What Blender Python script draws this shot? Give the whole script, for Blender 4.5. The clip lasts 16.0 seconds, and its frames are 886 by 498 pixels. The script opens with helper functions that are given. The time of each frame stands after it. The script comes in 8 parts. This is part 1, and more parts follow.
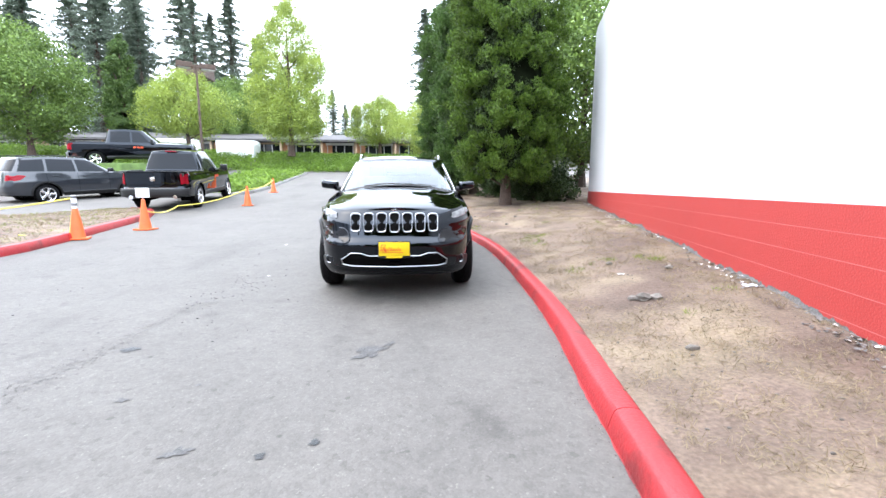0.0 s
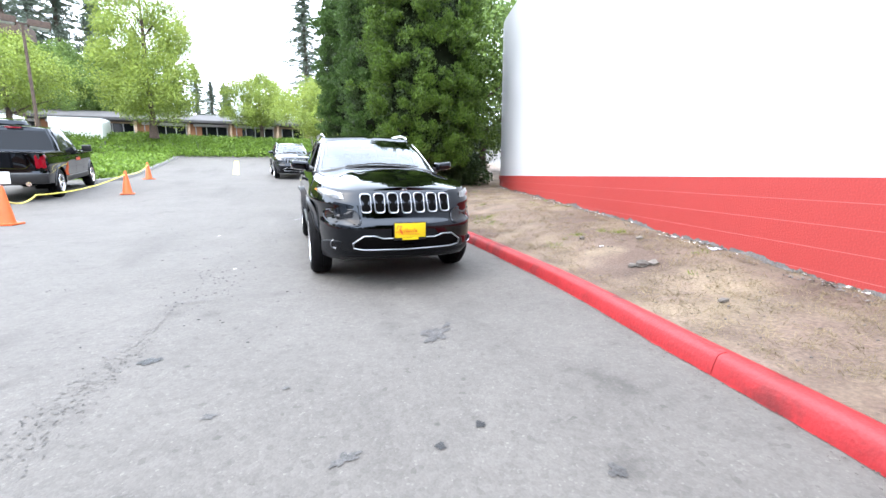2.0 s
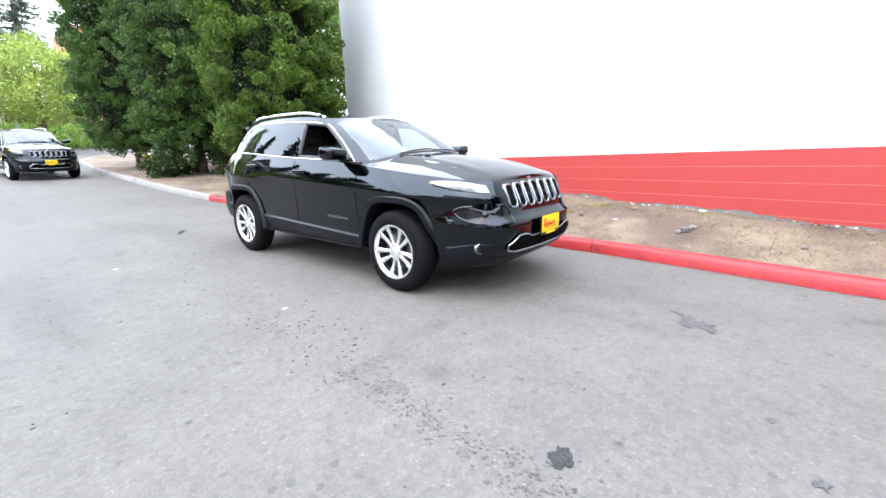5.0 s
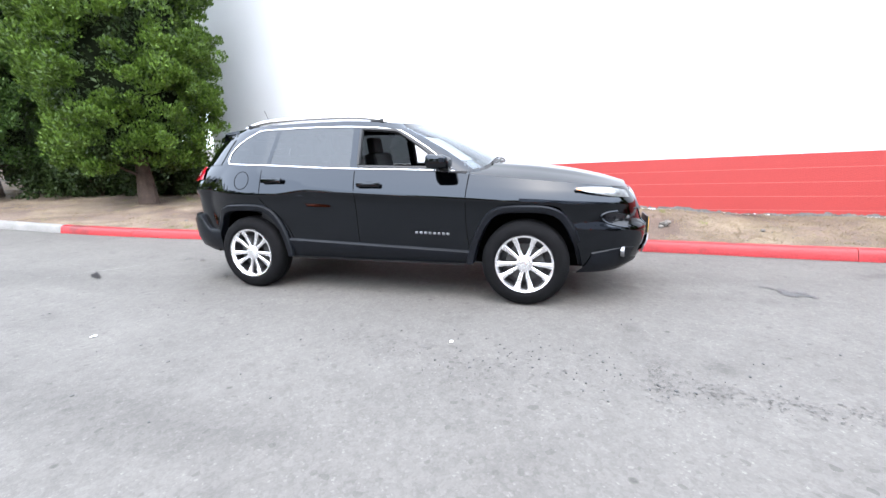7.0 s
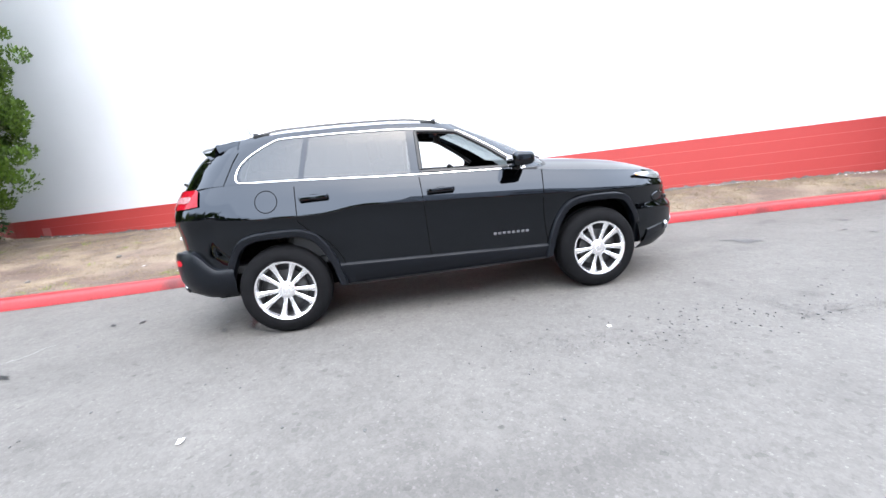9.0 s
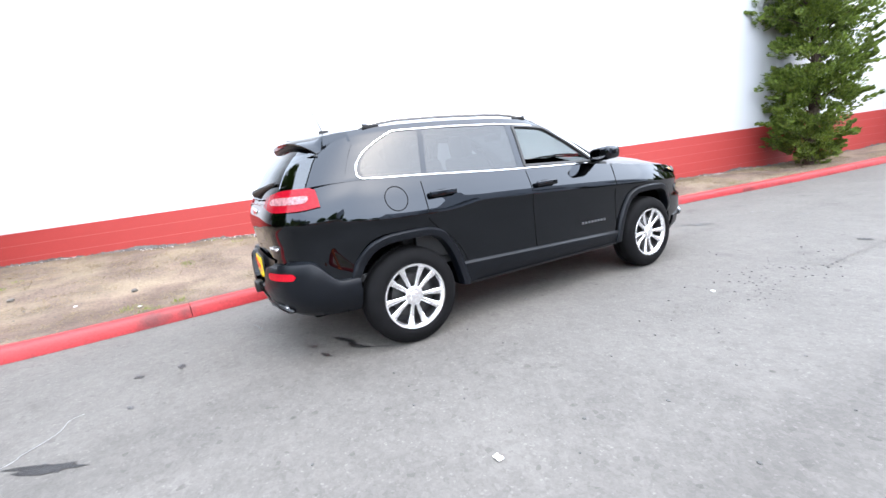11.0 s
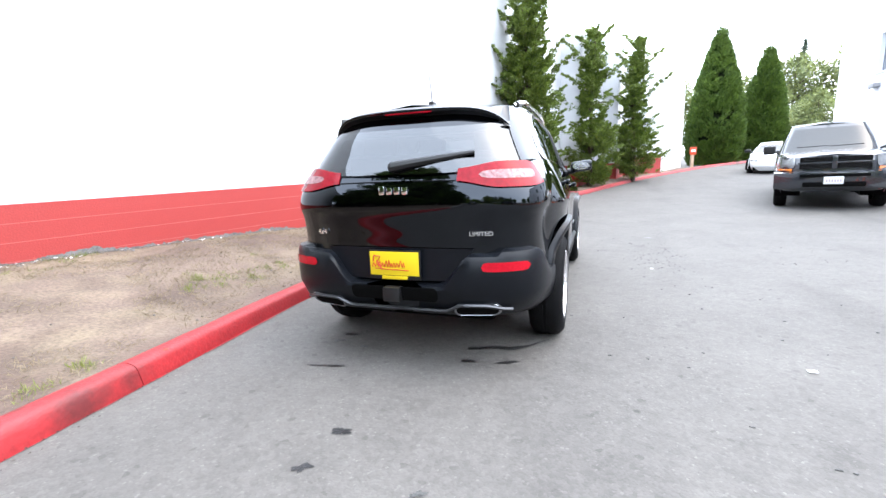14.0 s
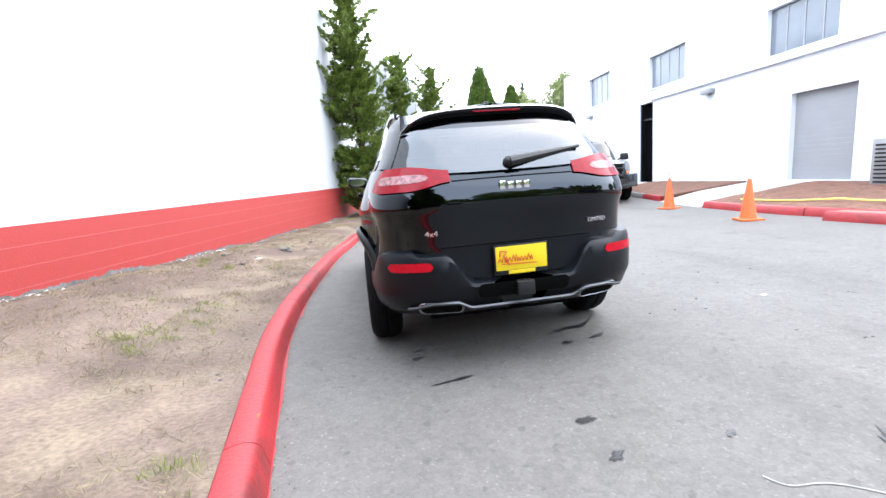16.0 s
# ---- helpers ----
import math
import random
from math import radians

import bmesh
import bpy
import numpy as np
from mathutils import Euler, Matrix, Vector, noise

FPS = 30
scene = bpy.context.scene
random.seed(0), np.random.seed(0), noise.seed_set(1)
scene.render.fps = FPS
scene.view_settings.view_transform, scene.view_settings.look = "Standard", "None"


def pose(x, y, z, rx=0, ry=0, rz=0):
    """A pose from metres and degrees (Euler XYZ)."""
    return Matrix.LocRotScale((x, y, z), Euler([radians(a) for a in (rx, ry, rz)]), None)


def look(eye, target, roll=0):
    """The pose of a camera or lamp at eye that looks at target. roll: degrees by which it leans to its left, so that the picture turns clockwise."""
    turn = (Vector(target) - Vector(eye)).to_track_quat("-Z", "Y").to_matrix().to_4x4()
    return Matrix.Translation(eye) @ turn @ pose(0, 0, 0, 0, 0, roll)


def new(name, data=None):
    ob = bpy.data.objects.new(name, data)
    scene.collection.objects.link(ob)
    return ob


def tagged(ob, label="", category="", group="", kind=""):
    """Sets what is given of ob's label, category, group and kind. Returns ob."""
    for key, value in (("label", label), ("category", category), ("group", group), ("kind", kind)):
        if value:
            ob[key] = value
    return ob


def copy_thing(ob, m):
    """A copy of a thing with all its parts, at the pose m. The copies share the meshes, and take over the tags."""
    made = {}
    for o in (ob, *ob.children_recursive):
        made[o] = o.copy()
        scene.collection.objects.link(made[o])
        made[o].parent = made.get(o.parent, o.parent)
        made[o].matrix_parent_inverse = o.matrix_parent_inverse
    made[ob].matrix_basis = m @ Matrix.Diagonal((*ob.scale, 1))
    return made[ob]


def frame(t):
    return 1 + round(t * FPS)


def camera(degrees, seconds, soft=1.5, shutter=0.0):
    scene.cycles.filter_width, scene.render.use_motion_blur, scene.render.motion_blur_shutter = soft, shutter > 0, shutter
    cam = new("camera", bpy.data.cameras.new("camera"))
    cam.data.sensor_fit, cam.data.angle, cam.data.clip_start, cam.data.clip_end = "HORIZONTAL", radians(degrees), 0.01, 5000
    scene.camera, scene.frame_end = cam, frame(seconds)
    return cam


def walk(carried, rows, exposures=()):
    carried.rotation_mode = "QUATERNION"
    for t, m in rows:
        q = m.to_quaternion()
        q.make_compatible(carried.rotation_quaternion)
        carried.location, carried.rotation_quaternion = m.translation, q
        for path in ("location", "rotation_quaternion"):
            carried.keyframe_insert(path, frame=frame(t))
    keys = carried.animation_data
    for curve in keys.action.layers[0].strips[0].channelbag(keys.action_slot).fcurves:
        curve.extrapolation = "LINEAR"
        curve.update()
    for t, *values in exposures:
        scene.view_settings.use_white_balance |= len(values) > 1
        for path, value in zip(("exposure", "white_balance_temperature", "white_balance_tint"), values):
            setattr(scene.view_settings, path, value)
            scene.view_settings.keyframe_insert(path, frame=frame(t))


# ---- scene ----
cam = camera(92.0, 16.0)
PATH = [
    (0, (0.168, -6.676, 1.149), (0.308, -4.701, 0.866), 0.2),
    (0.5, (0.104, -6.683, 1.129), (0.341, -4.722, 0.817), 2.2),
    (1, (-0.206, -6.682, 1.107), (0.197, -4.749, 0.794), 2.7),
    (1.5, (-0.614, -6.618, 1.067), (-0.039, -4.721, 0.805), 0.5),
    (2, (-1.1, -6.37, 1.063), (-0.439, -4.514, 0.723), 0.0),
    (2.5, (-1.641, -6.101, 1.056), (-0.792, -4.311, 0.781), 0.3),
    (3, (-2.146, -5.729, 1.032), (-1.105, -4.054, 0.704), 0.5),
    (3.5, (-2.605, -5.353, 1.034), (-1.361, -3.814, 0.743), -0.1),
    (4, (-3.037, -4.96, 1.054), (-1.663, -3.555, 0.681), -1.2),
    (4.2, (-3.171, -4.762, 1.07), (-1.775, -3.385, 0.675), -1.4),
    (6.3, (-3.986, -2.591, 1.17), (-2.229, -1.733, 0.751), -4.4),
    (6.5, (-4.246, -2.276, 1.151), (-2.44, -1.527, 0.729), -4.5),
    (7, (-4.379, -1.728, 1.188), (-2.504, -1.155, 0.79), -3.0),
    (7.5, (-4.476, -1.166, 1.205), (-2.57, -0.754, 0.763), -4.9),
    (8, (-4.463, -0.619, 1.228), (-2.531, -0.312, 0.814), -6.8),
    (8.2, (-4.469, -0.378, 1.224), (-2.516, -0.206, 0.828), -7.3),
    (10.3, (-3.959, 1.85, 1.373), (-2.13, 1.166, 0.942), -6.5),
    (10.5, (-3.876, 2.061, 1.365), (-2.073, 1.298, 0.952), -6.9),
    (11, (-3.63, 2.554, 1.357), (-1.915, 1.616, 0.935), -7.6),
    (11.5, (-3.27, 2.957, 1.347), (-1.659, 1.851, 0.925), -4.9),
    (12, (-2.909, 3.361, 1.323), (-1.451, 2.074, 0.859), -4.1),
    (12.5, (-2.496, 3.66, 1.279), (-1.149, 2.266, 0.786), -3.2),
    (13, (-2.068, 3.965, 1.277), (-0.966, 2.351, 0.85), -3.8),
    (13.5, (-1.582, 4.217, 1.24), (-0.731, 2.458, 0.816), -4.0),
    (14, (-1.092, 4.396, 1.252), (-0.434, 2.547, 0.872), -2.4),
    (14.5, (-0.63, 4.55, 1.252), (-0.214, 2.636, 0.849), -3.7),
    (15, (-0.139, 4.572, 1.242), (0.041, 2.618, 0.853), -2.3),
    (15.5, (0.344, 4.608, 1.219), (0.228, 2.642, 0.873), -3.9),
    (16, (0.808, 4.534, 1.214), (0.49, 2.59, 0.871), -4.5),
]
walk(cam, [(t, look(eye, target, roll)) for t, eye, target, roll in PATH], ((0.0, 2.2), (16.0, 2.2)))

# ---- light ----
SUN_EL, SUN_ROT = radians(58), radians(250)
world = bpy.data.worlds.new("sky")
scene.world = world
world.use_nodes = True
wn = world.node_tree.nodes
wl = world.node_tree.links
sky = wn.new("ShaderNodeTexSky")
sky.sky_type = "NISHITA"
sky.sun_disc = False
sky.sun_elevation, sky.sun_rotation = SUN_EL, SUN_ROT
sky.air_density, sky.dust_density, sky.ozone_density = 1.2, 4.0, 0.6
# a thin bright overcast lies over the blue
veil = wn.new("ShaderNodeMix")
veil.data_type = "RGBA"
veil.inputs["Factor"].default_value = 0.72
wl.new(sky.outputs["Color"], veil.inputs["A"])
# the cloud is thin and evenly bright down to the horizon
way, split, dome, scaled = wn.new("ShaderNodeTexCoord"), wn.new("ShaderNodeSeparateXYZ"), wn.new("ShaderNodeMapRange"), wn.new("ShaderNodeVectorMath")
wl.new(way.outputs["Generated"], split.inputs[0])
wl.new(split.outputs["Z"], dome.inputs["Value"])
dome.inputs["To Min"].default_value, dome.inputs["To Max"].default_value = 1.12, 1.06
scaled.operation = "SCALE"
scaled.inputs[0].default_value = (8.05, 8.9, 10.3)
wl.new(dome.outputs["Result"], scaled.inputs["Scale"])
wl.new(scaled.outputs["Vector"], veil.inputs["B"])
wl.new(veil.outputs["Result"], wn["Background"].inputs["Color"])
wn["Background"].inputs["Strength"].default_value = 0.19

sun = new("sun", bpy.data.lights.new("sun", "SUN"))
sun.data.energy, sun.data.angle, sun.data.color = 0.4, radians(100), (1.0, 0.99, 0.97)
sun.matrix_world = look((0, 0, 30), Vector((0, 0, 30)) - Vector((math.sin(SUN_ROT) * math.cos(SUN_EL), math.cos(SUN_ROT) * math.cos(SUN_EL), math.sin(SUN_EL))))

# ---- materials ----
def material(name, color, rough=0.6, metal=0.0, var=0.15, scale=3.0, fine=0.0, fine_scale=60.0, bump=0.0, bump_scale=80.0, coat=0.0, spec=0.5, random_var=0.0, second=None, stain=None, stain_scale=0.6, stain_at=(0.5, 0.62), alpha=1.0, trans=0.0, ior=1.45, distance=0.01, emit=None, coat_ior=1.5):
    """A surface of one base colour with broad and fine variation, relief and, if asked, stains of a second colour."""
    m = bpy.data.materials.new(name)
    m.use_nodes = True
    n, l = m.node_tree.nodes, m.node_tree.links
    p = n["Principled BSDF"]
    p.inputs["Coat IOR"].default_value = coat_ior
    p.inputs["Roughness"].default_value, p.inputs["Metallic"].default_value = rough, metal
    p.inputs["Specular IOR Level"].default_value = spec
    p.inputs["Coat Weight"].default_value, p.inputs["Coat Roughness"].default_value = coat, 0.02
    p.inputs["Transmission Weight"].default_value, p.inputs["IOR"].default_value = trans, ior
    p.inputs["Alpha"].default_value = alpha
    tc = n.new("ShaderNodeTexCoord")
    def noise_tex(sc, detail=5.0):
        t = n.new("ShaderNodeTexNoise")
        t.inputs["Scale"].default_value, t.inputs["Detail"].default_value = sc, detail
        l.new(tc.outputs["Object"], t.inputs["Vector"])
        return t
    def ramp(src, a, b, lo, hi):
        r = n.new("ShaderNodeMapRange")
        r.inputs["From Min"].default_value, r.inputs["From Max"].default_value = a, b
        r.inputs["To Min"].default_value, r.inputs["To Max"].default_value = lo, hi
        l.new(src, r.inputs["Value"])
        return r.outputs["Result"]
    def mix(f, a, b, kind="MIX"):
        x = n.new("ShaderNodeMix")
        x.data_type, x.blend_type = "RGBA", kind
        for sock, v in (("Factor", f), ("A", a), ("B", b)):
            if hasattr(v, "is_linked"):
                l.new(v, x.inputs[sock])
            else:
                x.inputs[sock].default_value = v if sock == "Factor" else (*v, 1)
        return x.outputs["Result"]
    col = tuple(color)
    out = None
    if second is not None:
        out = mix(ramp(noise_tex(scale * 0.7).outputs["Fac"], 0.4, 0.62, 0, 1), col, second)
    if stain is not None:
        out = mix(ramp(noise_tex(stain_scale, 8.0).outputs["Fac"], stain_at[0], stain_at[1], 0, 1), out or col, stain)
    if var:
        g = ramp(noise_tex(scale).outputs["Fac"], 0.3, 0.7, 1 - var, 1 + var)
        out = mix(1.0, out or col, g, "MULTIPLY")
    if fine:
        g = ramp(noise_tex(fine_scale, 3.0).outputs["Fac"], 0.3, 0.7, 1 - fine, 1 + fine)
        out = mix(1.0, out or col, g, "MULTIPLY")
    if random_var:
        oi = n.new("ShaderNodeObjectInfo")
        g = ramp(oi.outputs["Random"], 0, 1, 1 - random_var, 1 + random_var)
        out = mix(1.0, out or col, g, "MULTIPLY")
    if out is None:
        p.inputs["Base Color"].default_value = (*col, 1)
    else:
        l.new(out, p.inputs["Base Color"])
    if bump:
        b = n.new("ShaderNodeBump")
        b.inputs["Strength"].default_value, b.inputs["Distance"].default_value = bump, distance
        l.new(noise_tex(bump_scale, 4.0).outputs["Fac"], b.inputs["Height"])
        l.new(b.outputs["Normal"], p.inputs["Normal"])
    if emit:
        p.inputs["Emission Color"].default_value, p.inputs["Emission Strength"].default_value = (*emit[:3], 1), emit[3]
    return m

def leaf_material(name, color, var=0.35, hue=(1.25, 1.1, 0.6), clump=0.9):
    """Foliage: colour varies from leaf to leaf and over the crown; a high clump paints light and dark clumps; some
    light passes through.
    """
    m = bpy.data.materials.new(name)
    m.use_nodes = True
    n, l = m.node_tree.nodes, m.node_tree.links
    p = n["Principled BSDF"]
    p.inputs["Roughness"].default_value = 0.55
    p.inputs["Specular IOR Level"].default_value = 0.3
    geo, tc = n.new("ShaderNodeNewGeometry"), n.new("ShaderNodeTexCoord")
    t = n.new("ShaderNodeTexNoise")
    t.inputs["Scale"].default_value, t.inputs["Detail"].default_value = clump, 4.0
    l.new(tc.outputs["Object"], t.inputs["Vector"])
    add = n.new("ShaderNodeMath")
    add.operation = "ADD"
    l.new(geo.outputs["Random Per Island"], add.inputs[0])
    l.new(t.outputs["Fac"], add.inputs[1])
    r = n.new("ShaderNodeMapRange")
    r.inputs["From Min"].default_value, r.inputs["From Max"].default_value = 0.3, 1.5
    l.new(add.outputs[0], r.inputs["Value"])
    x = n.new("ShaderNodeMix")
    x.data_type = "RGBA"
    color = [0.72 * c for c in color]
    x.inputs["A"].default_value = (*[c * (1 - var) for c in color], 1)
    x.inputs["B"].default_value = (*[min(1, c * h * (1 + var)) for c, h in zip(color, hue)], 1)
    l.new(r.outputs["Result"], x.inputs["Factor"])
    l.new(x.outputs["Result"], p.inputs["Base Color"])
    tr = n.new("ShaderNodeBsdfTranslucent")
    l.new(x.outputs["Result"], tr.inputs["Color"])
    ms = n.new("ShaderNodeMixShader")
    ms.inputs["Fac"].default_value = 0.15
    l.new(p.outputs["BSDF"], ms.inputs[1])
    l.new(tr.outputs["BSDF"], ms.inputs[2])
    l.new(ms.outputs["Shader"], n["Material Output"].inputs["Surface"])
    return m

def glass_material(name, tint, clear, rough=0.0, ior=1.55):
    """Thin glass: a mirror sheen over tinted see-through."""
    m = bpy.data.materials.new(name)
    m.use_nodes = True
    n, l = m.node_tree.nodes, m.node_tree.links
    n.remove(n["Principled BSDF"])
    gl, tr, lw, ms = n.new("ShaderNodeBsdfGlossy"), n.new("ShaderNodeBsdfTransparent"), n.new("ShaderNodeLayerWeight"), n.new("ShaderNodeMixShader")
    pw, sc = n.new("ShaderNodeMath"), n.new("ShaderNodeMapRange")
    gl.inputs["Roughness"].default_value = rough
    gl.inputs["Color"].default_value = (0.92, 0.96, 1.0, 1)
    tr.inputs["Color"].default_value = (*[c * clear for c in tint], 1)
    lw.inputs["Blend"].default_value = 0.5
    pw.operation = "POWER"
    pw.inputs[1].default_value = 5.0
    l.new(lw.outputs["Facing"], pw.inputs[0])
    l.new(pw.outputs[0], sc.inputs["Value"])
    sc.inputs["To Min"].default_value, sc.inputs["To Max"].default_value = ((ior - 1) / (ior + 1)) ** 2, 1.0
    l.new(sc.outputs["Result"], ms.inputs["Fac"])
    l.new(tr.outputs[0], ms.inputs[1])
    l.new(gl.outputs[0], ms.inputs[2])
    l.new(ms.outputs[0], n["Material Output"].inputs["Surface"])
    return m

def asphalt_material():
    """Worn asphalt: packed aggregate of many greys, pale bare stones, tar-dark wear, patches and hairline cracks."""
    m = bpy.data.materials.new("asphalt")
    m.use_nodes = True
    n, l = m.node_tree.nodes, m.node_tree.links
    p = n["Principled BSDF"]
    p.inputs["Roughness"].default_value = 0.82
    p.inputs["Specular IOR Level"].default_value = 0.35
    tc = n.new("ShaderNodeTexCoord")
    def tex(kind, sc, detail=None, stretch=None):
        t = n.new(kind)
        t.inputs["Scale"].default_value = sc
        if detail is not None:
            t.inputs["Detail"].default_value = detail
        src = tc.outputs["Object"]
        if stretch:
            mp = n.new("ShaderNodeMapping")
            mp.inputs["Scale"].default_value = stretch
            l.new(src, mp.inputs["Vector"])
            src = mp.outputs["Vector"]
        l.new(src, t.inputs["Vector"])
        return t
    def ramp(src, a, b, lo, hi):
        r = n.new("ShaderNodeMapRange")
        for k, v in (("From Min", a), ("From Max", b), ("To Min", lo), ("To Max", hi)):
            r.inputs[k].default_value = v
        l.new(src, r.inputs["Value"])
        return r.outputs["Result"]
    def mult(a, b):
        x = n.new("ShaderNodeMath")
        x.operation = "MULTIPLY"
        l.new(a, x.inputs[0])
        l.new(b, x.inputs[1])
        return x.outputs[0]
    stones = tex("ShaderNodeTexVoronoi", 95.0)
    grey = n.new("ShaderNodeSeparateColor")
    l.new(stones.outputs["Color"], grey.inputs["Color"])
    v = ramp(grey.outputs["Red"], 0, 1, 0.91, 1.09)
    pale = ramp(grey.outputs["Green"], 0.96, 0.98, 1.0, 1.28)
    v = mult(v, pale)
    big = tex("ShaderNodeTexVoronoi", 34.0)
    grey2 = n.new("ShaderNodeSeparateColor")
    l.new(big.outputs["Color"], grey2.inputs["Color"])
    v = mult(v, ramp(grey2.outputs["Red"], 0.0, 1.0, 0.91, 1.08))
    v = mult(v, ramp(grey2.outputs["Blue"], 0.97, 0.99, 1.0, 0.8))
    v = mult(v, ramp(tex("ShaderNodeTexNoise", 7.0, 6.0).outputs["Fac"], 0.3, 0.7, 0.93, 1.06))
    v = mult(v, ramp(tex("ShaderNodeTexNoise", 1.1, 6.0).outputs["Fac"], 0.3, 0.7, 0.91, 1.08))
    v = mult(v, ramp(tex("ShaderNodeTexNoise", 0.5, 9.0, (1.6, 0.35, 1)).outputs["Fac"], 0.55, 0.68, 1.0, 0.80))
    v = mult(v, ramp(tex("ShaderNodeTexNoise", 2.6, 10.0).outputs["Fac"], 0.62, 0.74, 1.0, 0.76))
    spot = tex("ShaderNodeTexVoronoi", 2.3)
    v = mult(v, ramp(spot.outputs["Distance"], 0.03, 0.055, 0.55, 1.0))
    col = n.new("ShaderNodeVectorMath")
    col.operation = "SCALE"
    col.inputs[0].default_value = (0.0915, 0.0855, 0.0790)
    l.new(v, col.inputs["Scale"])
    l.new(col.outputs["Vector"], p.inputs["Base Color"])
    b = n.new("ShaderNodeBump")
    b.inputs["Strength"].default_value, b.inputs["Distance"].default_value = 0.28, 0.004
    l.new(stones.outputs["Distance"], b.inputs["Height"])
    b.invert = True
    l.new(b.outputs["Normal"], p.inputs["Normal"])
    return m

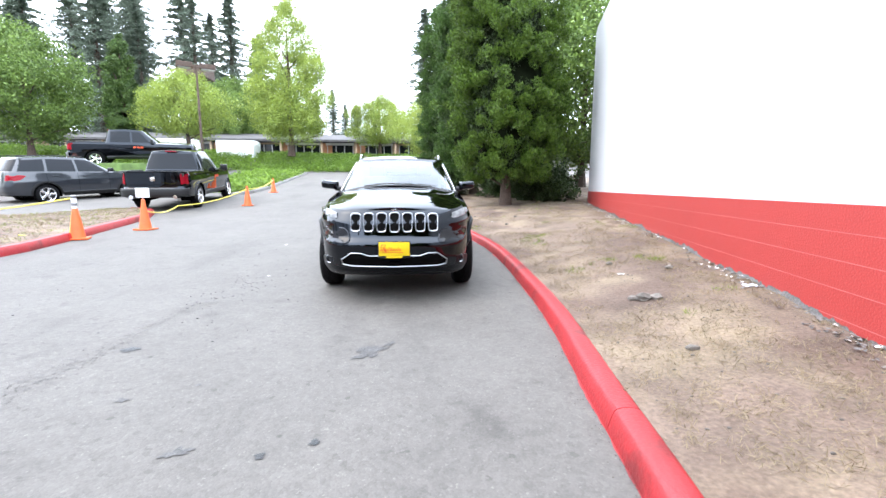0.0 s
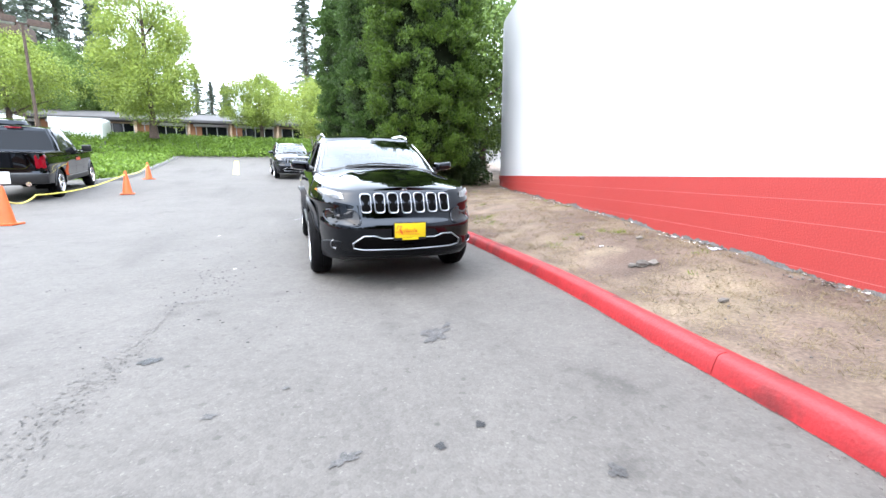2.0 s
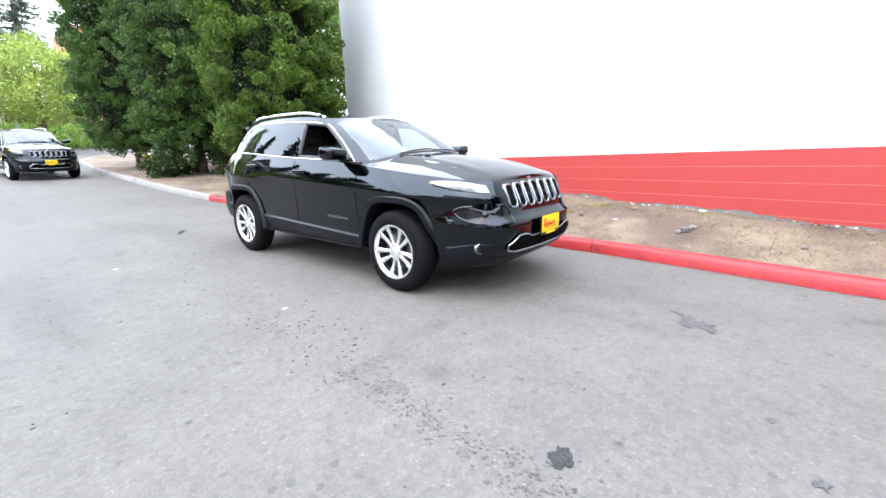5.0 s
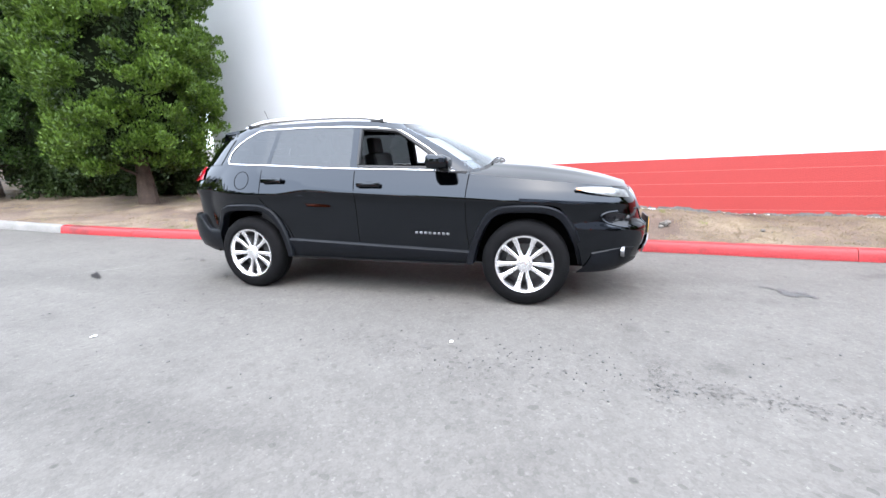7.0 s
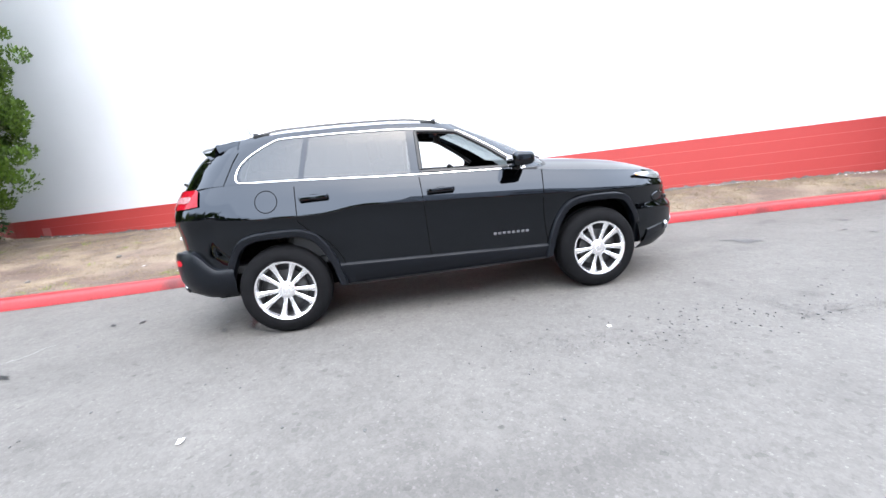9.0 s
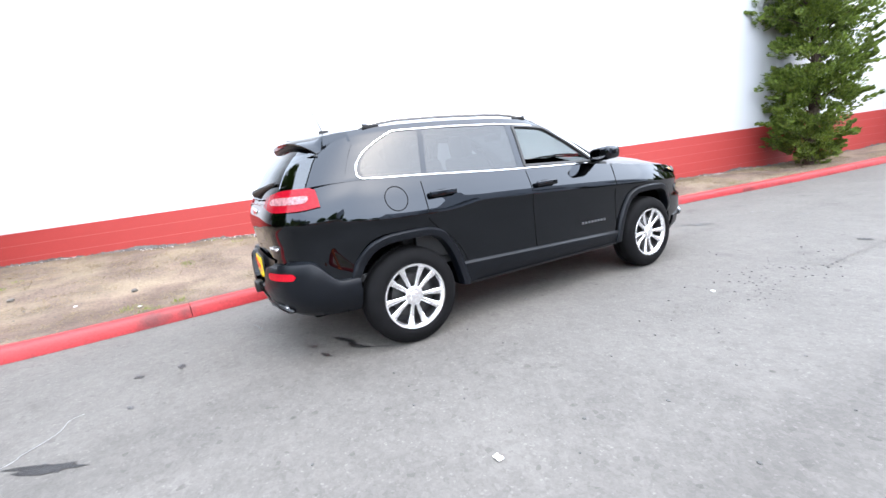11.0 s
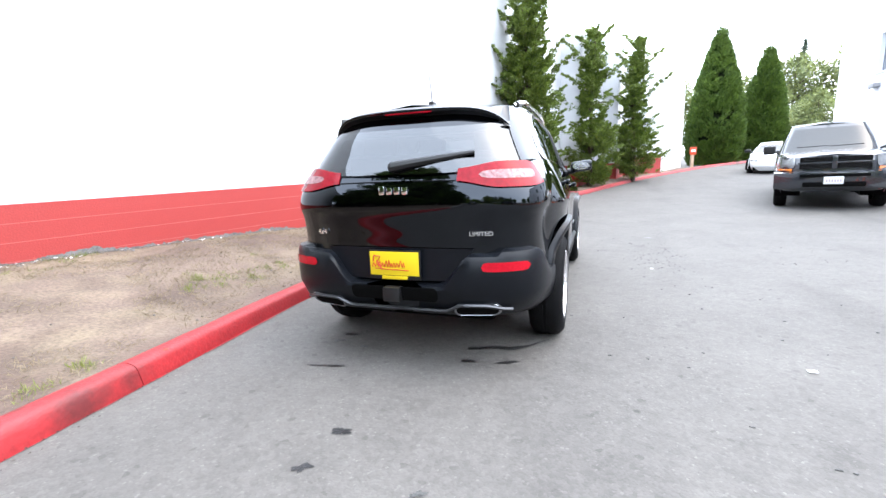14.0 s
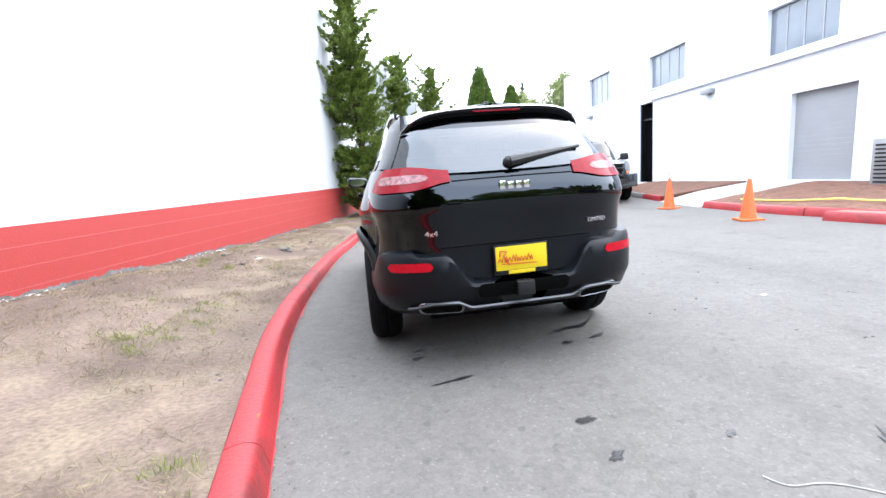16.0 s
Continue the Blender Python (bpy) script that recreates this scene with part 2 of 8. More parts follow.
M = dict(
    asphalt=asphalt_material(),
    oil=material("oil_stain", (0.012, 0.012, 0.0125), 0.45, var=0.4, scale=12, fine=0.3, bump=0.4),
    red_kerb=material("red_kerb_paint", (0.262, 0.0145, 0.0175), 0.5, var=0.14, scale=5, fine=0.12, fine_scale=40, bump=0.35, bump_scale=50, stain=(0.105, 0.012, 0.013), stain_scale=1.7, stain_at=(0.57, 0.68)),
    kerb=material("kerb_concrete", (0.1701, 0.1661, 0.158), 0.85, var=0.15, fine=0.15, bump=0.4),
    dirt=material("dirt", (0.120, 0.087, 0.067), 0.95, var=0.22, scale=2.2, fine=0.26, fine_scale=38, bump=0.5, bump_scale=45, second=(0.164, 0.126, 0.088), stain=(0.088, 0.060, 0.046), stain_scale=0.9, stain_at=(0.48, 0.62), distance=0.025),
    straw=material("dry_grass", (0.1944, 0.1539, 0.09558), 0.9, var=0.3, scale=4),
    grass=leaf_material("grass_blades", (0.16, 0.22, 0.06)),
    red_wall=material("red_wall_paint", (0.30, 0.031, 0.027), 0.6, var=0.07, scale=1.5, fine=0.08, bump=0.35, bump_scale=60, random_var=0.006, stain=(0.324, 0.06885, 0.06237), stain_scale=0.8, stain_at=(0.55, 0.75)),
    mortar=material("red_mortar_paint", (0.3645, 0.1094, 0.1013), 0.7, var=0.1),
    white_wall=material("white_wall_paint", (0.50, 0.51, 0.525), 0.6, var=0.03, scale=0.7, bump=0.25, bump_scale=40),
    bare=material("bare_concrete", (0.1296, 0.1231, 0.1199), 0.9, var=0.3, scale=6, fine=0.3, bump=0.8, bump_scale=30),
    chip=material("flaked_paint", (0.6, 0.58, 0.56), 0.8, var=0.1),
    paint=material("black_car_paint", (0.0001, 0.00012, 0.0002), 0.015, var=0.0, ior=1.48),
    clad=material("grey_plastic_cladding", (0.003402, 0.004212, 0.006075), 0.33, var=0.1, scale=20, bump=0.10, bump_scale=300, spec=0.24),
    trim=material("black_plastic", (0.005, 0.005, 0.0055), 0.42, var=0.1),
    rubber=material("tyre_rubber", (0.0045, 0.0045, 0.005), 0.75, var=0.2, scale=15, bump=0.3, bump_scale=120, spec=0.1),
    chrome=material("chrome", (0.82, 0.82, 0.83), 0.08, 1.0, var=0.0),
    satin=material("satin_chrome", (0.30, 0.31, 0.33), 0.28, 1.0, var=0.0),
    dull=material("dull_satin_metal", (0.075, 0.076, 0.08), 0.38, 1.0, var=0.05),
    reflector=material("red_reflector", (0.33, 0.004, 0.012), 0.15, var=0.15, scale=60, spec=0.25),
    alloy=material("polished_alloy", (0.90, 0.90, 0.92), 0.26, 0.95, var=0.03, scale=20),
    # disc and barrel are coloured dark, painting the shade behind the spokes
    disc=material("brake_disc_steel", (0.06, 0.06, 0.06), 0.4, 0.8, var=0.1),
    barrel=material("rim_barrel_shade", (0.03, 0.03, 0.032), 0.5, 0.5, var=0.2, scale=20),
    # near-black that paints shade in openings and recesses; also joints and liners
    dark=material("dark_parts_and_shade", (0.002, 0.002, 0.002), 0.8, var=0.0, spec=0.05),
    seat=material("black_leather", (0.010, 0.010, 0.011), 0.5, var=0.15, bump=0.2, bump_scale=200),
    cabin=material("cabin_plastic", (0.014, 0.014, 0.015), 0.6, var=0.1),
    lamp=material("clear_lamp_lens", (0.20, 0.205, 0.21), 0.16, 0.4, var=0.25, scale=25, coat=0.4),
    smoke=material("smoked_lamp_lens", (0.006, 0.006, 0.007), 0.05, ior=1.4, var=0.2, scale=30),
    tail=material("red_lamp_lens", (0.19, 0.003, 0.009), 0.12, var=0.2, scale=45, spec=0.2),
    tail_pale=material("pale_lamp_lens", (0.22, 0.105, 0.11), 0.18, var=0.5, scale=50, spec=0.4),
    amber=material("amber_lens", (0.75, 0.22, 0.04), 0.2, coat=1.0),
    yellow=material("yellow_plate", (0.5832, 0.4212, 0.00648), 0.45, var=0.05),
    script=material("red_script", (0.5022, 0.0567, 0.0162), 0.5, var=0.05),
    cone=material("orange_cone_plastic", (0.5832, 0.1013, 0.02268), 0.5, var=0.12, scale=6),
    paper=material("white_sign_card", (0.62, 0.62, 0.62), 0.7, var=0.05),
    ink=material("grey_ink", (0.35, 0.30, 0.32), 0.7, var=0.0),
    tape=material("yellow_tape", (0.648, 0.5508, 0.0972), 0.5, var=0.1),
    bark=material("bark", (0.062, 0.042, 0.032), 0.9, var=0.3, scale=8, fine=0.3, bump=0.9, bump_scale=25, distance=0.03),
    glass_dark=glass_material("privacy_glass", (0.85, 0.95, 1.0), 0.05, 0.0, 1.62),
    glass_rear=glass_material("rear_privacy_glass", (0.85, 0.95, 1.0), 0.06, 0.0, 1.85),
    glass=glass_material("clear_glass", (0.90, 0.97, 0.95), 0.62),
    glass_front=glass_material("windscreen_glass", (0.85, 0.95, 0.95), 0.5, 0.0, 1.95),
)

# specular tinted blue, putting a bluer sky reflection into the black paint
M["paint"].node_tree.nodes["Principled BSDF"].inputs["Specular Tint"].default_value = (0.80, 0.88, 1.0, 1.0)

# ---- mesh helpers ----
def place(name, bm, mat, parent=None, label="", smooth=True, angle=35, kind="", category="", group=""):
    me = bpy.data.meshes.new(name)
    bm.to_mesh(me)
    bm.free()
    for m in (mat if isinstance(mat, (list, tuple)) else [mat]):
        me.materials.append(m)
    if smooth:
        me.polygons.foreach_set("use_smooth", [True] * len(me.polygons))
        me.set_sharp_from_angle(angle=radians(angle))
    ob = new(name, me)
    if parent is not None:
        ob.parent = parent
    return tagged(ob, label, category, group, kind)

def part(name, bm, mat, parent, label="", smooth=True, angle=35):
    return place(name, bm, mat, parent, label, smooth, angle)

def thing(name, label, category, m=None, group="", kind=""):
    ob = new(name)
    ob.empty_display_size = 0.2
    if m is not None:
        ob.matrix_basis = m
    return tagged(ob, label, category, group, kind)

def grid(bm, pts, closed_u=False, closed_v=False, flip=False, keep=None):
    """Quads over a table of points pts[i][j]; keep(i, j) may leave quads out."""
    vs = [[bm.verts.new(p) for p in row] for row in pts]
    nu, nv = len(vs), len(vs[0])
    for i in range(nu if closed_u else nu - 1):
        for j in range(nv if closed_v else nv - 1):
            if keep and not keep(i, j):
                continue
            a, b, c, d = vs[i][j], vs[(i + 1) % nu][j], vs[(i + 1) % nu][(j + 1) % nv], vs[i][(j + 1) % nv]
            q = []
            for v in ((a, d, c, b) if flip else (a, b, c, d)):
                if v not in q:
                    q.append(v)
            if len(q) > 2:
                bm.faces.new(q)
    return vs

def box(bm, c, s, bevel=0.0, m=None, seg=2):
    r = bmesh.ops.create_cube(bm, size=1.0, matrix=(m or Matrix()) @ Matrix.Translation(c) @ Matrix.Diagonal((*s, 1)))
    if bevel:
        es = list({e for v in r["verts"] for e in v.link_edges})
        bmesh.ops.bevel(bm, geom=es, offset=bevel, segments=seg, profile=0.6, affect="EDGES")

def tube(bm, path, radius, sides=8, cap=True):
    """A round bar along a path; radius is a number or one per point."""
    path = [Vector(p) for p in path]
    rings = []
    up = Vector((0, 0, 1))
    for i, p in enumerate(path):
        d = (path[min(i + 1, len(path) - 1)] - path[max(i - 1, 0)]).normalized()
        s = d.cross(up)
        if s.length < 1e-3:
            s = d.cross(Vector((0, 1, 0)))
        s.normalize()
        t = s.cross(d)
        r = radius[i] if isinstance(radius, (list, tuple)) else radius
        rings.append([p + s * (r * math.cos(a)) + t * (r * math.sin(a)) for a in (2 * math.pi * k / sides for k in range(sides))])
    vs = grid(bm, rings, closed_v=True, flip=True)
    if cap:
        bm.faces.new(vs[0])
        bm.faces.new(list(reversed(vs[-1])))

def lathe(bm, profile, segs=48, axis="X", m=None):
    """Turns (along, radius) pairs about an axis."""
    m = m or Matrix()
    rows = []
    for k in range(segs):
        a = 2 * math.pi * k / segs
        row = []
        for u, r in profile:
            q = (u, r * math.cos(a), r * math.sin(a)) if axis == "X" else (r * math.cos(a), r * math.sin(a), u)
            row.append(m @ Vector(q))
        rows.append(row)
    grid(bm, rows, closed_u=True, flip=(axis != "X"))

def prism(bm, outline, depth, m=None):
    """An outline in x, z pushed along y by depth, capped."""
    m = m or Matrix()
    a = [bm.verts.new(m @ Vector((x, 0, z))) for x, z in outline]
    b = [bm.verts.new(m @ Vector((x, depth, z))) for x, z in outline]
    bm.faces.new(a)
    bm.faces.new(list(reversed(b)))
    n = len(a)
    for i in range(n):
        bm.faces.new((a[i], b[i], b[(i + 1) % n], a[(i + 1) % n]))

def lerp(a, b, t):
    return a + (b - a) * t

def table(pairs):
    xs, ys = zip(*pairs)
    return lambda v: float(np.interp(v, xs, ys))

def soft(pairs, d):
    """A table whose corners are rounded over d to either side."""
    f = table(pairs)
    return lambda v: (f(v - d) + 2 * f(v - d / 2) + 2 * f(v) + 2 * f(v + d / 2) + f(v + d)) / 8

# ---- the lie of the land ----
LAND = table([(-300, 1.2), (-60, 1.1), (-40, 0.95), (-27, 0.5), (-21, 0.26), (-15, 0.03), (-10, -0.07), (-5, -0.10), (-2.5, -0.06), (0, 0), (3, 0.082), (5, 0.19), (9, 0.47), (13, 0.75), (17.4, 1.02), (25, 1.62), (33, 2.32), (36.5, 2.6), (40.5, 4.3), (50, 4.8), (60, 5.2), (80, 5.4), (300, 6.0)])

def smooth01(a, b, v):
    t = min(1, max(0, (v - a) / (b - a)))
    return t * t * (3 - 2 * t)

def land(x, y):
    ye = y + 0.25 * max(0, -x - 8) * smooth01(14, 26, y)
    h = sum(LAND(ye + d) for d in (-1.2, -0.6, 0, 0.6, 1.2)) / 5
    return h + 0.02 * min(6, max(0, -x - 2.5)) * smooth01(6, 2, y)

KERB = table([(-60, -40.0), (-40, -22.0), (-31, -13.0), (-25, -7.4), (-21, -4.6), (-18, -2.9), (-15, -1.65), (-12, -0.6), (-9.5, -0.02), (-7.5, 0.42), (-6, 0.83), (-5, 1.09), (-4, 1.27), (-3, 1.42), (-2, 1.50), (-1, 1.55), (0, 1.58), (1, 1.57), (2, 1.48), (3, 1.34), (4, 1.20), (5, 1.05), (6, 0.90), (7.5, 0.78), (9, 0.72), (12, 0.78), (18, 1.0), (24, 1.6), (27, 3.0), (30, 8.0)])

def kerb_x(y):
    return sum(KERB(y + d) for d in (-0.7, -0.35, 0, 0.35, 0.7)) / 5 - 0.02 - 0.05 * smooth01(1.0, 3.5, abs(y)) + 0.06 * smooth01(-1.2, -3.4, y) + 0.02 * smooth01(2.0, 3.5, y) + 0.085 * smooth01(-4.0, -5.8, y)

WALL_A, WALL_B = 4.2, 0.26

def wall_x(y):
    return WALL_A + WALL_B * y

# ---- the black sport utility vehicle ----
def ring_angles(f, r, w, nf, nr, count):
    """Angles that step evenly round half a super-ellipse."""
    fine = np.linspace(0, math.pi, 2400)
    n = np.where(fine < math.pi / 2, nf, nr)
    x = w * np.abs(np.sin(fine)) ** (2 / n)
    y = np.where(fine < math.pi / 2, -f, r) * np.abs(np.cos(fine)) ** (2 / n)
    s = np.concatenate([[0], np.cumsum(np.hypot(np.diff(x), np.diff(y)))])
    return np.interp(np.linspace(0, s[-1], count), s, fine)

def ring_point(th, f, r, w, nf, nr):
    n = nf if th < math.pi / 2 else nr
    return w * abs(math.sin(th)) ** (2 / n), (-f if th < math.pi / 2 else r) * abs(math.cos(th)) ** (2 / n)

class Shape:
    """The side, plan and roof lines of one kind of car; local y runs from nose to tail, z up from the road."""
    nf, nr = 5.0, 5.4
    rise = 0.049
    haunch = 0.05
    width = soft([(0.2, 0.80), (0.33, 0.848), (0.44, 0.864), (0.50, 0.864), (0.60, 0.865), (0.72, 0.868), (0.84, 0.870), (0.89, 0.875), (0.93, 0.888), (0.95, 0.888), (0.965, 0.884), (0.99, 0.877), (1.04, 0.860), (1.10, 0.834), (1.18, 0.797), (1.3, 0.77)], 0.011)
    nose = soft([(0.25, 2.12), (0.32, 2.22), (0.40, 2.29), (0.50, 2.33), (0.62, 2.335), (0.655, 2.326), (0.70, 2.275), (0.85, 2.24), (0.95, 2.18), (1.02, 2.10), (1.1, 2.02)], 0.01)
    tail = soft([(0.28, 2.08), (0.36, 2.16), (0.45, 2.19), (0.55, 2.20), (0.74, 2.196), (0.86, 2.206), (0.96, 2.222), (1.02, 2.222), (1.06, 2.212), (1.14, 2.17), (1.24, 2.115)], 0.035)
    edge = soft([(-2.4, 0.95), (-2.15, 0.98), (-1.9, 1.01), (-1.5, 1.05), (-1.0, 1.10), (-0.6, 1.13), (0.4, 1.165), (1.2, 1.212), (1.6, 1.228), (1.9, 1.225), (2.1, 1.18), (2.3, 1.12)], 0.1)
    spine = soft([(-2.4, 0.965), (-2.2, 0.985), (-2.0, 1.05), (-1.7, 1.115), (-1.4, 1.16), (-0.9, 1.20), (-0.6, 1.22)], 0.08)
    sill = table([(-2.4, 0.28), (-2.0, 0.30), (-1.0, 0.33), (1.0, 0.345), (2.0, 0.36), (2.4, 0.38)])
    # glasshouse, by height 0 at the belt to 1 at the roof's edge
    mid = 0.70
    g_front = soft([(0, -1.02), (0.25, -0.87), (0.5, -0.70), (0.75, -0.485), (1, -0.21)], 0.04)
    g_rear = soft([(0, 2.175), (0.5, 2.06), (0.85, 1.94), (1, 1.88)], 0.06)
    g_width = soft([(0, 0.792), (0.3, 0.745), (0.7, 0.680), (0.85, 0.648), (0.93, 0.632), (1, 0.602)], 0.04)
    roof = soft([(-1.0, 1.475), (-0.3, 1.54), (0.0, 1.578), (0.35, 1.602), (0.8, 1.607), (1.2, 1.60), (1.6, 1.575), (1.95, 1.515), (2.2, 1.45)], 0.1)
    gnf, gnr = 9.0, 4.1
    crown = 0.038
    bump = table([(0.3, 0.0), (0.40, 0.035), (0.5, 0.050), (0.60, 0.055), (0.69, 0.050), (0.715, 0.035), (0.722, 0.0), (0.8, 0.0)])

S = Shape

def wid(z, y):
    """Half width at height z; the shoulder crease climbs towards the tail and drops over the rear wheel."""
    drop = S.haunch * smooth01(0.62, 1.02, y) * (1 - smooth01(0.94, 1.16, z))
    return S.width(z - S.rise * max(-1.7, min(1.7, y)) + drop)

def side_x(y, z):
    """Half width of the body at y and height z."""
    w = wid(z, y)
    l, n = (S.nose(z), S.nf) if y < 0 else (S.tail(z), S.nr)
    return w * max(0.0, 1 - min(1, abs(y) / l) ** n) ** (1 / n)

def front_y(x, z, rear=False):
    w = wid(z, 1.7 if rear else -1.7)
    l, n = (S.tail(z), S.nr) if rear else (S.nose(z), S.nf)
    y = l * max(0.0, 1 - min(1, abs(x) / w) ** n) ** (1 / n)
    return y if rear else -y

def glass_dims(v):
    return S.mid - S.g_front(v), S.g_rear(v) - S.mid, S.g_width(v)

def glass_z(y, v):
    b = S.edge(y) if y > -1.05 else S.edge(y)
    return lerp(b, S.roof(y), v)

def glass_side(y, v):
    f, r, w = glass_dims(v)
    l, n = (f, S.gnf) if y < S.mid else (r, S.gnr)
    return w * max(0.0, 1 - min(1, abs(y - S.mid) / l) ** n) ** (1 / n), y, glass_z(y, v)

def glass_end(xf, v, rear=False):
    """A point of the windscreen or rear window; xf is the share of the half width."""
    f, r, w = glass_dims(v)
    l, n = (r, S.gnr) if rear else (f, S.gnf)
    d = l * max(0.0, 1 - min(1, abs(xf)) ** n) ** (1 / n)
    y = S.mid + (d if rear else -d)
    base = lerp(S.spine(-0.9), S.edge(-1.0), min(1, abs(xf)) ** 2) if not rear else S.edge(y)
    z = lerp(base if not rear else S.edge(y), S.roof(y) + (0.03 * (1 - abs(xf) ** 2) if not rear else 0.02 * (1 - xf * xf)), v)
    return xf * w, y, z

AXLES = (-1.35, 1.35)
TYRE_R = 0.362

def mirror_x(bm):
    g = bm.verts[:] + bm.edges[:] + bm.faces[:]
    d = bmesh.ops.duplicate(bm, geom=g)["geom"]
    vs = [e for e in d if isinstance(e, bmesh.types.BMVert)]
    for v in vs:
        v.co.x = -v.co.x
    bmesh.ops.reverse_faces(bm, faces=[e for e in d if isinstance(e, bmesh.types.BMFace)])
    bmesh.ops.remove_doubles(bm, verts=[v for v in bm.verts if abs(v.co.x) < 1e-4], dist=1e-4)

def ribbon(bm, path, half, surf, lift, up=(0, 1), thick=0.0):
    """A strip of a given half width that follows a path of (y, z) on a surface."""
    a, b = [], []
    n = len(path)
    for i, (y, z) in enumerate(path):
        y0, z0 = path[max(0, i - 1)]
        y1, z1 = path[min(n - 1, i + 1)]
        d = math.hypot(y1 - y0, z1 - z0) or 1
        ny, nz = -(z1 - z0) / d, (y1 - y0) / d
        h = half[i] if isinstance(half, (list, tuple)) else half
        a.append(surf(y + ny * h, z + nz * h, lift))
        b.append(surf(y - ny * h, z - nz * h, lift))
    rows = [a, b]
    if thick:
        c = [surf_in for surf_in in ([(p[0] - math.copysign(thick, p[0]), p[1], p[2]) for p in a], [(p[0] - math.copysign(thick, p[0]), p[1], p[2]) for p in b])]
        rows = [c[0], a, b, c[1]]
    grid(bm, rows)

def on_side(sign):
    def surf(y, z, lift):
        return (sign * (side_x(y, z) + lift), y, z)
    return surf

def on_glass(sign):
    def surf(y, v, lift):
        x, yy, z = glass_side(y, v)
        return (sign * (x + lift), yy, z)
    return surf

def arc(cy, cz, r, a0, a1, n=24):
    return [(cy + r * math.cos(lerp(a0, a1, i / (n - 1))), cz + r * math.sin(lerp(a0, a1, i / (n - 1)))) for i in range(n)]

# outer line of the wheel arch trim: flat on top, cut at the corners, straight flanks
ARCH = table([(-4, 0.490), (9, 0.474), (20, 0.474), (30, 0.480), (43, 0.499), (54, 0.517), (60, 0.518), (69, 0.508), (80, 0.490), (90, 0.484), (100, 0.490), (111, 0.508), (120, 0.518), (126, 0.517), (137, 0.499), (150, 0.480), (160, 0.474), (171, 0.474), (184, 0.490)])

def arch_r(dy, dz):
    a = math.degrees(math.atan2(dz, dy))
    return ARCH(a if a > -90 else a + 360)

def wheel_arch_shell(bm, ths, ks):
    """The outer skin of the body, nose to tail, with the wheel openings left out, one half."""
    rows = []
    for th in ths:
        x0, y0 = ring_point(th, S.nose(0.8), S.tail(0.8), S.width(0.8), S.nf, S.nr)
        lo, hi = S.sill(y0), S.edge(y0)
        col = []
        for k in ks:
            z = lerp(lo, hi, k)
            x, y = ring_point(th, S.nose(z), S.tail(z), wid(z, y0), S.nf, S.nr)
            col.append((x, y, z))
        rows.append(col)
    cut = -0.028
    def inside(i, j):
        c = np.mean([rows[i][j], rows[i + 1][j], rows[i + 1][j + 1], rows[i][j + 1]], axis=0)
        return c[0] > 0.6 and any(math.hypot(c[1] - a, c[2] - TYRE_R) < arch_r(c[1] - a, c[2] - TYRE_R) + cut for a in AXLES)
    vs = grid(bm, rows, keep=lambda i, j: not inside(i, j))
    for col in vs:
        for v in col:
            if v.is_boundary and v.link_faces and v.co.x > 0.6:
                for a in AXLES:
                    d = math.hypot(v.co.y - a, v.co.z - TYRE_R)
                    R = arch_r(v.co.y - a, v.co.z - TYRE_R) + cut
                    if abs(d - R) < 0.045 and v.co.z > S.sill(v.co.y) + 0.01:
                        v.co.y, v.co.z = a + (v.co.y - a) * R / d, TYRE_R + (v.co.z - TYRE_R) * R / d
                        v.co.x = side_x(v.co.y, v.co.z)
    for v in list(bm.verts):
        if not v.link_faces:
            bm.verts.remove(v)
    return rows

# windows of one side as (front edge, rear edge) at height share v
def pane_edges(kind, v):
    if kind == "front":
        return S.mid - (S.mid - S.g_front(v)) * 0.838 + 0.01, 0.165
    if kind == "rear":
        return 0.228, lerp(1.105, 1.015, v)
    r = 1.585 - 0.36 * max(0, (v - 0.08) / 0.82) ** 2.4 - 0.05 * max(0, (0.12 - v) / 0.12) ** 2
    return lerp(1.135, 1.045, v), max(r, lerp(1.135, 1.045, v) + 0.01)

PANE_LO, PANE_HI = 0.045, 0.85

def sculpt(car):
    """Haunches over the wheels and a tail drawn in, over all the outer parts alike."""
    def bell(v, c, w):
        return math.exp(-((v - c) / w) ** 2)
    done = set()
    for ob in car.children_recursive:
        if ob.name.split(".")[0] in ("wheel", "rim", "rim_barrel", "brake_disc", "wheel_well", "front_seat", "rear_seat", "head_restraint", "dashboard", "steering_wheel", "underbody") or ob.data in done:
            continue
        done.add(ob.data)
        for v in ob.data.vertices:
            x, y, z = v.co
            k = smooth01(0.48, 0.80, abs(x))
            if not k:
                continue
            d = 0.042 * bell(y, 1.45, 0.46) * bell(z, 0.86, 0.19) + 0.020 * bell(y, -1.40, 0.36) * bell(z, 0.88, 0.17)
            d -= 0.045 * smooth01(1.50, 2.20, y) * smooth01(1.40, 1.00, z)
            v.co.x = x + math.copysign(k * d, x)

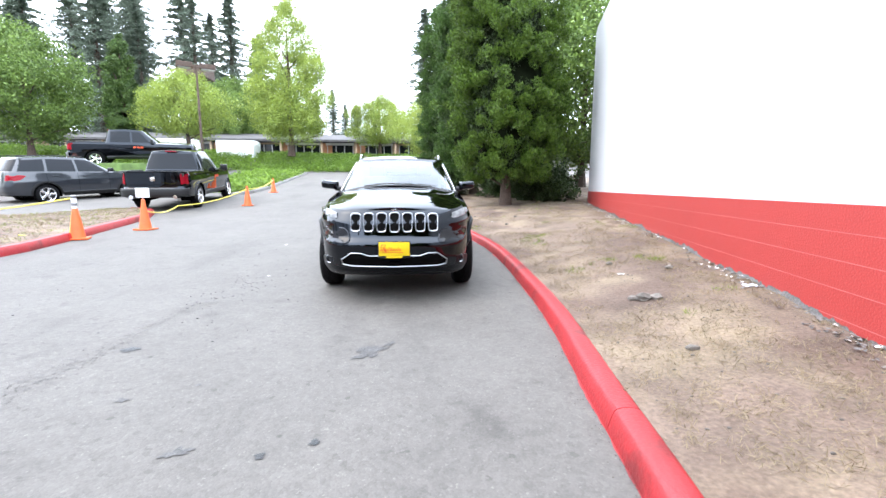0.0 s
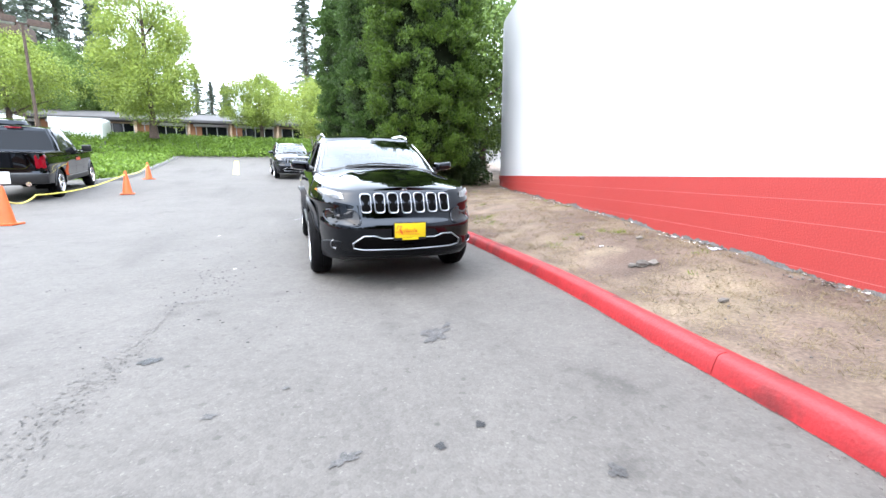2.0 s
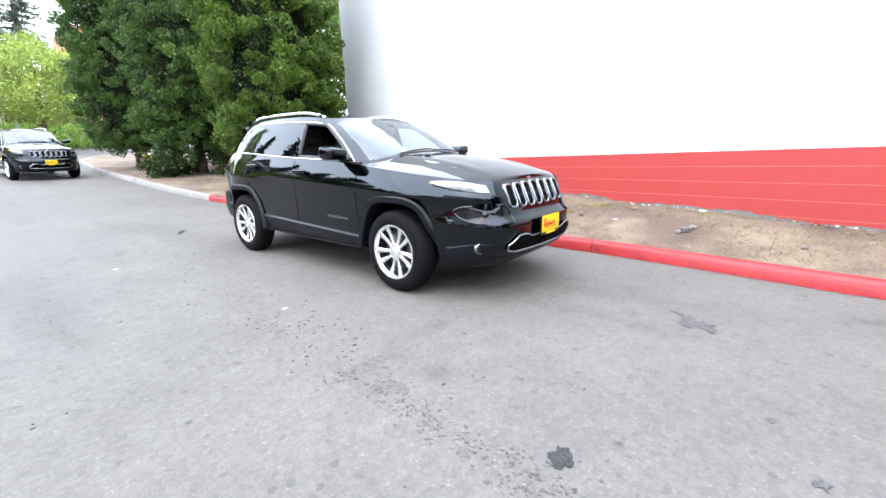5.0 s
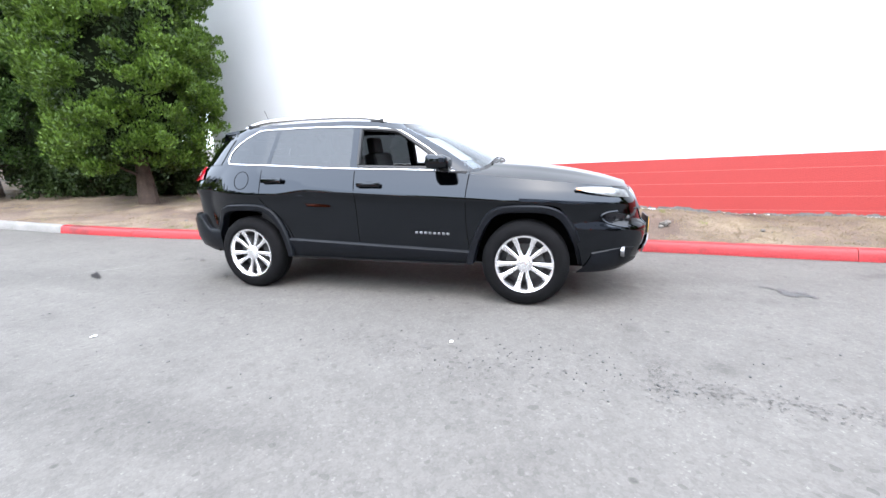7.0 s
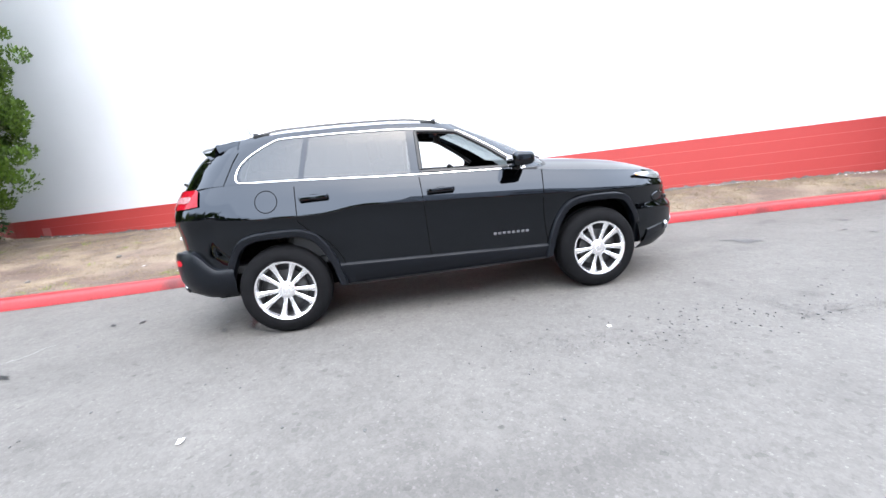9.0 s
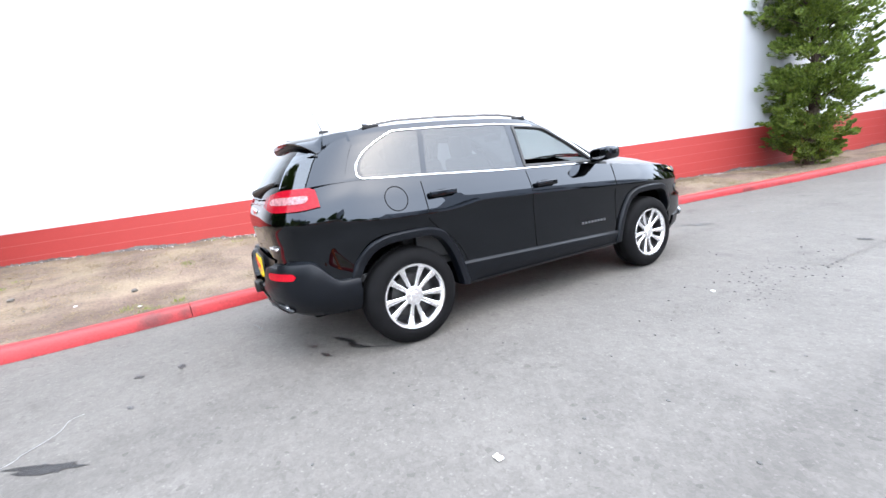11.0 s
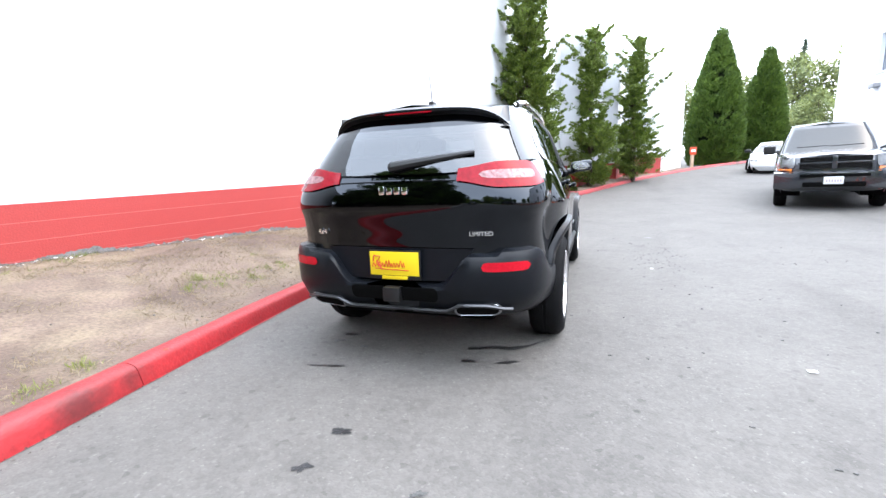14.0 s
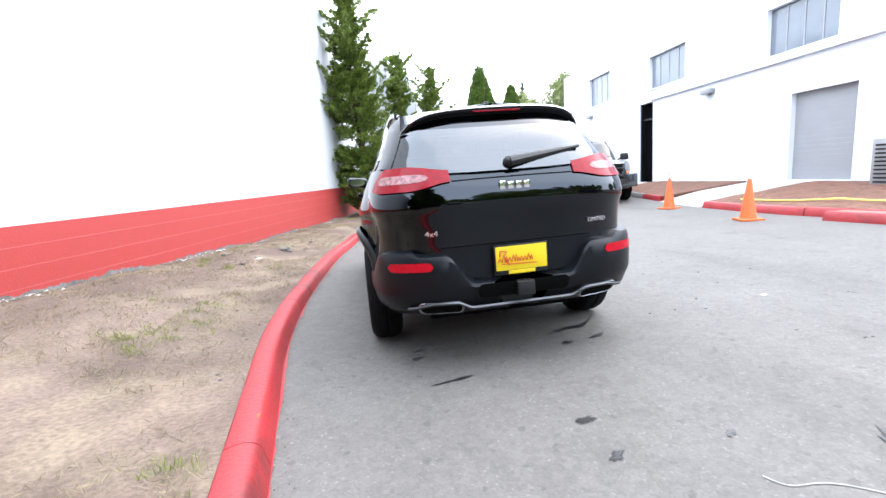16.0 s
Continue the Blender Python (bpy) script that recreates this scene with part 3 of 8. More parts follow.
def make_suv():
    car = thing("sport_utility_vehicle", "glossy black sport utility vehicle parked beside the red kerb", "car")
    ths = ring_angles(S.nose(0.8), S.tail(0.8), S.width(0.8), S.nf, S.nr, 230)
    bm = bmesh.new()
    wheel_arch_shell(bm, ths, np.linspace(0, 1, 60))
    # bonnet and shoulder deck, from the edge line in to the spine
    deck = []
    for th in ths:
        x0, y0 = ring_point(th, S.nose(0.8), S.tail(0.8), S.width(0.8), S.nf, S.nr)
        z = S.edge(y0)
        x, y = ring_point(th, S.nose(z), S.tail(z), wid(z, y0), S.nf, S.nr)
        if y > -0.55:
            break
        row = []
        for t in np.linspace(0, 1, 16):
            xx = x * (1 - t)
            q = xx / max(x, 1e-4)
            rise = max(0, S.spine(y) - z)
            bulge = 0.012 * math.exp(-((abs(xx) - 0.42) / 0.07) ** 2) * smooth01(-2.15, -1.7, y)
            row.append((xx, y, z + rise * (1 - abs(q) ** 2.4) + bulge))
        deck.append(row)
    grid(bm, deck)
    # narrow ledge that closes the shoulder round the glasshouse
    ledge = []
    for th in ths:
        x0, y0 = ring_point(th, S.nose(0.8), S.tail(0.8), S.width(0.8), S.nf, S.nr)
        z = S.edge(y0)
        x, y = ring_point(th, S.nose(z), S.tail(z), wid(z, y0), S.nf, S.nr)
        if y > -0.6:
            ledge.append([(x, y, z), (x * 0.97, y - 0.01 * (y > 1.5), z + 0.004), (x * 0.80, lerp(y, 0.6, 0.06), z + 0.004)])
    grid(bm, ledge)
    # glasshouse frame with window openings, and the roof
    f0, r0, w0 = glass_dims(0.5)
    gth = ring_angles(f0, r0, w0, S.gnf, S.gnr, 180)
    gv = np.linspace(0, 1, 26)
    rows, info = [], []
    for th in gth:
        row, irow = [], []
        for v in gv:
            f, r, w = glass_dims(v)
            x, y = ring_point(th, f, r, w, S.gnf, S.gnr)
            y += S.mid
            xf = x / w
            if y < -0.0 and xf < 0.97 or y > 1.6 and xf < 0.93:
                p = glass_end(xf, v, y > 1)
            else:
                p = (x, y, glass_z(y, v))
            row.append(p)
            irow.append((xf, y, v, y < S.mid))
        rows.append(row)
        info.append(irow)
    def solid(i, j):
        xf = (info[i][j][0] + info[i + 1][j + 1][0]) / 2
        y = (info[i][j][1] + info[i + 1][j + 1][1]) / 2
        v = (info[i][j][2] + info[i + 1][j + 1][2]) / 2
        if v < 0.05 or v > 0.875 and xf > 0.9 or v > 0.935:
            return True
        if y > 1.8 and xf < 0.90:
            return False if v < 0.60 else True
        if y < 0.05 and xf < 0.93 and gth[i] < math.pi / 2 and xf < 0.90:
            return False
        for kind in ("front", "rear", "quarter"):
            a, b = pane_edges(kind, v)
            if a + 0.012 < y < b - 0.012 and xf > 0.9 and v < PANE_HI - 0.01:
                return False
        return True
    grid(bm, rows, keep=solid)
    cap = []
    for i, th in enumerate(gth):
        x, y, z = rows[i][-1]
        xr = max(glass_side(y, 1.0)[0], 1e-3)
        row = []
        for t in np.linspace(0, 1, 10):
            xx = x * (1 - t)
            row.append((xx, y, z + S.crown * (1 - (xx / xr) ** 2) * (1 - (x / xr) * 0) * smooth01(-0.14, 0.25, y) - (0 if xr > 0.05 else 0)))
        row[0] = (x, y, z)
        cap.append(row)
    grid(bm, cap)
    for v in list(bm.verts):
        if not v.link_faces:
            bm.verts.remove(v)
    mirror_x(bm)
    part("body", bm, M["paint"], car, "glossy black painted shell", angle=40)

    # plastic cladding: arches, sills, bumper skirts
    for sign in (-1, 1):
        for ax in AXLES:
            bm = bmesh.new()
            def skin(y, z, lift):
                sx = side_x(y, max(z, 0.23))
                out = (y - ax) * (1 if ax > 0 else -1)
                low = smooth01(0.62, 0.42, z)
                return (sign * (max(sx, lerp(0.872, sx + 0.002, smooth01(0.16, 0.44, out))) + lift * lerp(1, 0.35, low * (out > 0)) - 0.06 * low * smooth01(0.28, 0.46, out)), y, z)
            rows = []
            for rr, lift in ((-0.062, -0.07), (-0.060, 0.004), (-0.054, 0.017), (-0.020, 0.024), (-0.006, 0.022), (0.002, 0.012), (0.005, -0.006)):
                row = []
                for a in np.linspace(radians(-2), radians(182), 60):
                    k = ARCH(math.degrees(a)) + rr
                    y, z = ax + k * math.cos(a), TYRE_R + k * math.sin(a)
                    row.append(skin(y, z, lift))
                rows.append(row)
            grid(bm, rows, flip=sign < 0)
            part("arch_cladding", bm, M["clad"], car, "matt dark grey wheel arch trim")
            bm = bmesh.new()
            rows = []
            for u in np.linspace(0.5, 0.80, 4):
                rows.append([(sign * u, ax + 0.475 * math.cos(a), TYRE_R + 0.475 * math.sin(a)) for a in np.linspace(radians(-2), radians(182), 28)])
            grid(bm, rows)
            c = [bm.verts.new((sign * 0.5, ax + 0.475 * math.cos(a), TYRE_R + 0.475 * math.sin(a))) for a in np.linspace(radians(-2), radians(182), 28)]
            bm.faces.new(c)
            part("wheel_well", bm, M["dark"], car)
        bm = bmesh.new()
        rows = []
        for z, lift in ((0.315, -0.08), (0.325, -0.012), (0.345, 0.004), (0.42, 0.013), (0.455, 0.021), (0.470, 0.021), (0.484, 0.007), (0.488, -0.004)):
            rows.append([(sign * (side_x(y, z) + lift), y, z + (0.036 * y + 0.004) * smooth01(0.33, 0.46, z)) for y in np.linspace(-0.90, 0.90, 40)])
        grid(bm, rows, flip=sign > 0)
        part("sill_cladding", bm, M["clad"], car, "matt dark grey sill trim")
        bm = bmesh.new()
        ribbon(bm, [(y, 0.335) for y in np.linspace(-0.86, 0.88, 30)], 0.006, on_side(sign), 0.014, thick=0.012)
        part("sill_strip", bm, M["trim"], car)
    for rear in (False, True):
        bm = bmesh.new()
        rows = []
        levels = ((0.275, -0.05), (0.285, 0.0), (0.36, 0.012), (0.40, 0.012), (0.44, 0.012), (0.455, -0.004)) if not rear else ((0.335, -0.08), (0.345, -0.01), (0.40, 0.018), (0.50, 0.026), (0.60, 0.026), (0.685, 0.024), (0.708, 0.020), (0.72, -0.01))
        for z, lift in levels:
            row = []
            for th in ring_angles(2.2, 2.3, 0.91, S.nf, S.nr, 260):
                x, y = ring_point(th, S.nose(z) + lift, S.tail(z) + lift + (S.bump(z) if rear else 0), wid(z, 1.7 if rear else -1.7) + lift, S.nf, S.nr)
                if (y < -1.70 and not rear) or (y > 1.72 and rear):
                    zz = z
                    if not rear and z > 0.39:
                        zz = z + 0.05 * smooth01(-1.78, -2.15, y)
                    if rear and z > 0.5:
                        # the skirt's upper line dips under the number plate
                        zz = 0.50 + (z - 0.50) * lerp(1, 0.2, smooth01(0.44, 0.28, x))
                        # and runs down to the wheel arch along the flank
                        zz = 0.50 + (zz - 0.50) * lerp(0.40, 1.12, smooth01(1.84, 2.04, y)) if x > 0.6 else zz
                    row.append((x, y, zz))
            rows.append(row)
        grid(bm, rows)
        mirror_x(bm)
        bmesh.ops.recalc_face_normals(bm, faces=bm.faces)
        part("bumper_skirt", bm, M["clad"], car, "matt dark grey lower bumper")
    make_suv_glass(car)
    make_suv_face(car)
    make_suv_back(car)
    make_suv_details(car)
    make_suv_cabin(car)
    for ax in AXLES:
        for sign in (-1, 1):
            make_wheel(car, (sign * 0.787, ax, TYRE_R), sign, TYRE_R, 0.238, 0.228, "ten")
    sculpt(car)
    return car

def patch(bm, fn, us, vs, flip=False):
    grid(bm, [[fn(u, v) for v in vs] for u in us], flip=flip)

def make_suv_glass(car):
    # windscreen
    bm = bmesh.new()
    patch(bm, lambda u, v: glass_end(u, v), np.linspace(-0.915, 0.915, 28), np.linspace(0.03, 0.93, 12))
    g = part("windscreen", bm, M["glass_front"], car, "windscreen reflecting the bright sky")
    g.visible_shadow = False
    bm = bmesh.new()
    def rim(u, v):
        x, y, z = glass_end(u, v)
        return (x, y - 0.004, z + 0.002)
    patch(bm, rim, np.linspace(-0.93, 0.93, 24), (0.0, 0.05))
    part("cowl", bm, M["trim"], car)
    # rear window with a dark border
    bm = bmesh.new()
    patch(bm, lambda u, v: tuple(np.add(glass_end(u, v, True), (0.006 * u ** 9, 0.006, 0.002))), np.linspace(-0.84, 0.84, 30), np.linspace(0.0, 0.70, 10), flip=True)
    bmesh.ops.recalc_face_normals(bm, faces=bm.faces)
    part("rear_window", bm, M["glass_rear"], car, "dark tinted rear window")
    for sign in (-1, 1):
        bm = bmesh.new()
        patch(bm, lambda u, v: tuple(np.add(glass_end(sign * u, v, True), (sign * 0.004, 0.006, 0.002))), np.linspace(0.845, 0.945, 10), np.linspace(0.0, 0.72, 10))
        bmesh.ops.recalc_face_normals(bm, faces=bm.faces)
        part("rear_corner_panel", bm, M["paint"], car, "gloss black panel beside the rear window")
    for sign in (-1, 1):
        for kind in ("front", "rear", "quarter"):
            def fn(u, v, off=0.002):
                a, b = pane_edges(kind, v)
                x, y, z = glass_side(lerp(a, b, u), v)
                return (sign * (x + off), y, z)
            if kind != "front":
                bm = bmesh.new()
                patch(bm, fn, np.linspace(0, 1, 8), np.linspace(PANE_LO, PANE_HI, 8), flip=sign > 0)
                for fc in bm.faces:
                    fc.normal_update()
                    if fc.normal.x * sign < 0:
                        fc.normal_flip()
                part("side_window", bm, M["glass_dark"], car, "dark tinted side window")
        # black pillars between the panes
        for y0, y1, l0, l1 in ((0.160, 0.238, 0, 0), (1.10, 1.14, 0, -0.09)):
            bm = bmesh.new()
            patch(bm, lambda u, v: (lambda p: (sign * (p[0] + 0.004), p[1], p[2]))(glass_side(lerp(y0, y1, u) + (l1) * v, v)), (0, 0.5, 1), np.linspace(0.03, PANE_HI + 0.02, 8), flip=sign > 0)
            part("window_pillar", bm, M["paint"], car)
        # black rubber seal round the open front window
        loop = [(lerp(pane_edges("front", 0.06)[0] + 0.03, 0.155, q), 0.055) for q in np.linspace(0, 1, 14)]
        loop += [(0.158, v) for v in np.linspace(0.1, PANE_HI - 0.03, 10)]
        loop += [(lerp(0.155, pane_edges("front", PANE_HI)[0] + 0.02, q), PANE_HI - 0.015) for q in np.linspace(0, 1, 8)]
        loop += [(pane_edges("front", v)[0] + 0.018, v) for v in np.linspace(PANE_HI - 0.03, 0.07, 16)]
        bm = bmesh.new()
        tube(bm, [Vector(on_glass(sign)(y, v, -0.004)) for y, v in loop + loop[:1]], 0.020, 6, False)
        part("window_seal", bm, M["trim"], car, "black rubber window seal")
        # bright line round the whole side window group
        path = []
        n = 40
        for i in range(n):
            path.append((lerp(-0.75, 1.46, i / (n - 1)), 0.018))
        for v in np.linspace(0.03, PANE_HI + 0.02, 22):
            path.append((pane_edges("quarter", v)[1] + 0.026, v))
        for i in range(1, n):
            path.append((lerp(path[n + 21][0], 0.02, i / (n - 1)), PANE_HI + 0.03))
        for v in np.linspace(PANE_HI + 0.01, 0.02, 22):
            path.append((pane_edges("front", v)[0] - 0.028, v))
        bm = bmesh.new()
        pts = [on_glass(sign)(y, v, 0.0) for y, v in path]
        tube(bm, [Vector(p) + Vector((sign * 0.004, 0, 0)) for p in pts], 0.0062, 6, False)
        part("window_chrome_strip", bm, M["chrome"], car, "bright chrome strip round the side windows")

def rounded(w, h, r, n=5):
    pts = []
    for cx, cz, a0 in ((w / 2 - r, h / 2 - r, 0), (-w / 2 + r, h / 2 - r, 90), (-w / 2 + r, -h / 2 + r, 180), (w / 2 - r, -h / 2 + r, 270)):
        for i in range(n + 1):
            a = radians(a0 + 90 * i / n)
            pts.append((cx + r * math.cos(a), cz + r * math.sin(a)))
    return pts

def face_map(x, z, lift, rear=False):
    y = front_y(x, z, rear)
    return (x, y + (lift if rear else -lift), z)

def frame_ring(bm, outline, thick, lift0, lift1, mapper):
    """A raised frame along a closed outline on a curved face."""
    n = len(outline)
    cx = sum(p[0] for p in outline) / n
    cz = sum(p[1] for p in outline) / n
    def inset(p, t):
        d = math.hypot(p[0] - cx, p[1] - cz)
        return (p[0] - (p[0] - cx) / d * t, p[1] - (p[1] - cz) / d * t)
    rows = []
    for t, l in ((-0.0, lift0), (0.002, lift1), (thick * 0.5, lift1 + 0.004), (thick - 0.002, lift1), (thick, lift0 - 0.02)):
        rows.append([mapper(*inset(p, t), l) for p in outline])
    grid(bm, rows, closed_v=True)
    bmesh.ops.recalc_face_normals(bm, faces=bm.faces)

def face_fill(bm, outline, lift, mapper, rings=4):
    n = len(outline)
    cx = sum(p[0] for p in outline) / n
    cz = sum(p[1] for p in outline) / n
    rows = [[mapper(lerp(cx, p[0], k / rings), lerp(cz, p[1], k / rings), lift) for p in outline] for k in range(1, rings + 1)]
    vs = grid(bm, rows, closed_v=True)
    bm.faces.new(vs[0])
    bmesh.ops.recalc_face_normals(bm, faces=bm.faces)

def plate(parent, y, z, rear):
    """The dealer's yellow plate in a dark frame, with a red scrawl of plain strokes."""
    s = 1 if rear else -1
    bm = bmesh.new()
    box(bm, (0, y, z), (0.325, 0.014, 0.172), 0.006)
    holder = part("plate_frame", bm, M["trim"], parent)
    bm = bmesh.new()
    box(bm, (0, y + s * 0.008, z + 0.008), (0.306, 0.006, 0.138), 0.002)
    p = part("dealer_plate", bm, M["yellow"], parent, "yellow card plate with red strokes")
    bm = bmesh.new()
    box(bm, (0, y + s * 0.0085, z - 0.074), (0.16, 0.006, 0.02), 0.002)
    part("plate_tab", bm, M["yellow"], p)
    bm = bmesh.new()
    yy = y + s * 0.0125
    x = -0.125
    rng = random.Random(4)
    tube(bm, [(-s * -0.13, yy, z + 0.02), (-s * -0.125, yy, z + 0.055), (-s * -0.085, yy, z + 0.05), (-s * -0.105, yy, z + 0.02), (-s * -0.075, yy, z - 0.03)], 0.0045, 5)
    while x < 0.12:
        w = rng.uniform(0.012, 0.024)
        if x > -0.07:
            tube(bm, [(-s * -x, yy, z - 0.012), (-s * -(x + w * 0.5), yy, z + rng.uniform(0.008, 0.03)), (-s * -(x + w), yy, z - 0.012)], 0.0036, 5)
        x += w
    tube(bm, [(-s * 0.09, yy, z - 0.03), (-s * -0.12, yy, z - 0.022)], 0.003, 5)
    part("red_strokes", bm, M["script"], p)

def make_suv_face(car):
    # seven grille slots
    for k in range(7):
        cx = (k - 3) * 0.1325
        w, h = 0.108, 0.212
        taper = 1 - 0.035 * abs(k - 3)
        zc = 0.852
        out = [(cx + px * (1 + 0.10 * pz / h), zc + pz * taper) for px, pz in rounded(w, h, 0.035)]
        bm = bmesh.new()
        frame_ring(bm, out, 0.017, -0.004, 0.014, face_map)
        slot = part("grille_slot", bm, M["satin"], car, "chrome framed grille slot")
        bm = bmesh.new()
        face_fill(bm, out, 0.003, face_map)
        part("slot_mesh", bm, M["dark"], slot)
    for sign in (-1, 1):
        # slim upper lamp that wraps into the wing
        bm = bmesh.new()
        def lampf(u, v, off=0.007):
            y = lerp(-2.13, -1.72, u)
            z = lerp(0.918, 0.972, u) + (v - 0.5) * (0.010 + 0.062 * max(0.0, math.sin(math.pi * min(1.0, 0.22 + 0.78 * u))) ** 0.7)
            # along the body's skin from the nose round the corner
            th = lerp(0.385, 0.95, u ** 0.9)
            x, yy = ring_point(th, S.nose(z) + off, S.tail(z), S.width(z) + off, S.nf, S.nr)
            return (sign * x, yy, z)
        patch(bm, lampf, np.linspace(0, 1, 22), np.linspace(0, 1, 6), flip=sign < 0)
        patch(bm, lambda u, v: lampf(u, v, 0.001), np.linspace(0, 1, 22), np.linspace(0, 1, 6), flip=sign > 0)
        part("daytime_lamp", bm, M["lamp"], car, "slim clear upper lamp")
        bm = bmesh.new()
        def amberf(u, v):
            z = 0.962 + (v - 0.5) * 0.016
            x, yy = ring_point(lerp(0.90, 0.955, u), S.nose(z) + 0.009, S.tail(z), S.width(z) + 0.009, S.nf, S.nr)
            return (sign * x, yy, z + 0.008)
        patch(bm, amberf, np.linspace(0, 1, 6), (0, 1), flip=sign < 0)
        part("side_marker", bm, M["amber"], car)
        # main lamp in its dark recess
        bm = bmesh.new()
        def low(u, v, off):
            z = lerp(0.655, 0.782, v)
            x, yy = ring_point(lerp(0.30 + 0.04 * (v < 0.5), 0.70 + 0.06 * v, u), S.nose(z) + off, S.tail(z), S.width(z) + off, S.nf, S.nr)
            return (sign * x, yy, z)
        face_fill(bm, [(sign * 0.615 + px + 0.25 * pz * sign, 0.722 + pz * (1 - 0.5 * px * sign)) for px, pz in rounded(0.29, 0.122, 0.05)], 0.008, face_map)
        lamp = part("headlamp", bm, M["smoke"], car, "smoked main headlamp")
        bm = bmesh.new()
        x, y, z = low(0.42, 0.5, 0.0)
        bmesh.ops.create_uvsphere(bm, u_segments=14, v_segments=8, radius=0.036, matrix=Matrix.Translation((x, y + 0.026, z)))
        part("lamp_lens", bm, M["smoke"], lamp)
        bm = bmesh.new()
        brow = [(sign * 0.615 + px + 0.25 * pz * sign, 0.722 + pz * (1 - 0.5 * px * sign)) for px, pz in rounded(0.305, 0.136, 0.055)]
        tube(bm, [Vector(face_map(x, z, 0.008)) for x, z in brow + brow[:1]], 0.008, 6, False)
        part("headlamp_brow", bm, M["paint"], lamp)
        # fog lamp
        bm = bmesh.new()
        c = Vector((sign * 0.69, front_y(0.69, 0.458) + 0.010, 0.458))
        d = Vector((sign * 0.2, -1, 0)).normalized()
        turn = d.to_track_quat("X", "Z").to_matrix().to_4x4()
        lathe(bm, [(-0.02, 0.046), (0.006, 0.046), (0.009, 0.042), (0.004, 0.037)], 24, "X", Matrix.Translation(c) @ turn)
        fog = part("fog_lamp", bm, M["satin"], car, "round fog lamp with a bright ring")
        bm = bmesh.new()
        lathe(bm, [(0.003, 0.037), (0.008, 0.025), (0.010, 0.0005)], 20, "X", Matrix.Translation(c) @ turn)
        part("fog_lens", bm, M["smoke"], fog)
    # lower intake, a near-black sheet painting its shaded depth, with its bright outline
    half = [(0.0, 0.522), (0.26, 0.522), (0.34, 0.55), (0.44, 0.55), (0.54, 0.478), (0.53, 0.43), (0.44, 0.412), (0.0, 0.40)]
    out = half + [(-x, z) for x, z in reversed(half[1:-1])]
    dense = []
    for (x0, z0), (x1, z1) in zip(out, out[1:] + out[:1]):
        for t in np.linspace(0, 1, 5)[:-1]:
            dense.append((lerp(x0, x1, t), lerp(z0, z1, t)))
    bm = bmesh.new()
    rows = [[face_map(x * s, 0.458 + (z - 0.458) * s, 0.017) for x, z in dense] for s in (0.1, 0.5, 0.8, 1.0)]
    grid(bm, rows, closed_v=True)
    bmesh.ops.recalc_face_normals(bm, faces=bm.faces)
    intake = part("lower_intake", bm, M["dark"], car, "lower air intake filled near-black")
    bm = bmesh.new()
    tube(bm, [Vector(face_map(x, z, 0.022)) for x, z in dense + dense[:2]], 0.0065, 6, False)
    part("intake_outline", bm, M["satin"], intake, "satin chrome outline")
    plate(car, -2.375, 0.590, False)
    # maker's mark as a plain bright bar on the bonnet's edge
    bm = bmesh.new()
    for k in range(4):
        box(bm, (-0.045 + 0.03 * k, front_y(0, 0.975) - 0.004, 0.972), (0.022, 0.008, 0.02), 0.003)
    part("bonnet_badge", bm, M["chrome"], car, "small bright badge")
    # wipers
    for x0, x1 in ((-0.55, 0.05), (0.05, 0.62)):
        bm = bmesh.new()
        pts = []
        for t in np.linspace(0, 1, 6):
            x, y, z = glass_end(lerp(x0, x1, t), 0.04 + 0.03 * t)
            pts.append((x, y - 0.015, z + 0.012))
        tube(bm, pts, 0.008, 6)
        part("wiper", bm, M["trim"], car)

def text_mesh(bm, body, size, depth, m):
    cu = bpy.data.curves.new("text", "FONT")
    cu.body, cu.size, cu.extrude, cu.align_x = body, size, depth, "CENTER"
    ob = bpy.data.objects.new("text", cu)
    me = bpy.data.meshes.new_from_object(ob)
    me.transform(m)
    bm.from_mesh(me)
    bpy.data.objects.remove(ob)
    bpy.data.curves.remove(cu)
    bpy.data.meshes.remove(me)

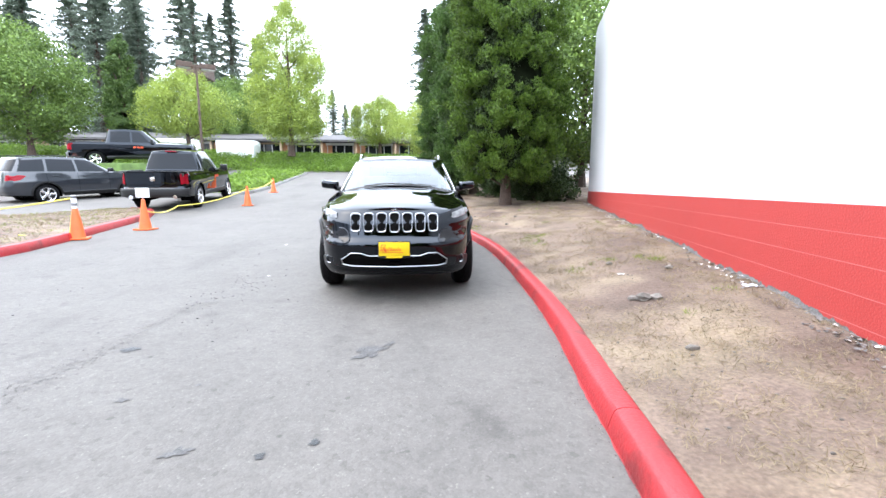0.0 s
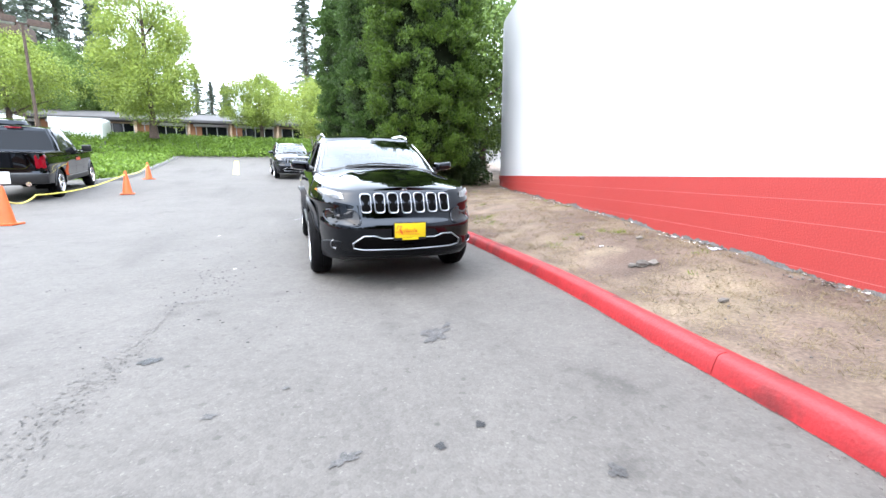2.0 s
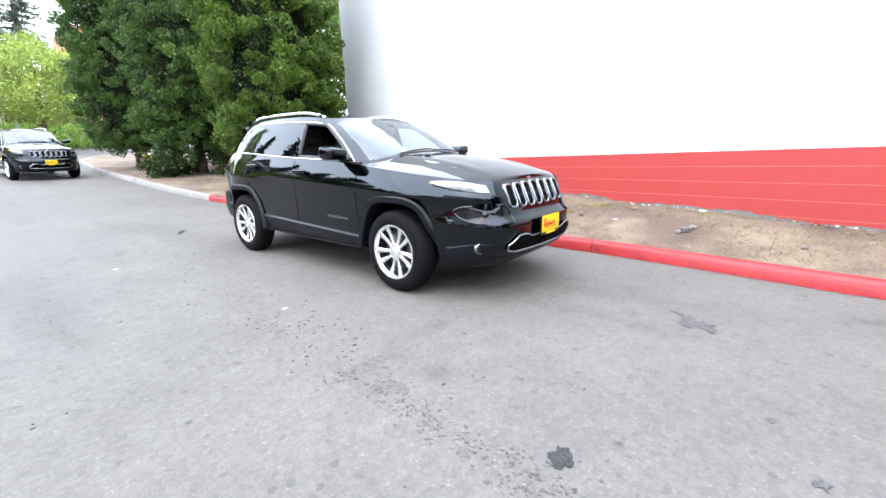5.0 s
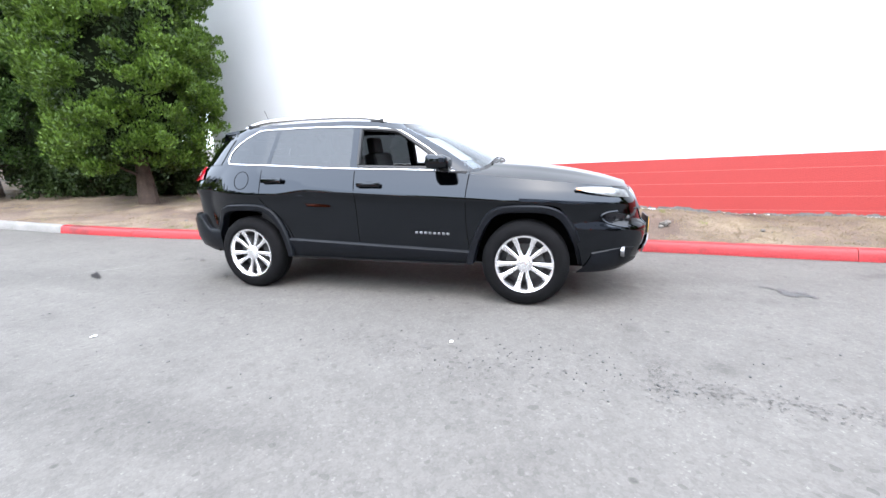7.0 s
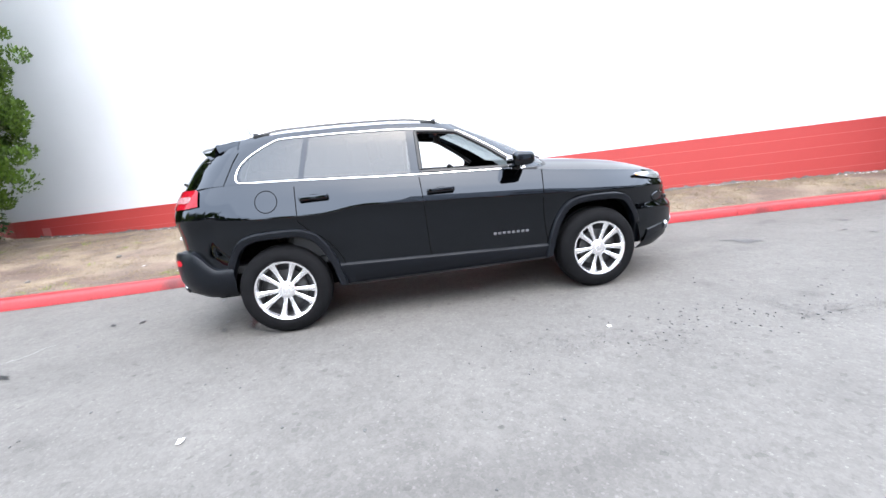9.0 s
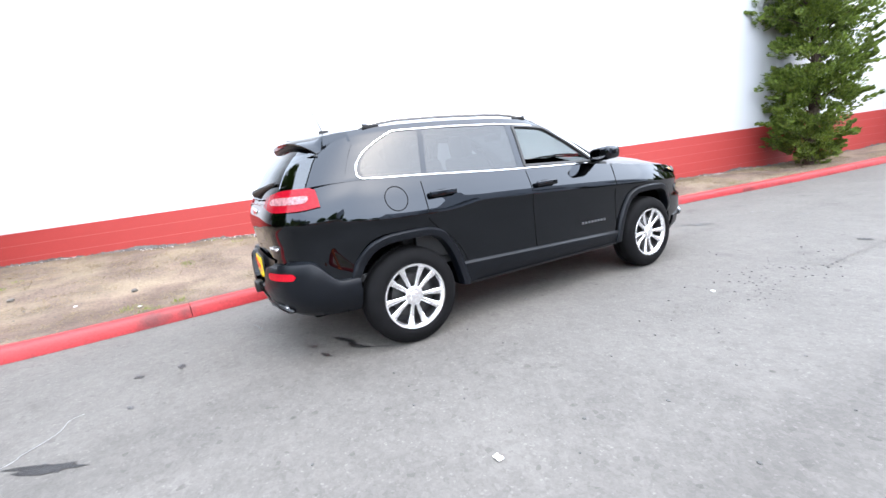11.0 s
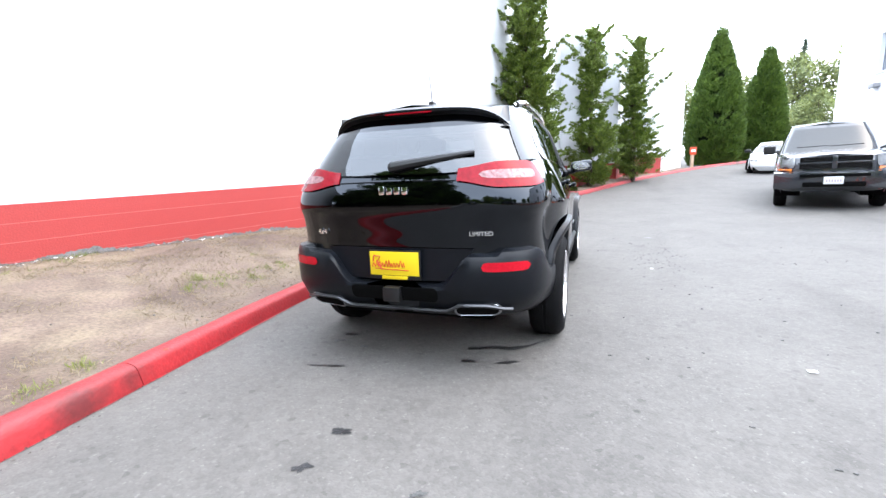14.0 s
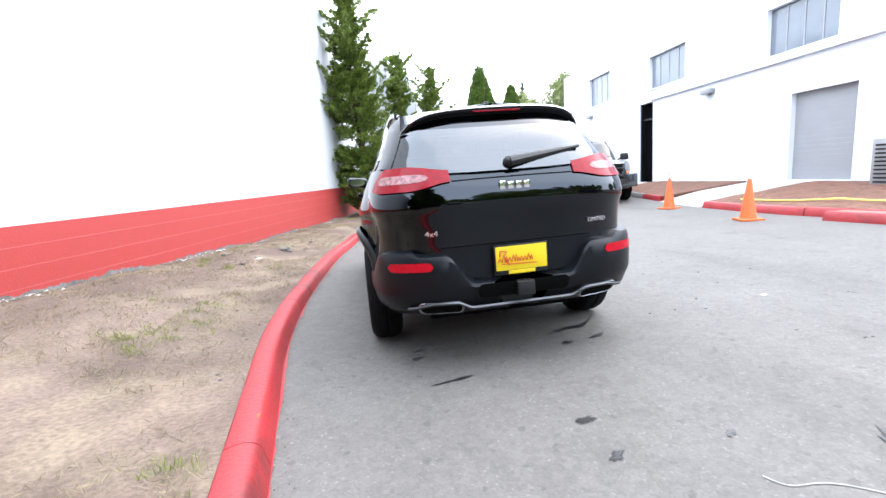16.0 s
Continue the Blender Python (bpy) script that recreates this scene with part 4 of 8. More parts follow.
def make_suv_back(car):
    G = lambda x, z, lift: face_map(x, z, lift, True)
    R = lambda x, z, lift: face_map(x, z, lift + S.bump(z), True)
    for sign in (-1, 1):
        # tail lamp: wraps from the tailgate round the corner
        bm = bmesh.new()
        def lampf(u, v, off=0.012):
            z = lerp(1.150, 1.148, smooth01(0, 0.4, u)) + (v - 0.5) * lerp(0.066, 0.140, smooth01(-0.02, 0.45, u)) * lerp(1, 0.80, smooth01(0.66, 1, u))
            k = smooth01(0.35, 0.85, u)
            if u < 0.6:
                x = lerp(0.37, 0.69, u / 0.6)
                yy = front_y(x, z, True)
            else:
                yy = lerp(front_y(0.69, z, True), 1.90, (u - 0.6) / 0.4)
                x = side_x(yy, z)
            return (sign * (x + off * k), yy + off * (1 - 0.6 * k), z)
        us, vv = np.linspace(0, 1, 24), np.linspace(0, 1, 7)
        patch(bm, lampf, us, vv, flip=sign > 0)
        for edge in (0.0, 1.0):
            grid(bm, [[lampf(u, edge, o) for u in us] for o in (0.012, -0.004)])
        grid(bm, [[lampf(0, v, o) for v in vv] for o in (0.012, -0.004)])
        bmesh.ops.recalc_face_normals(bm, faces=bm.faces)
        lamp = part("tail_lamp", bm, M["tail"], car, "red wraparound tail lamp")
        bm = bmesh.new()
        patch(bm, lambda u, v: lampf(lerp(0.22, 0.80, u), 0.5 + (v - 0.5) * 0.34 * (1 - abs(2 * u - 1) ** 6) ** 0.4, 0.0155), np.linspace(0, 1, 21), np.linspace(0, 1, 4), flip=sign > 0)
        bmesh.ops.recalc_face_normals(bm, faces=bm.faces)
        part("reverse_lens", bm, M["tail_pale"], lamp, "pale lens in the tail lamp")
        bm = bmesh.new()
        def refl(u, v):
            q = lerp(0.545, 0.745, u)
            z = 0.656 + (v - 0.5) * 0.050 * max(0.0, 1 - abs(2 * u - 1) ** 7) ** 0.3
            x, yy = ring_point(math.pi - math.asin(min(1, (q / 0.90) ** 3)), S.nose(z), S.tail(z) + S.bump(z) + 0.030, wid(z, 1.7) + 0.030, S.nf, S.nr)
            return (sign * x, yy, z)
        patch(bm, refl, np.linspace(0, 1, 17), np.linspace(0, 1, 5))
        bmesh.ops.recalc_face_normals(bm, faces=bm.faces)
        part("rear_reflector", bm, M["reflector"], car, "red rear reflector")
        # exhaust tip in its bright surround
        bm = bmesh.new()
        out = [(sign * 0.475 + px + 0.12 * pz * sign, 0.405 + pz + 0.02 * px * sign) for px, pz in rounded(0.25, 0.08, 0.034)]
        frame_ring(bm, out, 0.016, 0.0, 0.034, R)
        ex = part("exhaust_trim", bm, M["satin"], car, "bright exhaust surround")
        # flat near-black fill paints the shade inside the pipe
        bm = bmesh.new()
        face_fill(bm, out, 0.030, R)
        part("exhaust_opening", bm, M["dark"], ex)
    bm = bmesh.new()
    tube(bm, [Vector(R(x, 0.392 + 0.045 * smooth01(0.30, 0.40, abs(x)) - 0.03 * smooth01(0.52, 0.64, abs(x)), 0.034)) for x in np.linspace(-0.64, 0.64, 36)], 0.011, 6)
    part("skirt_strip", bm, M["dull"], car, "satin strip between the exhausts")
    # near-black patch painting the shade of the tow recess, and receiver
    bm = bmesh.new()
    face_fill(bm, [(px, 0.492 + pz) for px, pz in rounded(0.54, 0.085, 0.03)], 0.036, R)
    part("tow_recess", bm, M["dark"], car)
    bm = bmesh.new()
    box(bm, (0, S.tail(0.49) + S.bump(0.49) + 0.042, 0.49), (0.105, 0.06, 0.085), 0.012)
    part("tow_cover", bm, M["trim"], car)
    plate(car, 2.240, 0.650, True)
    # plate recess panel
    bm = bmesh.new()
    half = [(0, 0.745), (0.46, 0.745), (0.40, 0.64), (0.31, 0.56), (0, 0.55)]
    out = half + [(-x, z) for x, z in reversed(half[1:-1])]
    dense = [(lerp(a[0], b[0], t), lerp(a[1], b[1], t)) for a, b in zip(out, out[1:] + out[:1]) for t in (0, 0.25, 0.5, 0.75)]
    rows = [[G(x * s, 0.64 + (z - 0.64) * s, 0.012) for x, z in dense] for s in (0.1, 0.5, 1.0)]
    grid(bm, rows, closed_v=True)
    bmesh.ops.recalc_face_normals(bm, faces=bm.faces)
    part("plate_recess", bm, M["clad"], car)
    # tailgate crease and shut lines
    bm = bmesh.new()
    tube(bm, [Vector(G(x, 1.115 + 0.01 * (1 - (x / 0.6) ** 2), 0.002)) for x in np.linspace(-0.36, 0.36, 20)], 0.007, 6)
    part("tailgate_lip", bm, M["paint"], car)
    # spoiler over the rear window: a thin lip with a deep black underside
    bm, under = bmesh.new(), bmesh.new()
    lip, belly = [], []
    for u in np.sin(np.linspace(-math.pi / 2, math.pi / 2, 41)):
        a = abs(u)
        x = u * 0.588
        drop = 0.022 * a ** 2 + 0.085 * a ** 7
        y1 = 1.965 - 0.05 * a ** 2 - 0.10 * a ** 6
        zl = 1.545 - drop
        rz = lambda q, yy: S.roof(yy) + S.crown * (1 - min(1, abs(q) / glass_side(yy, 1.0)[0]) ** 2)
        lip.append([(x * 0.975, 1.58, rz(x * 0.975, 1.58) - 0.006), (x * 0.985, 1.76, rz(x * 0.985, 1.76) + 0.004), (x, y1 - 0.03, zl + 0.014), (x, y1, zl), (x, y1 - 0.008, zl - 0.014)])
        zb = lerp(1.385, zl - 0.02, a ** 9)
        belly.append([(x, y1 - 0.008, zl - 0.014), (x, y1 - 0.07 * (1 - a ** 6), lerp(zl, zb, 0.35)), (x * 1.02, y1 - 0.06 * (1 - a ** 6), lerp(zl, zb, 0.8)), (x * 1.03, y1 + 0.012, zb)])
    grid(bm, lip)
    grid(under, belly)
    for b in (bm, under):
        bmesh.ops.recalc_face_normals(b, faces=b.faces)
    sp = part("spoiler", bm, M["paint"], car, "black roof spoiler")
    part("spoiler_underside", under, M["trim"], sp, "matt black underside")
    # cheeks that carry the spoiler down to the rear pillars
    for edge in (lip[0], lip[-1]):
        bm = bmesh.new()
        sign = math.copysign(1, edge[0][0])
        rim = [edge[0], edge[1], edge[2], edge[3]]
        foot = [(lambda q: (sign * (q[0] + 0.003), q[1], q[2]))(glass_side(min(max(y, 1.5), 1.86), 0.80)) for _, y, _ in rim]
        mids = [tuple(lerp(a, b, 0.5) for a, b in zip(r, f)) for r, f in zip(rim, foot)]
        grid(bm, [rim, mids, foot])
        bmesh.ops.recalc_face_normals(bm, faces=bm.faces)
        part("spoiler_cheek", bm, M["paint"], sp)
    bm = bmesh.new()
    box(bm, (0, 1.945, 1.525), (0.30, 0.03, 0.010), 0.003)
    part("stop_lamp", bm, M["tail"], sp)
    # rear wiper
    bm = bmesh.new()
    a = Vector(glass_end(0.02, 0.12, True)) + Vector((0, 0.03, 0))
    b = Vector(glass_end(-0.60, 0.27, True)) + Vector((0, 0.03, 0))
    tube(bm, [a, lerp(a, b, 0.3), lerp(a, b, 0.7), b], [0.030, 0.024, 0.018, 0.010], 8)
    bmesh.ops.create_uvsphere(bm, u_segments=12, v_segments=8, radius=0.032, matrix=Matrix.Translation(a - Vector((0, 0.012, 0))))
    part("rear_wiper", bm, M["trim"], car, "black rear wiper")
    # marks on the tailgate
    def mark(body, x, z, size, lift=0.012):
        bm = bmesh.new()
        y = front_y(x, z, True)
        text_mesh(bm, body, size, 0.002, Matrix.Translation((x, y + lift, z)) @ Matrix.Rotation(radians(180), 4, "Z") @ Matrix.Rotation(radians(90), 4, "X"))
        for v in bm.verts:
            v.co.y += front_y(v.co.x, v.co.z, True) - y
        return bm
    part("four_wheel_mark", mark("4x4", 0.50, 0.818, 0.046), M["alloy"], car, "bright lettering", smooth=False)
    part("trim_mark", mark("LIMITED", -0.50, 0.818, 0.034), M["alloy"], car, "bright lettering", smooth=False)
    bm = bmesh.new()
    for k in range(4):
        box(bm, (0.075 - 0.048 * k, front_y(0, 1.07, True) + 0.004, 1.068), (0.036, 0.008, 0.045 if k else 0.06), 0.006)
    part("tailgate_badge", bm, M["chrome"], car, "bright maker's badge")

def make_suv_details(car):
    for sign in (-1, 1):
        surf = on_side(sign)
        # shut lines
        for path in ([(-0.885 + 0.03 * math.sin(t * 3), lerp(0.47, 1.11, t)) for t in np.linspace(0, 1, 14)],
                     [(0.15 + 0.03 * t, lerp(0.50, 1.145, t)) for t in np.linspace(0, 1, 14)],
                     arc(1.35, TYRE_R, 0.52, radians(104), radians(172), 14)[::-1][:11] + [(1.17, lerp(0.90, 1.17, t)) for t in np.linspace(0, 1, 6)]):
            bm = bmesh.new()
            ribbon(bm, path, 0.0035, surf, 0.0015)
            part("shut_line", bm, M["dark"], car)
        # handles
        for y in (0.02, 1.025):
            bm = bmesh.new()
            z = 1.022 + 0.048 * (y > 0.5)
            x = side_x(y, z)
            box(bm, (sign * (x + 0.028), y, z + 0.004), (0.030, 0.225, 0.044), 0.0145, seg=3)
            for e in (-0.09, 0.09):
                box(bm, (sign * (x + 0.008), y + e, z), (0.045, 0.03, 0.024), 0.006)
            part("door_handle", bm, M["paint"], car, "black door handle")
            bm = bmesh.new()
            bmesh.ops.create_uvsphere(bm, u_segments=16, v_segments=8, radius=1, matrix=Matrix.Translation((sign * (x - 0.004), y, z - 0.008)) @ Matrix.Diagonal((0.008, 0.10, 0.036, 1)))
            part("handle_cup", bm, M["dark"], car)
        # side lettering as a plain bright bar row
        bm = bmesh.new()
        for k in range(8):
            y = -0.70 + 0.041 * k
            box(bm, (sign * (side_x(y, 0.595) + 0.002), y, 0.597 + 0.001 * k), (0.006, 0.026, 0.02), 0.002)
        part("side_badge", bm, M["satin"], car, "small bright badge on the door")
        # mirror
        bm = bmesh.new()
        c = Vector((sign * 0.935, -0.655, 1.205))
        box(bm, c, (0.225, 0.185, 0.118), 0.045, seg=4)
        for v in bm.verts:
            q = v.co - c
            if q.y < 0:
                q.x *= 1 + 1.6 * q.y
                q.z *= 1 + 2.2 * q.y
            q.z += 0.10 * q.x * sign
            v.co = c + q
        mir = part("door_mirror", bm, M["paint"], car, "black door mirror")
        bm = bmesh.new()
        bmesh.ops.create_circle(bm, cap_ends=True, segments=24, radius=1, matrix=Matrix.Translation(c + Vector((0, 0.094, 0.002))) @ Matrix.Rotation(radians(90), 4, "X") @ Matrix.Diagonal((0.088, 0.044, 1, 1)))
        part("mirror_glass", bm, M["chrome"], mir)
        bm = bmesh.new()
        tube(bm, [c + Vector((-sign * 0.07, 0.0, -0.05)), (sign * 0.79, -0.67, 1.15)], [0.03, 0.035], 8)
        part("mirror_arm", bm, M["trim"], mir)
        # roof rail
        bm = bmesh.new()
        pts = []
        for t in np.linspace(0, 1, 22):
            y = lerp(-0.08, 1.50, t)
            x, yy, z = glass_side(y, 1.0)
            h = 0.034 * min(1, 6 * t, 6 * (1 - t)) ** 0.6
            pts.append((sign * (x - 0.012), y, z + 0.006 + h))
        tube(bm, pts, [0.012 + 0.007 * min(1, 8 * t, 8 * (1 - t)) for t in np.linspace(0, 1, 22)], 8)
        rail = part("roof_rail", bm, M["chrome"], car, "bright roof rail")
        for y in (0.03, 1.40):
            bm = bmesh.new()
            x, yy, z = glass_side(y, 1.0)
            box(bm, (sign * (x - 0.012), y, z + 0.012), (0.028, 0.13, 0.036), 0.01)
            part("rail_foot", bm, M["trim"], rail)
    # fuel flap
    bm = bmesh.new()
    pts = arc(1.39, 1.077, 0.083, 0, 2 * math.pi, 33)
    ribbon(bm, pts, 0.003, on_side(-1), 0.0015)
    part("fuel_flap", bm, M["dark"], car)
    # aerial
    bm = bmesh.new()
    tube(bm, [(-0.03, 1.60, 1.62), (-0.035, 1.63, 1.71), (-0.04, 1.68, 1.82)], [0.004, 0.003, 0.002], 6)
    box(bm, (-0.03, 1.59, 1.625), (0.035, 0.08, 0.03), 0.01)
    part("aerial", bm, M["trim"], car, "thin roof aerial")
    # underside
    bm = bmesh.new()
    box(bm, (0, 0, 0.33), (1.05, 4.0, 0.12), 0.03)
    for y in AXLES:
        tube(bm, [(-0.75, y, TYRE_R), (0.75, y, TYRE_R)], 0.05, 8)
    box(bm, (0, 0, 0.38), (1.6, 1.8, 0.12), 0.02)
    part("underbody", bm, M["dark"], car)

def make_suv_cabin(car):
    bm = bmesh.new()
    box(bm, (0, 0.6, 0.55), (1.52, 2.9, 0.06), 0.01)
    box(bm, (0, -0.72, 1.02), (1.42, 0.42, 0.22), 0.07, seg=3)
    box(bm, (0, -0.35, 0.72), (0.26, 0.9, 0.36), 0.05)
    part("dashboard", bm, M["cabin"], car)
    for sign in (-1, 1):
        bm = bmesh.new()
        box(bm, (sign * 0.77, 0.2, 0.86), (0.05, 2.1, 0.54), 0.015)
        part("door_lining", bm, M["cabin"], car)
        bm = bmesh.new()
        box(bm, (sign * 0.38, 0.12, 0.70), (0.52, 0.52, 0.18), 0.06, seg=3)
        t = Matrix.Translation((sign * 0.38, 0.42, 1.0)) @ Matrix.Rotation(radians(-14), 4, "X")
        box(bm, (0, 0, 0), (0.50, 0.15, 0.66), 0.06, t, 3)
        seat = part("front_seat", bm, M["seat"], car, "black leather front seat")
        bm = bmesh.new()
        t = Matrix.Translation((sign * 0.38, 0.525, 1.40)) @ Matrix.Rotation(radians(-8), 4, "X")
        box(bm, (0, 0, 0), (0.26, 0.09, 0.19), 0.04, t, 3)
        tube(bm, [(sign * 0.32, 0.50, 1.25), (sign * 0.32, 0.52, 1.36)], 0.008, 6)
        tube(bm, [(sign * 0.44, 0.50, 1.25), (sign * 0.44, 0.52, 1.36)], 0.008, 6)
        part("head_restraint", bm, M["seat"], seat)
    bm = bmesh.new()
    box(bm, (0, 1.08, 0.72), (1.36, 0.5, 0.2), 0.06, seg=3)
    t = Matrix.Translation((0, 1.42, 1.02)) @ Matrix.Rotation(radians(-16), 4, "X")
    box(bm, (0, 0, 0), (1.36, 0.14, 0.6), 0.05, t, 3)
    for x in (-0.42, 0.42):
        box(bm, (x, 1.50, 1.38), (0.26, 0.08, 0.15), 0.035, seg=3)
    part("rear_seat", bm, M["seat"], car, "black leather rear bench")
    bm = bmesh.new()
    t = Matrix.Translation((0.38, -0.36, 1.03)) @ Matrix.Rotation(radians(68), 4, "X")
    lathe(bm, [(0.0, 0.175), (0.014, 0.187), (0.0, 0.20), (-0.014, 0.187), (0.0, 0.175)], 28, "Z", t)
    box(bm, (0, 0, 0), (0.34, 0.05, 0.02), 0.008, t)
    part("steering_wheel", bm, M["cabin"], car)
    bm = bmesh.new()
    box(bm, (0, -0.12, 1.47), (0.24, 0.03, 0.07), 0.012)
    part("rear_view_mirror", bm, M["cabin"], car)

def make_wheel(car, c, sign, tyre_r, rim_r, width, style):
    """One road wheel: tyre and alloy rim; sign is the side that it faces."""
    T = Matrix.Translation(c) @ (Matrix() if sign > 0 else Matrix.Rotation(math.pi, 4, "Z"))
    h = width / 2
    bm = bmesh.new()
    prof = [(-h + 0.01, rim_r), (-h, rim_r + 0.03), (-h + 0.004, tyre_r - 0.045), (-h + 0.03, tyre_r - 0.012), (-h * 0.5, tyre_r - 0.002), (-0.012, tyre_r), (-0.010, tyre_r - 0.007), (0.010, tyre_r - 0.007), (0.012, tyre_r), (h * 0.5, tyre_r - 0.002), (h - 0.03, tyre_r - 0.012), (h - 0.004, tyre_r - 0.045), (h, rim_r + 0.045), (h + 0.001, rim_r + 0.03), (h - 0.004, rim_r + 0.012), (h - 0.016, rim_r)]
    lathe(bm, prof, 72, "X", T)
    wheel = part("wheel", bm, M["rubber"], car, "black tyre on a bright alloy rim")
    bm = bmesh.new()
    lathe(bm, [(h - 0.012, rim_r + 0.006), (h - 0.002, rim_r + 0.002), (h - 0.006, rim_r - 0.012), (h - 0.03, rim_r - 0.022)], 64, "X", T)
    spokes = 10 if style == "ten" else 5
    for k in range(spokes):
        base = 2 * math.pi * k / spokes + (0.055 if (style == "ten" and k % 2) else -0.055 if style == "ten" else 0)
        rows = []
        for t in np.linspace(0, 1, 7):
            r = lerp(0.045, rim_r - 0.006, t)
            w = lerp(0.0125, 0.0195, t) + (0.010 * t ** 5) if style == "ten" else lerp(0.030, 0.036, t)
            a = base * 1.0
            depth = lerp(h - 0.028, h - 0.014, t) - 0.010 * math.sin(math.pi * t)
            ca, sa = math.cos(a), math.sin(a)
            row = []
            for off, dx in ((-w, -0.03), (-w, -0.006), (-w * 0.55, 0.0), (w * 0.55, 0.0), (w, -0.006), (w, -0.03)):
                row.append(T @ Vector((depth + dx, r * ca - off * sa, r * sa + off * ca)))
            rows.append(row)
        grid(bm, rows)
    lathe(bm, [(h - 0.05, 0.072), (h - 0.03, 0.070), (h - 0.024, 0.058), (h - 0.026, 0.034), (h - 0.016, 0.030), (h - 0.014, 0.0005)], 32, "X", T)
    bmesh.ops.recalc_face_normals(bm, faces=bm.faces)
    part("rim", bm, M["alloy"], wheel, "bright polished alloy rim with paired spokes" if style == "ten" else "bright alloy rim")
    bm = bmesh.new()
    lathe(bm, [(0.015, 0.16), (0.03, 0.158), (0.03, 0.05), (0.02, 0.0005)], 32, "X", T)
    part("brake_disc", bm, M["disc"], wheel)
    # the barrel's dark colour stands for shade inside the rim
    bm = bmesh.new()
    lathe(bm, [(h - 0.03, rim_r - 0.022), (0.0, rim_r - 0.028), (-0.012, rim_r - 0.03), (-0.014, 0.0005)], 40, "X", T)
    part("rim_barrel", bm, M["barrel"], wheel, "inside of the rim, coloured dark as shade")
    return wheel

# ---- ground ----
def spaced(lo, hi, centre_lo, centre_hi, fine, grow=1.18):
    out = list(np.arange(centre_lo, centre_hi + 1e-6, fine))
    s, v = fine, centre_hi
    while v < hi:
        s *= grow
        v += s
        out.append(min(v, hi))
    s, v = fine, centre_lo
    while v > lo:
        s *= grow
        v -= s
        out.insert(0, max(v, lo))
    return out

bm = bmesh.new()
gx, gy = spaced(-900, 900, -12, 4, 0.6), spaced(-900, 900, -14, 42, 0.6)
grid(bm, [[(x, y, land(x, y)) for y in gy] for x in gx])
place("ground", bm, M["asphalt"], label="worn grey asphalt road and parking lot", kind="structure", category="road")

RED_END = 6.8

def kerb_section(y):
    """The kerb's cross-section at y: a battered face, a rounded edge and a flat top."""
    x, z = kerb_x(y), land(kerb_x(y), y)
    d = (kerb_x(y + 0.1) - kerb_x(y - 0.1)) / 0.2
    nx, ny = 1 / math.hypot(1, d), -d / math.hypot(1, d)
    return [(x + nx * o, y + ny * o, z + h) for o, h in ((0.0, -0.12), (0.002, 0.004), (0.016, 0.065), (0.026, 0.095), (0.036, 0.112), (0.050, 0.124), (0.070, 0.131), (0.10, 0.134), (0.14, 0.132), (0.162, 0.125), (0.175, 0.11), (0.18, -0.05))]

kerb_red = thing("kerb_main", "red painted concrete kerb with worn dark scuffs", "kerb", kind="structure")
kerb_grey = thing("kerb_north", "bare grey concrete kerb", "kerb", kind="structure")
joints = [-4.69 + 2.51 * k for k in range(-12, 13)]
cuts = sorted([j for j in joints if -36 < j < 28] + [RED_END, -36.0, 28.0])
for a, b in zip(cuts, cuts[1:]):
    if b - a < 0.4:
        continue
    bm = bmesh.new()
    rows = []
    n = max(4, int((b - a) / 0.22))
    for i in range(n + 1):
        y = lerp(a + 0.003, b - 0.003, i / n)
        row = kerb_section(y)
        rows.append([Vector(p) + Vector((noise.noise((p[0] * 3, p[1] * 3, k)) * 0.005, 0, noise.noise((p[0] * 2, p[1] * 4, 7 + k)) * 0.004 if k > 1 else 0)) for k, p in enumerate(row)])
    vs = grid(bm, rows, flip=True)
    bm.faces.new(list(vs[0]))
    bm.faces.new(list(reversed(vs[-1])))
    bmesh.ops.recalc_face_normals(bm, faces=bm.faces)
    red = (a + b) / 2 < RED_END
    part("kerb_stone", bm, M["red_kerb" if red else "kerb"], kerb_red if red else kerb_grey, angle=30)

# red overspray along the foot of the kerb
bm = bmesh.new()
rows = []
for y in np.arange(-14, RED_END, 0.07):
    x = kerb_x(y)
    w = 0.004 + 0.022 * max(0, noise.noise((0.3, y * 2.2, 4.0))) + 0.012 * noise.noise((3, y * 9, 1))
    rows.append([(x - max(0.002, w), y, land(x, y) + 0.004), (x + 0.01, y, land(x, y) + 0.004)])
grid(bm, rows)
place("paint_overspray", bm, M["red_kerb"], label="red paint spilled along the foot of the kerb", kind="structure", category="paint")

# ---- the big white and red wall ----
RED_TOP, ROUND, WALL_END = 1.05, 3.2, 10.9
BAYS = [(WALL_END, -15.0, 0.0, 6.37), (-15.0, -18.6, 0.8, 6.2), (-18.6, -20.4, 1.5, 6.0)]
dn = Vector((-WALL_B, -1, 0)).normalized()
inn = Vector((-dn.y, dn.x, 0))

def wall_offset(y):
    for a, b, off, _ in BAYS:
        if b <= y <= a:
            return off
    return 0.0 if y > 0 else 2.4

def wall_foot(y):
    return wall_x(y) - wall_offset(y) / inn.x

def wall_frame(y, off):
    p = Vector((wall_x(y), y, 0)) - inn * off
    return Matrix(((dn.x, inn.x, 0, p.x), (dn.y, inn.y, 0, p.y), (0, 0, 1, 0), (0, 0, 0, 1)))

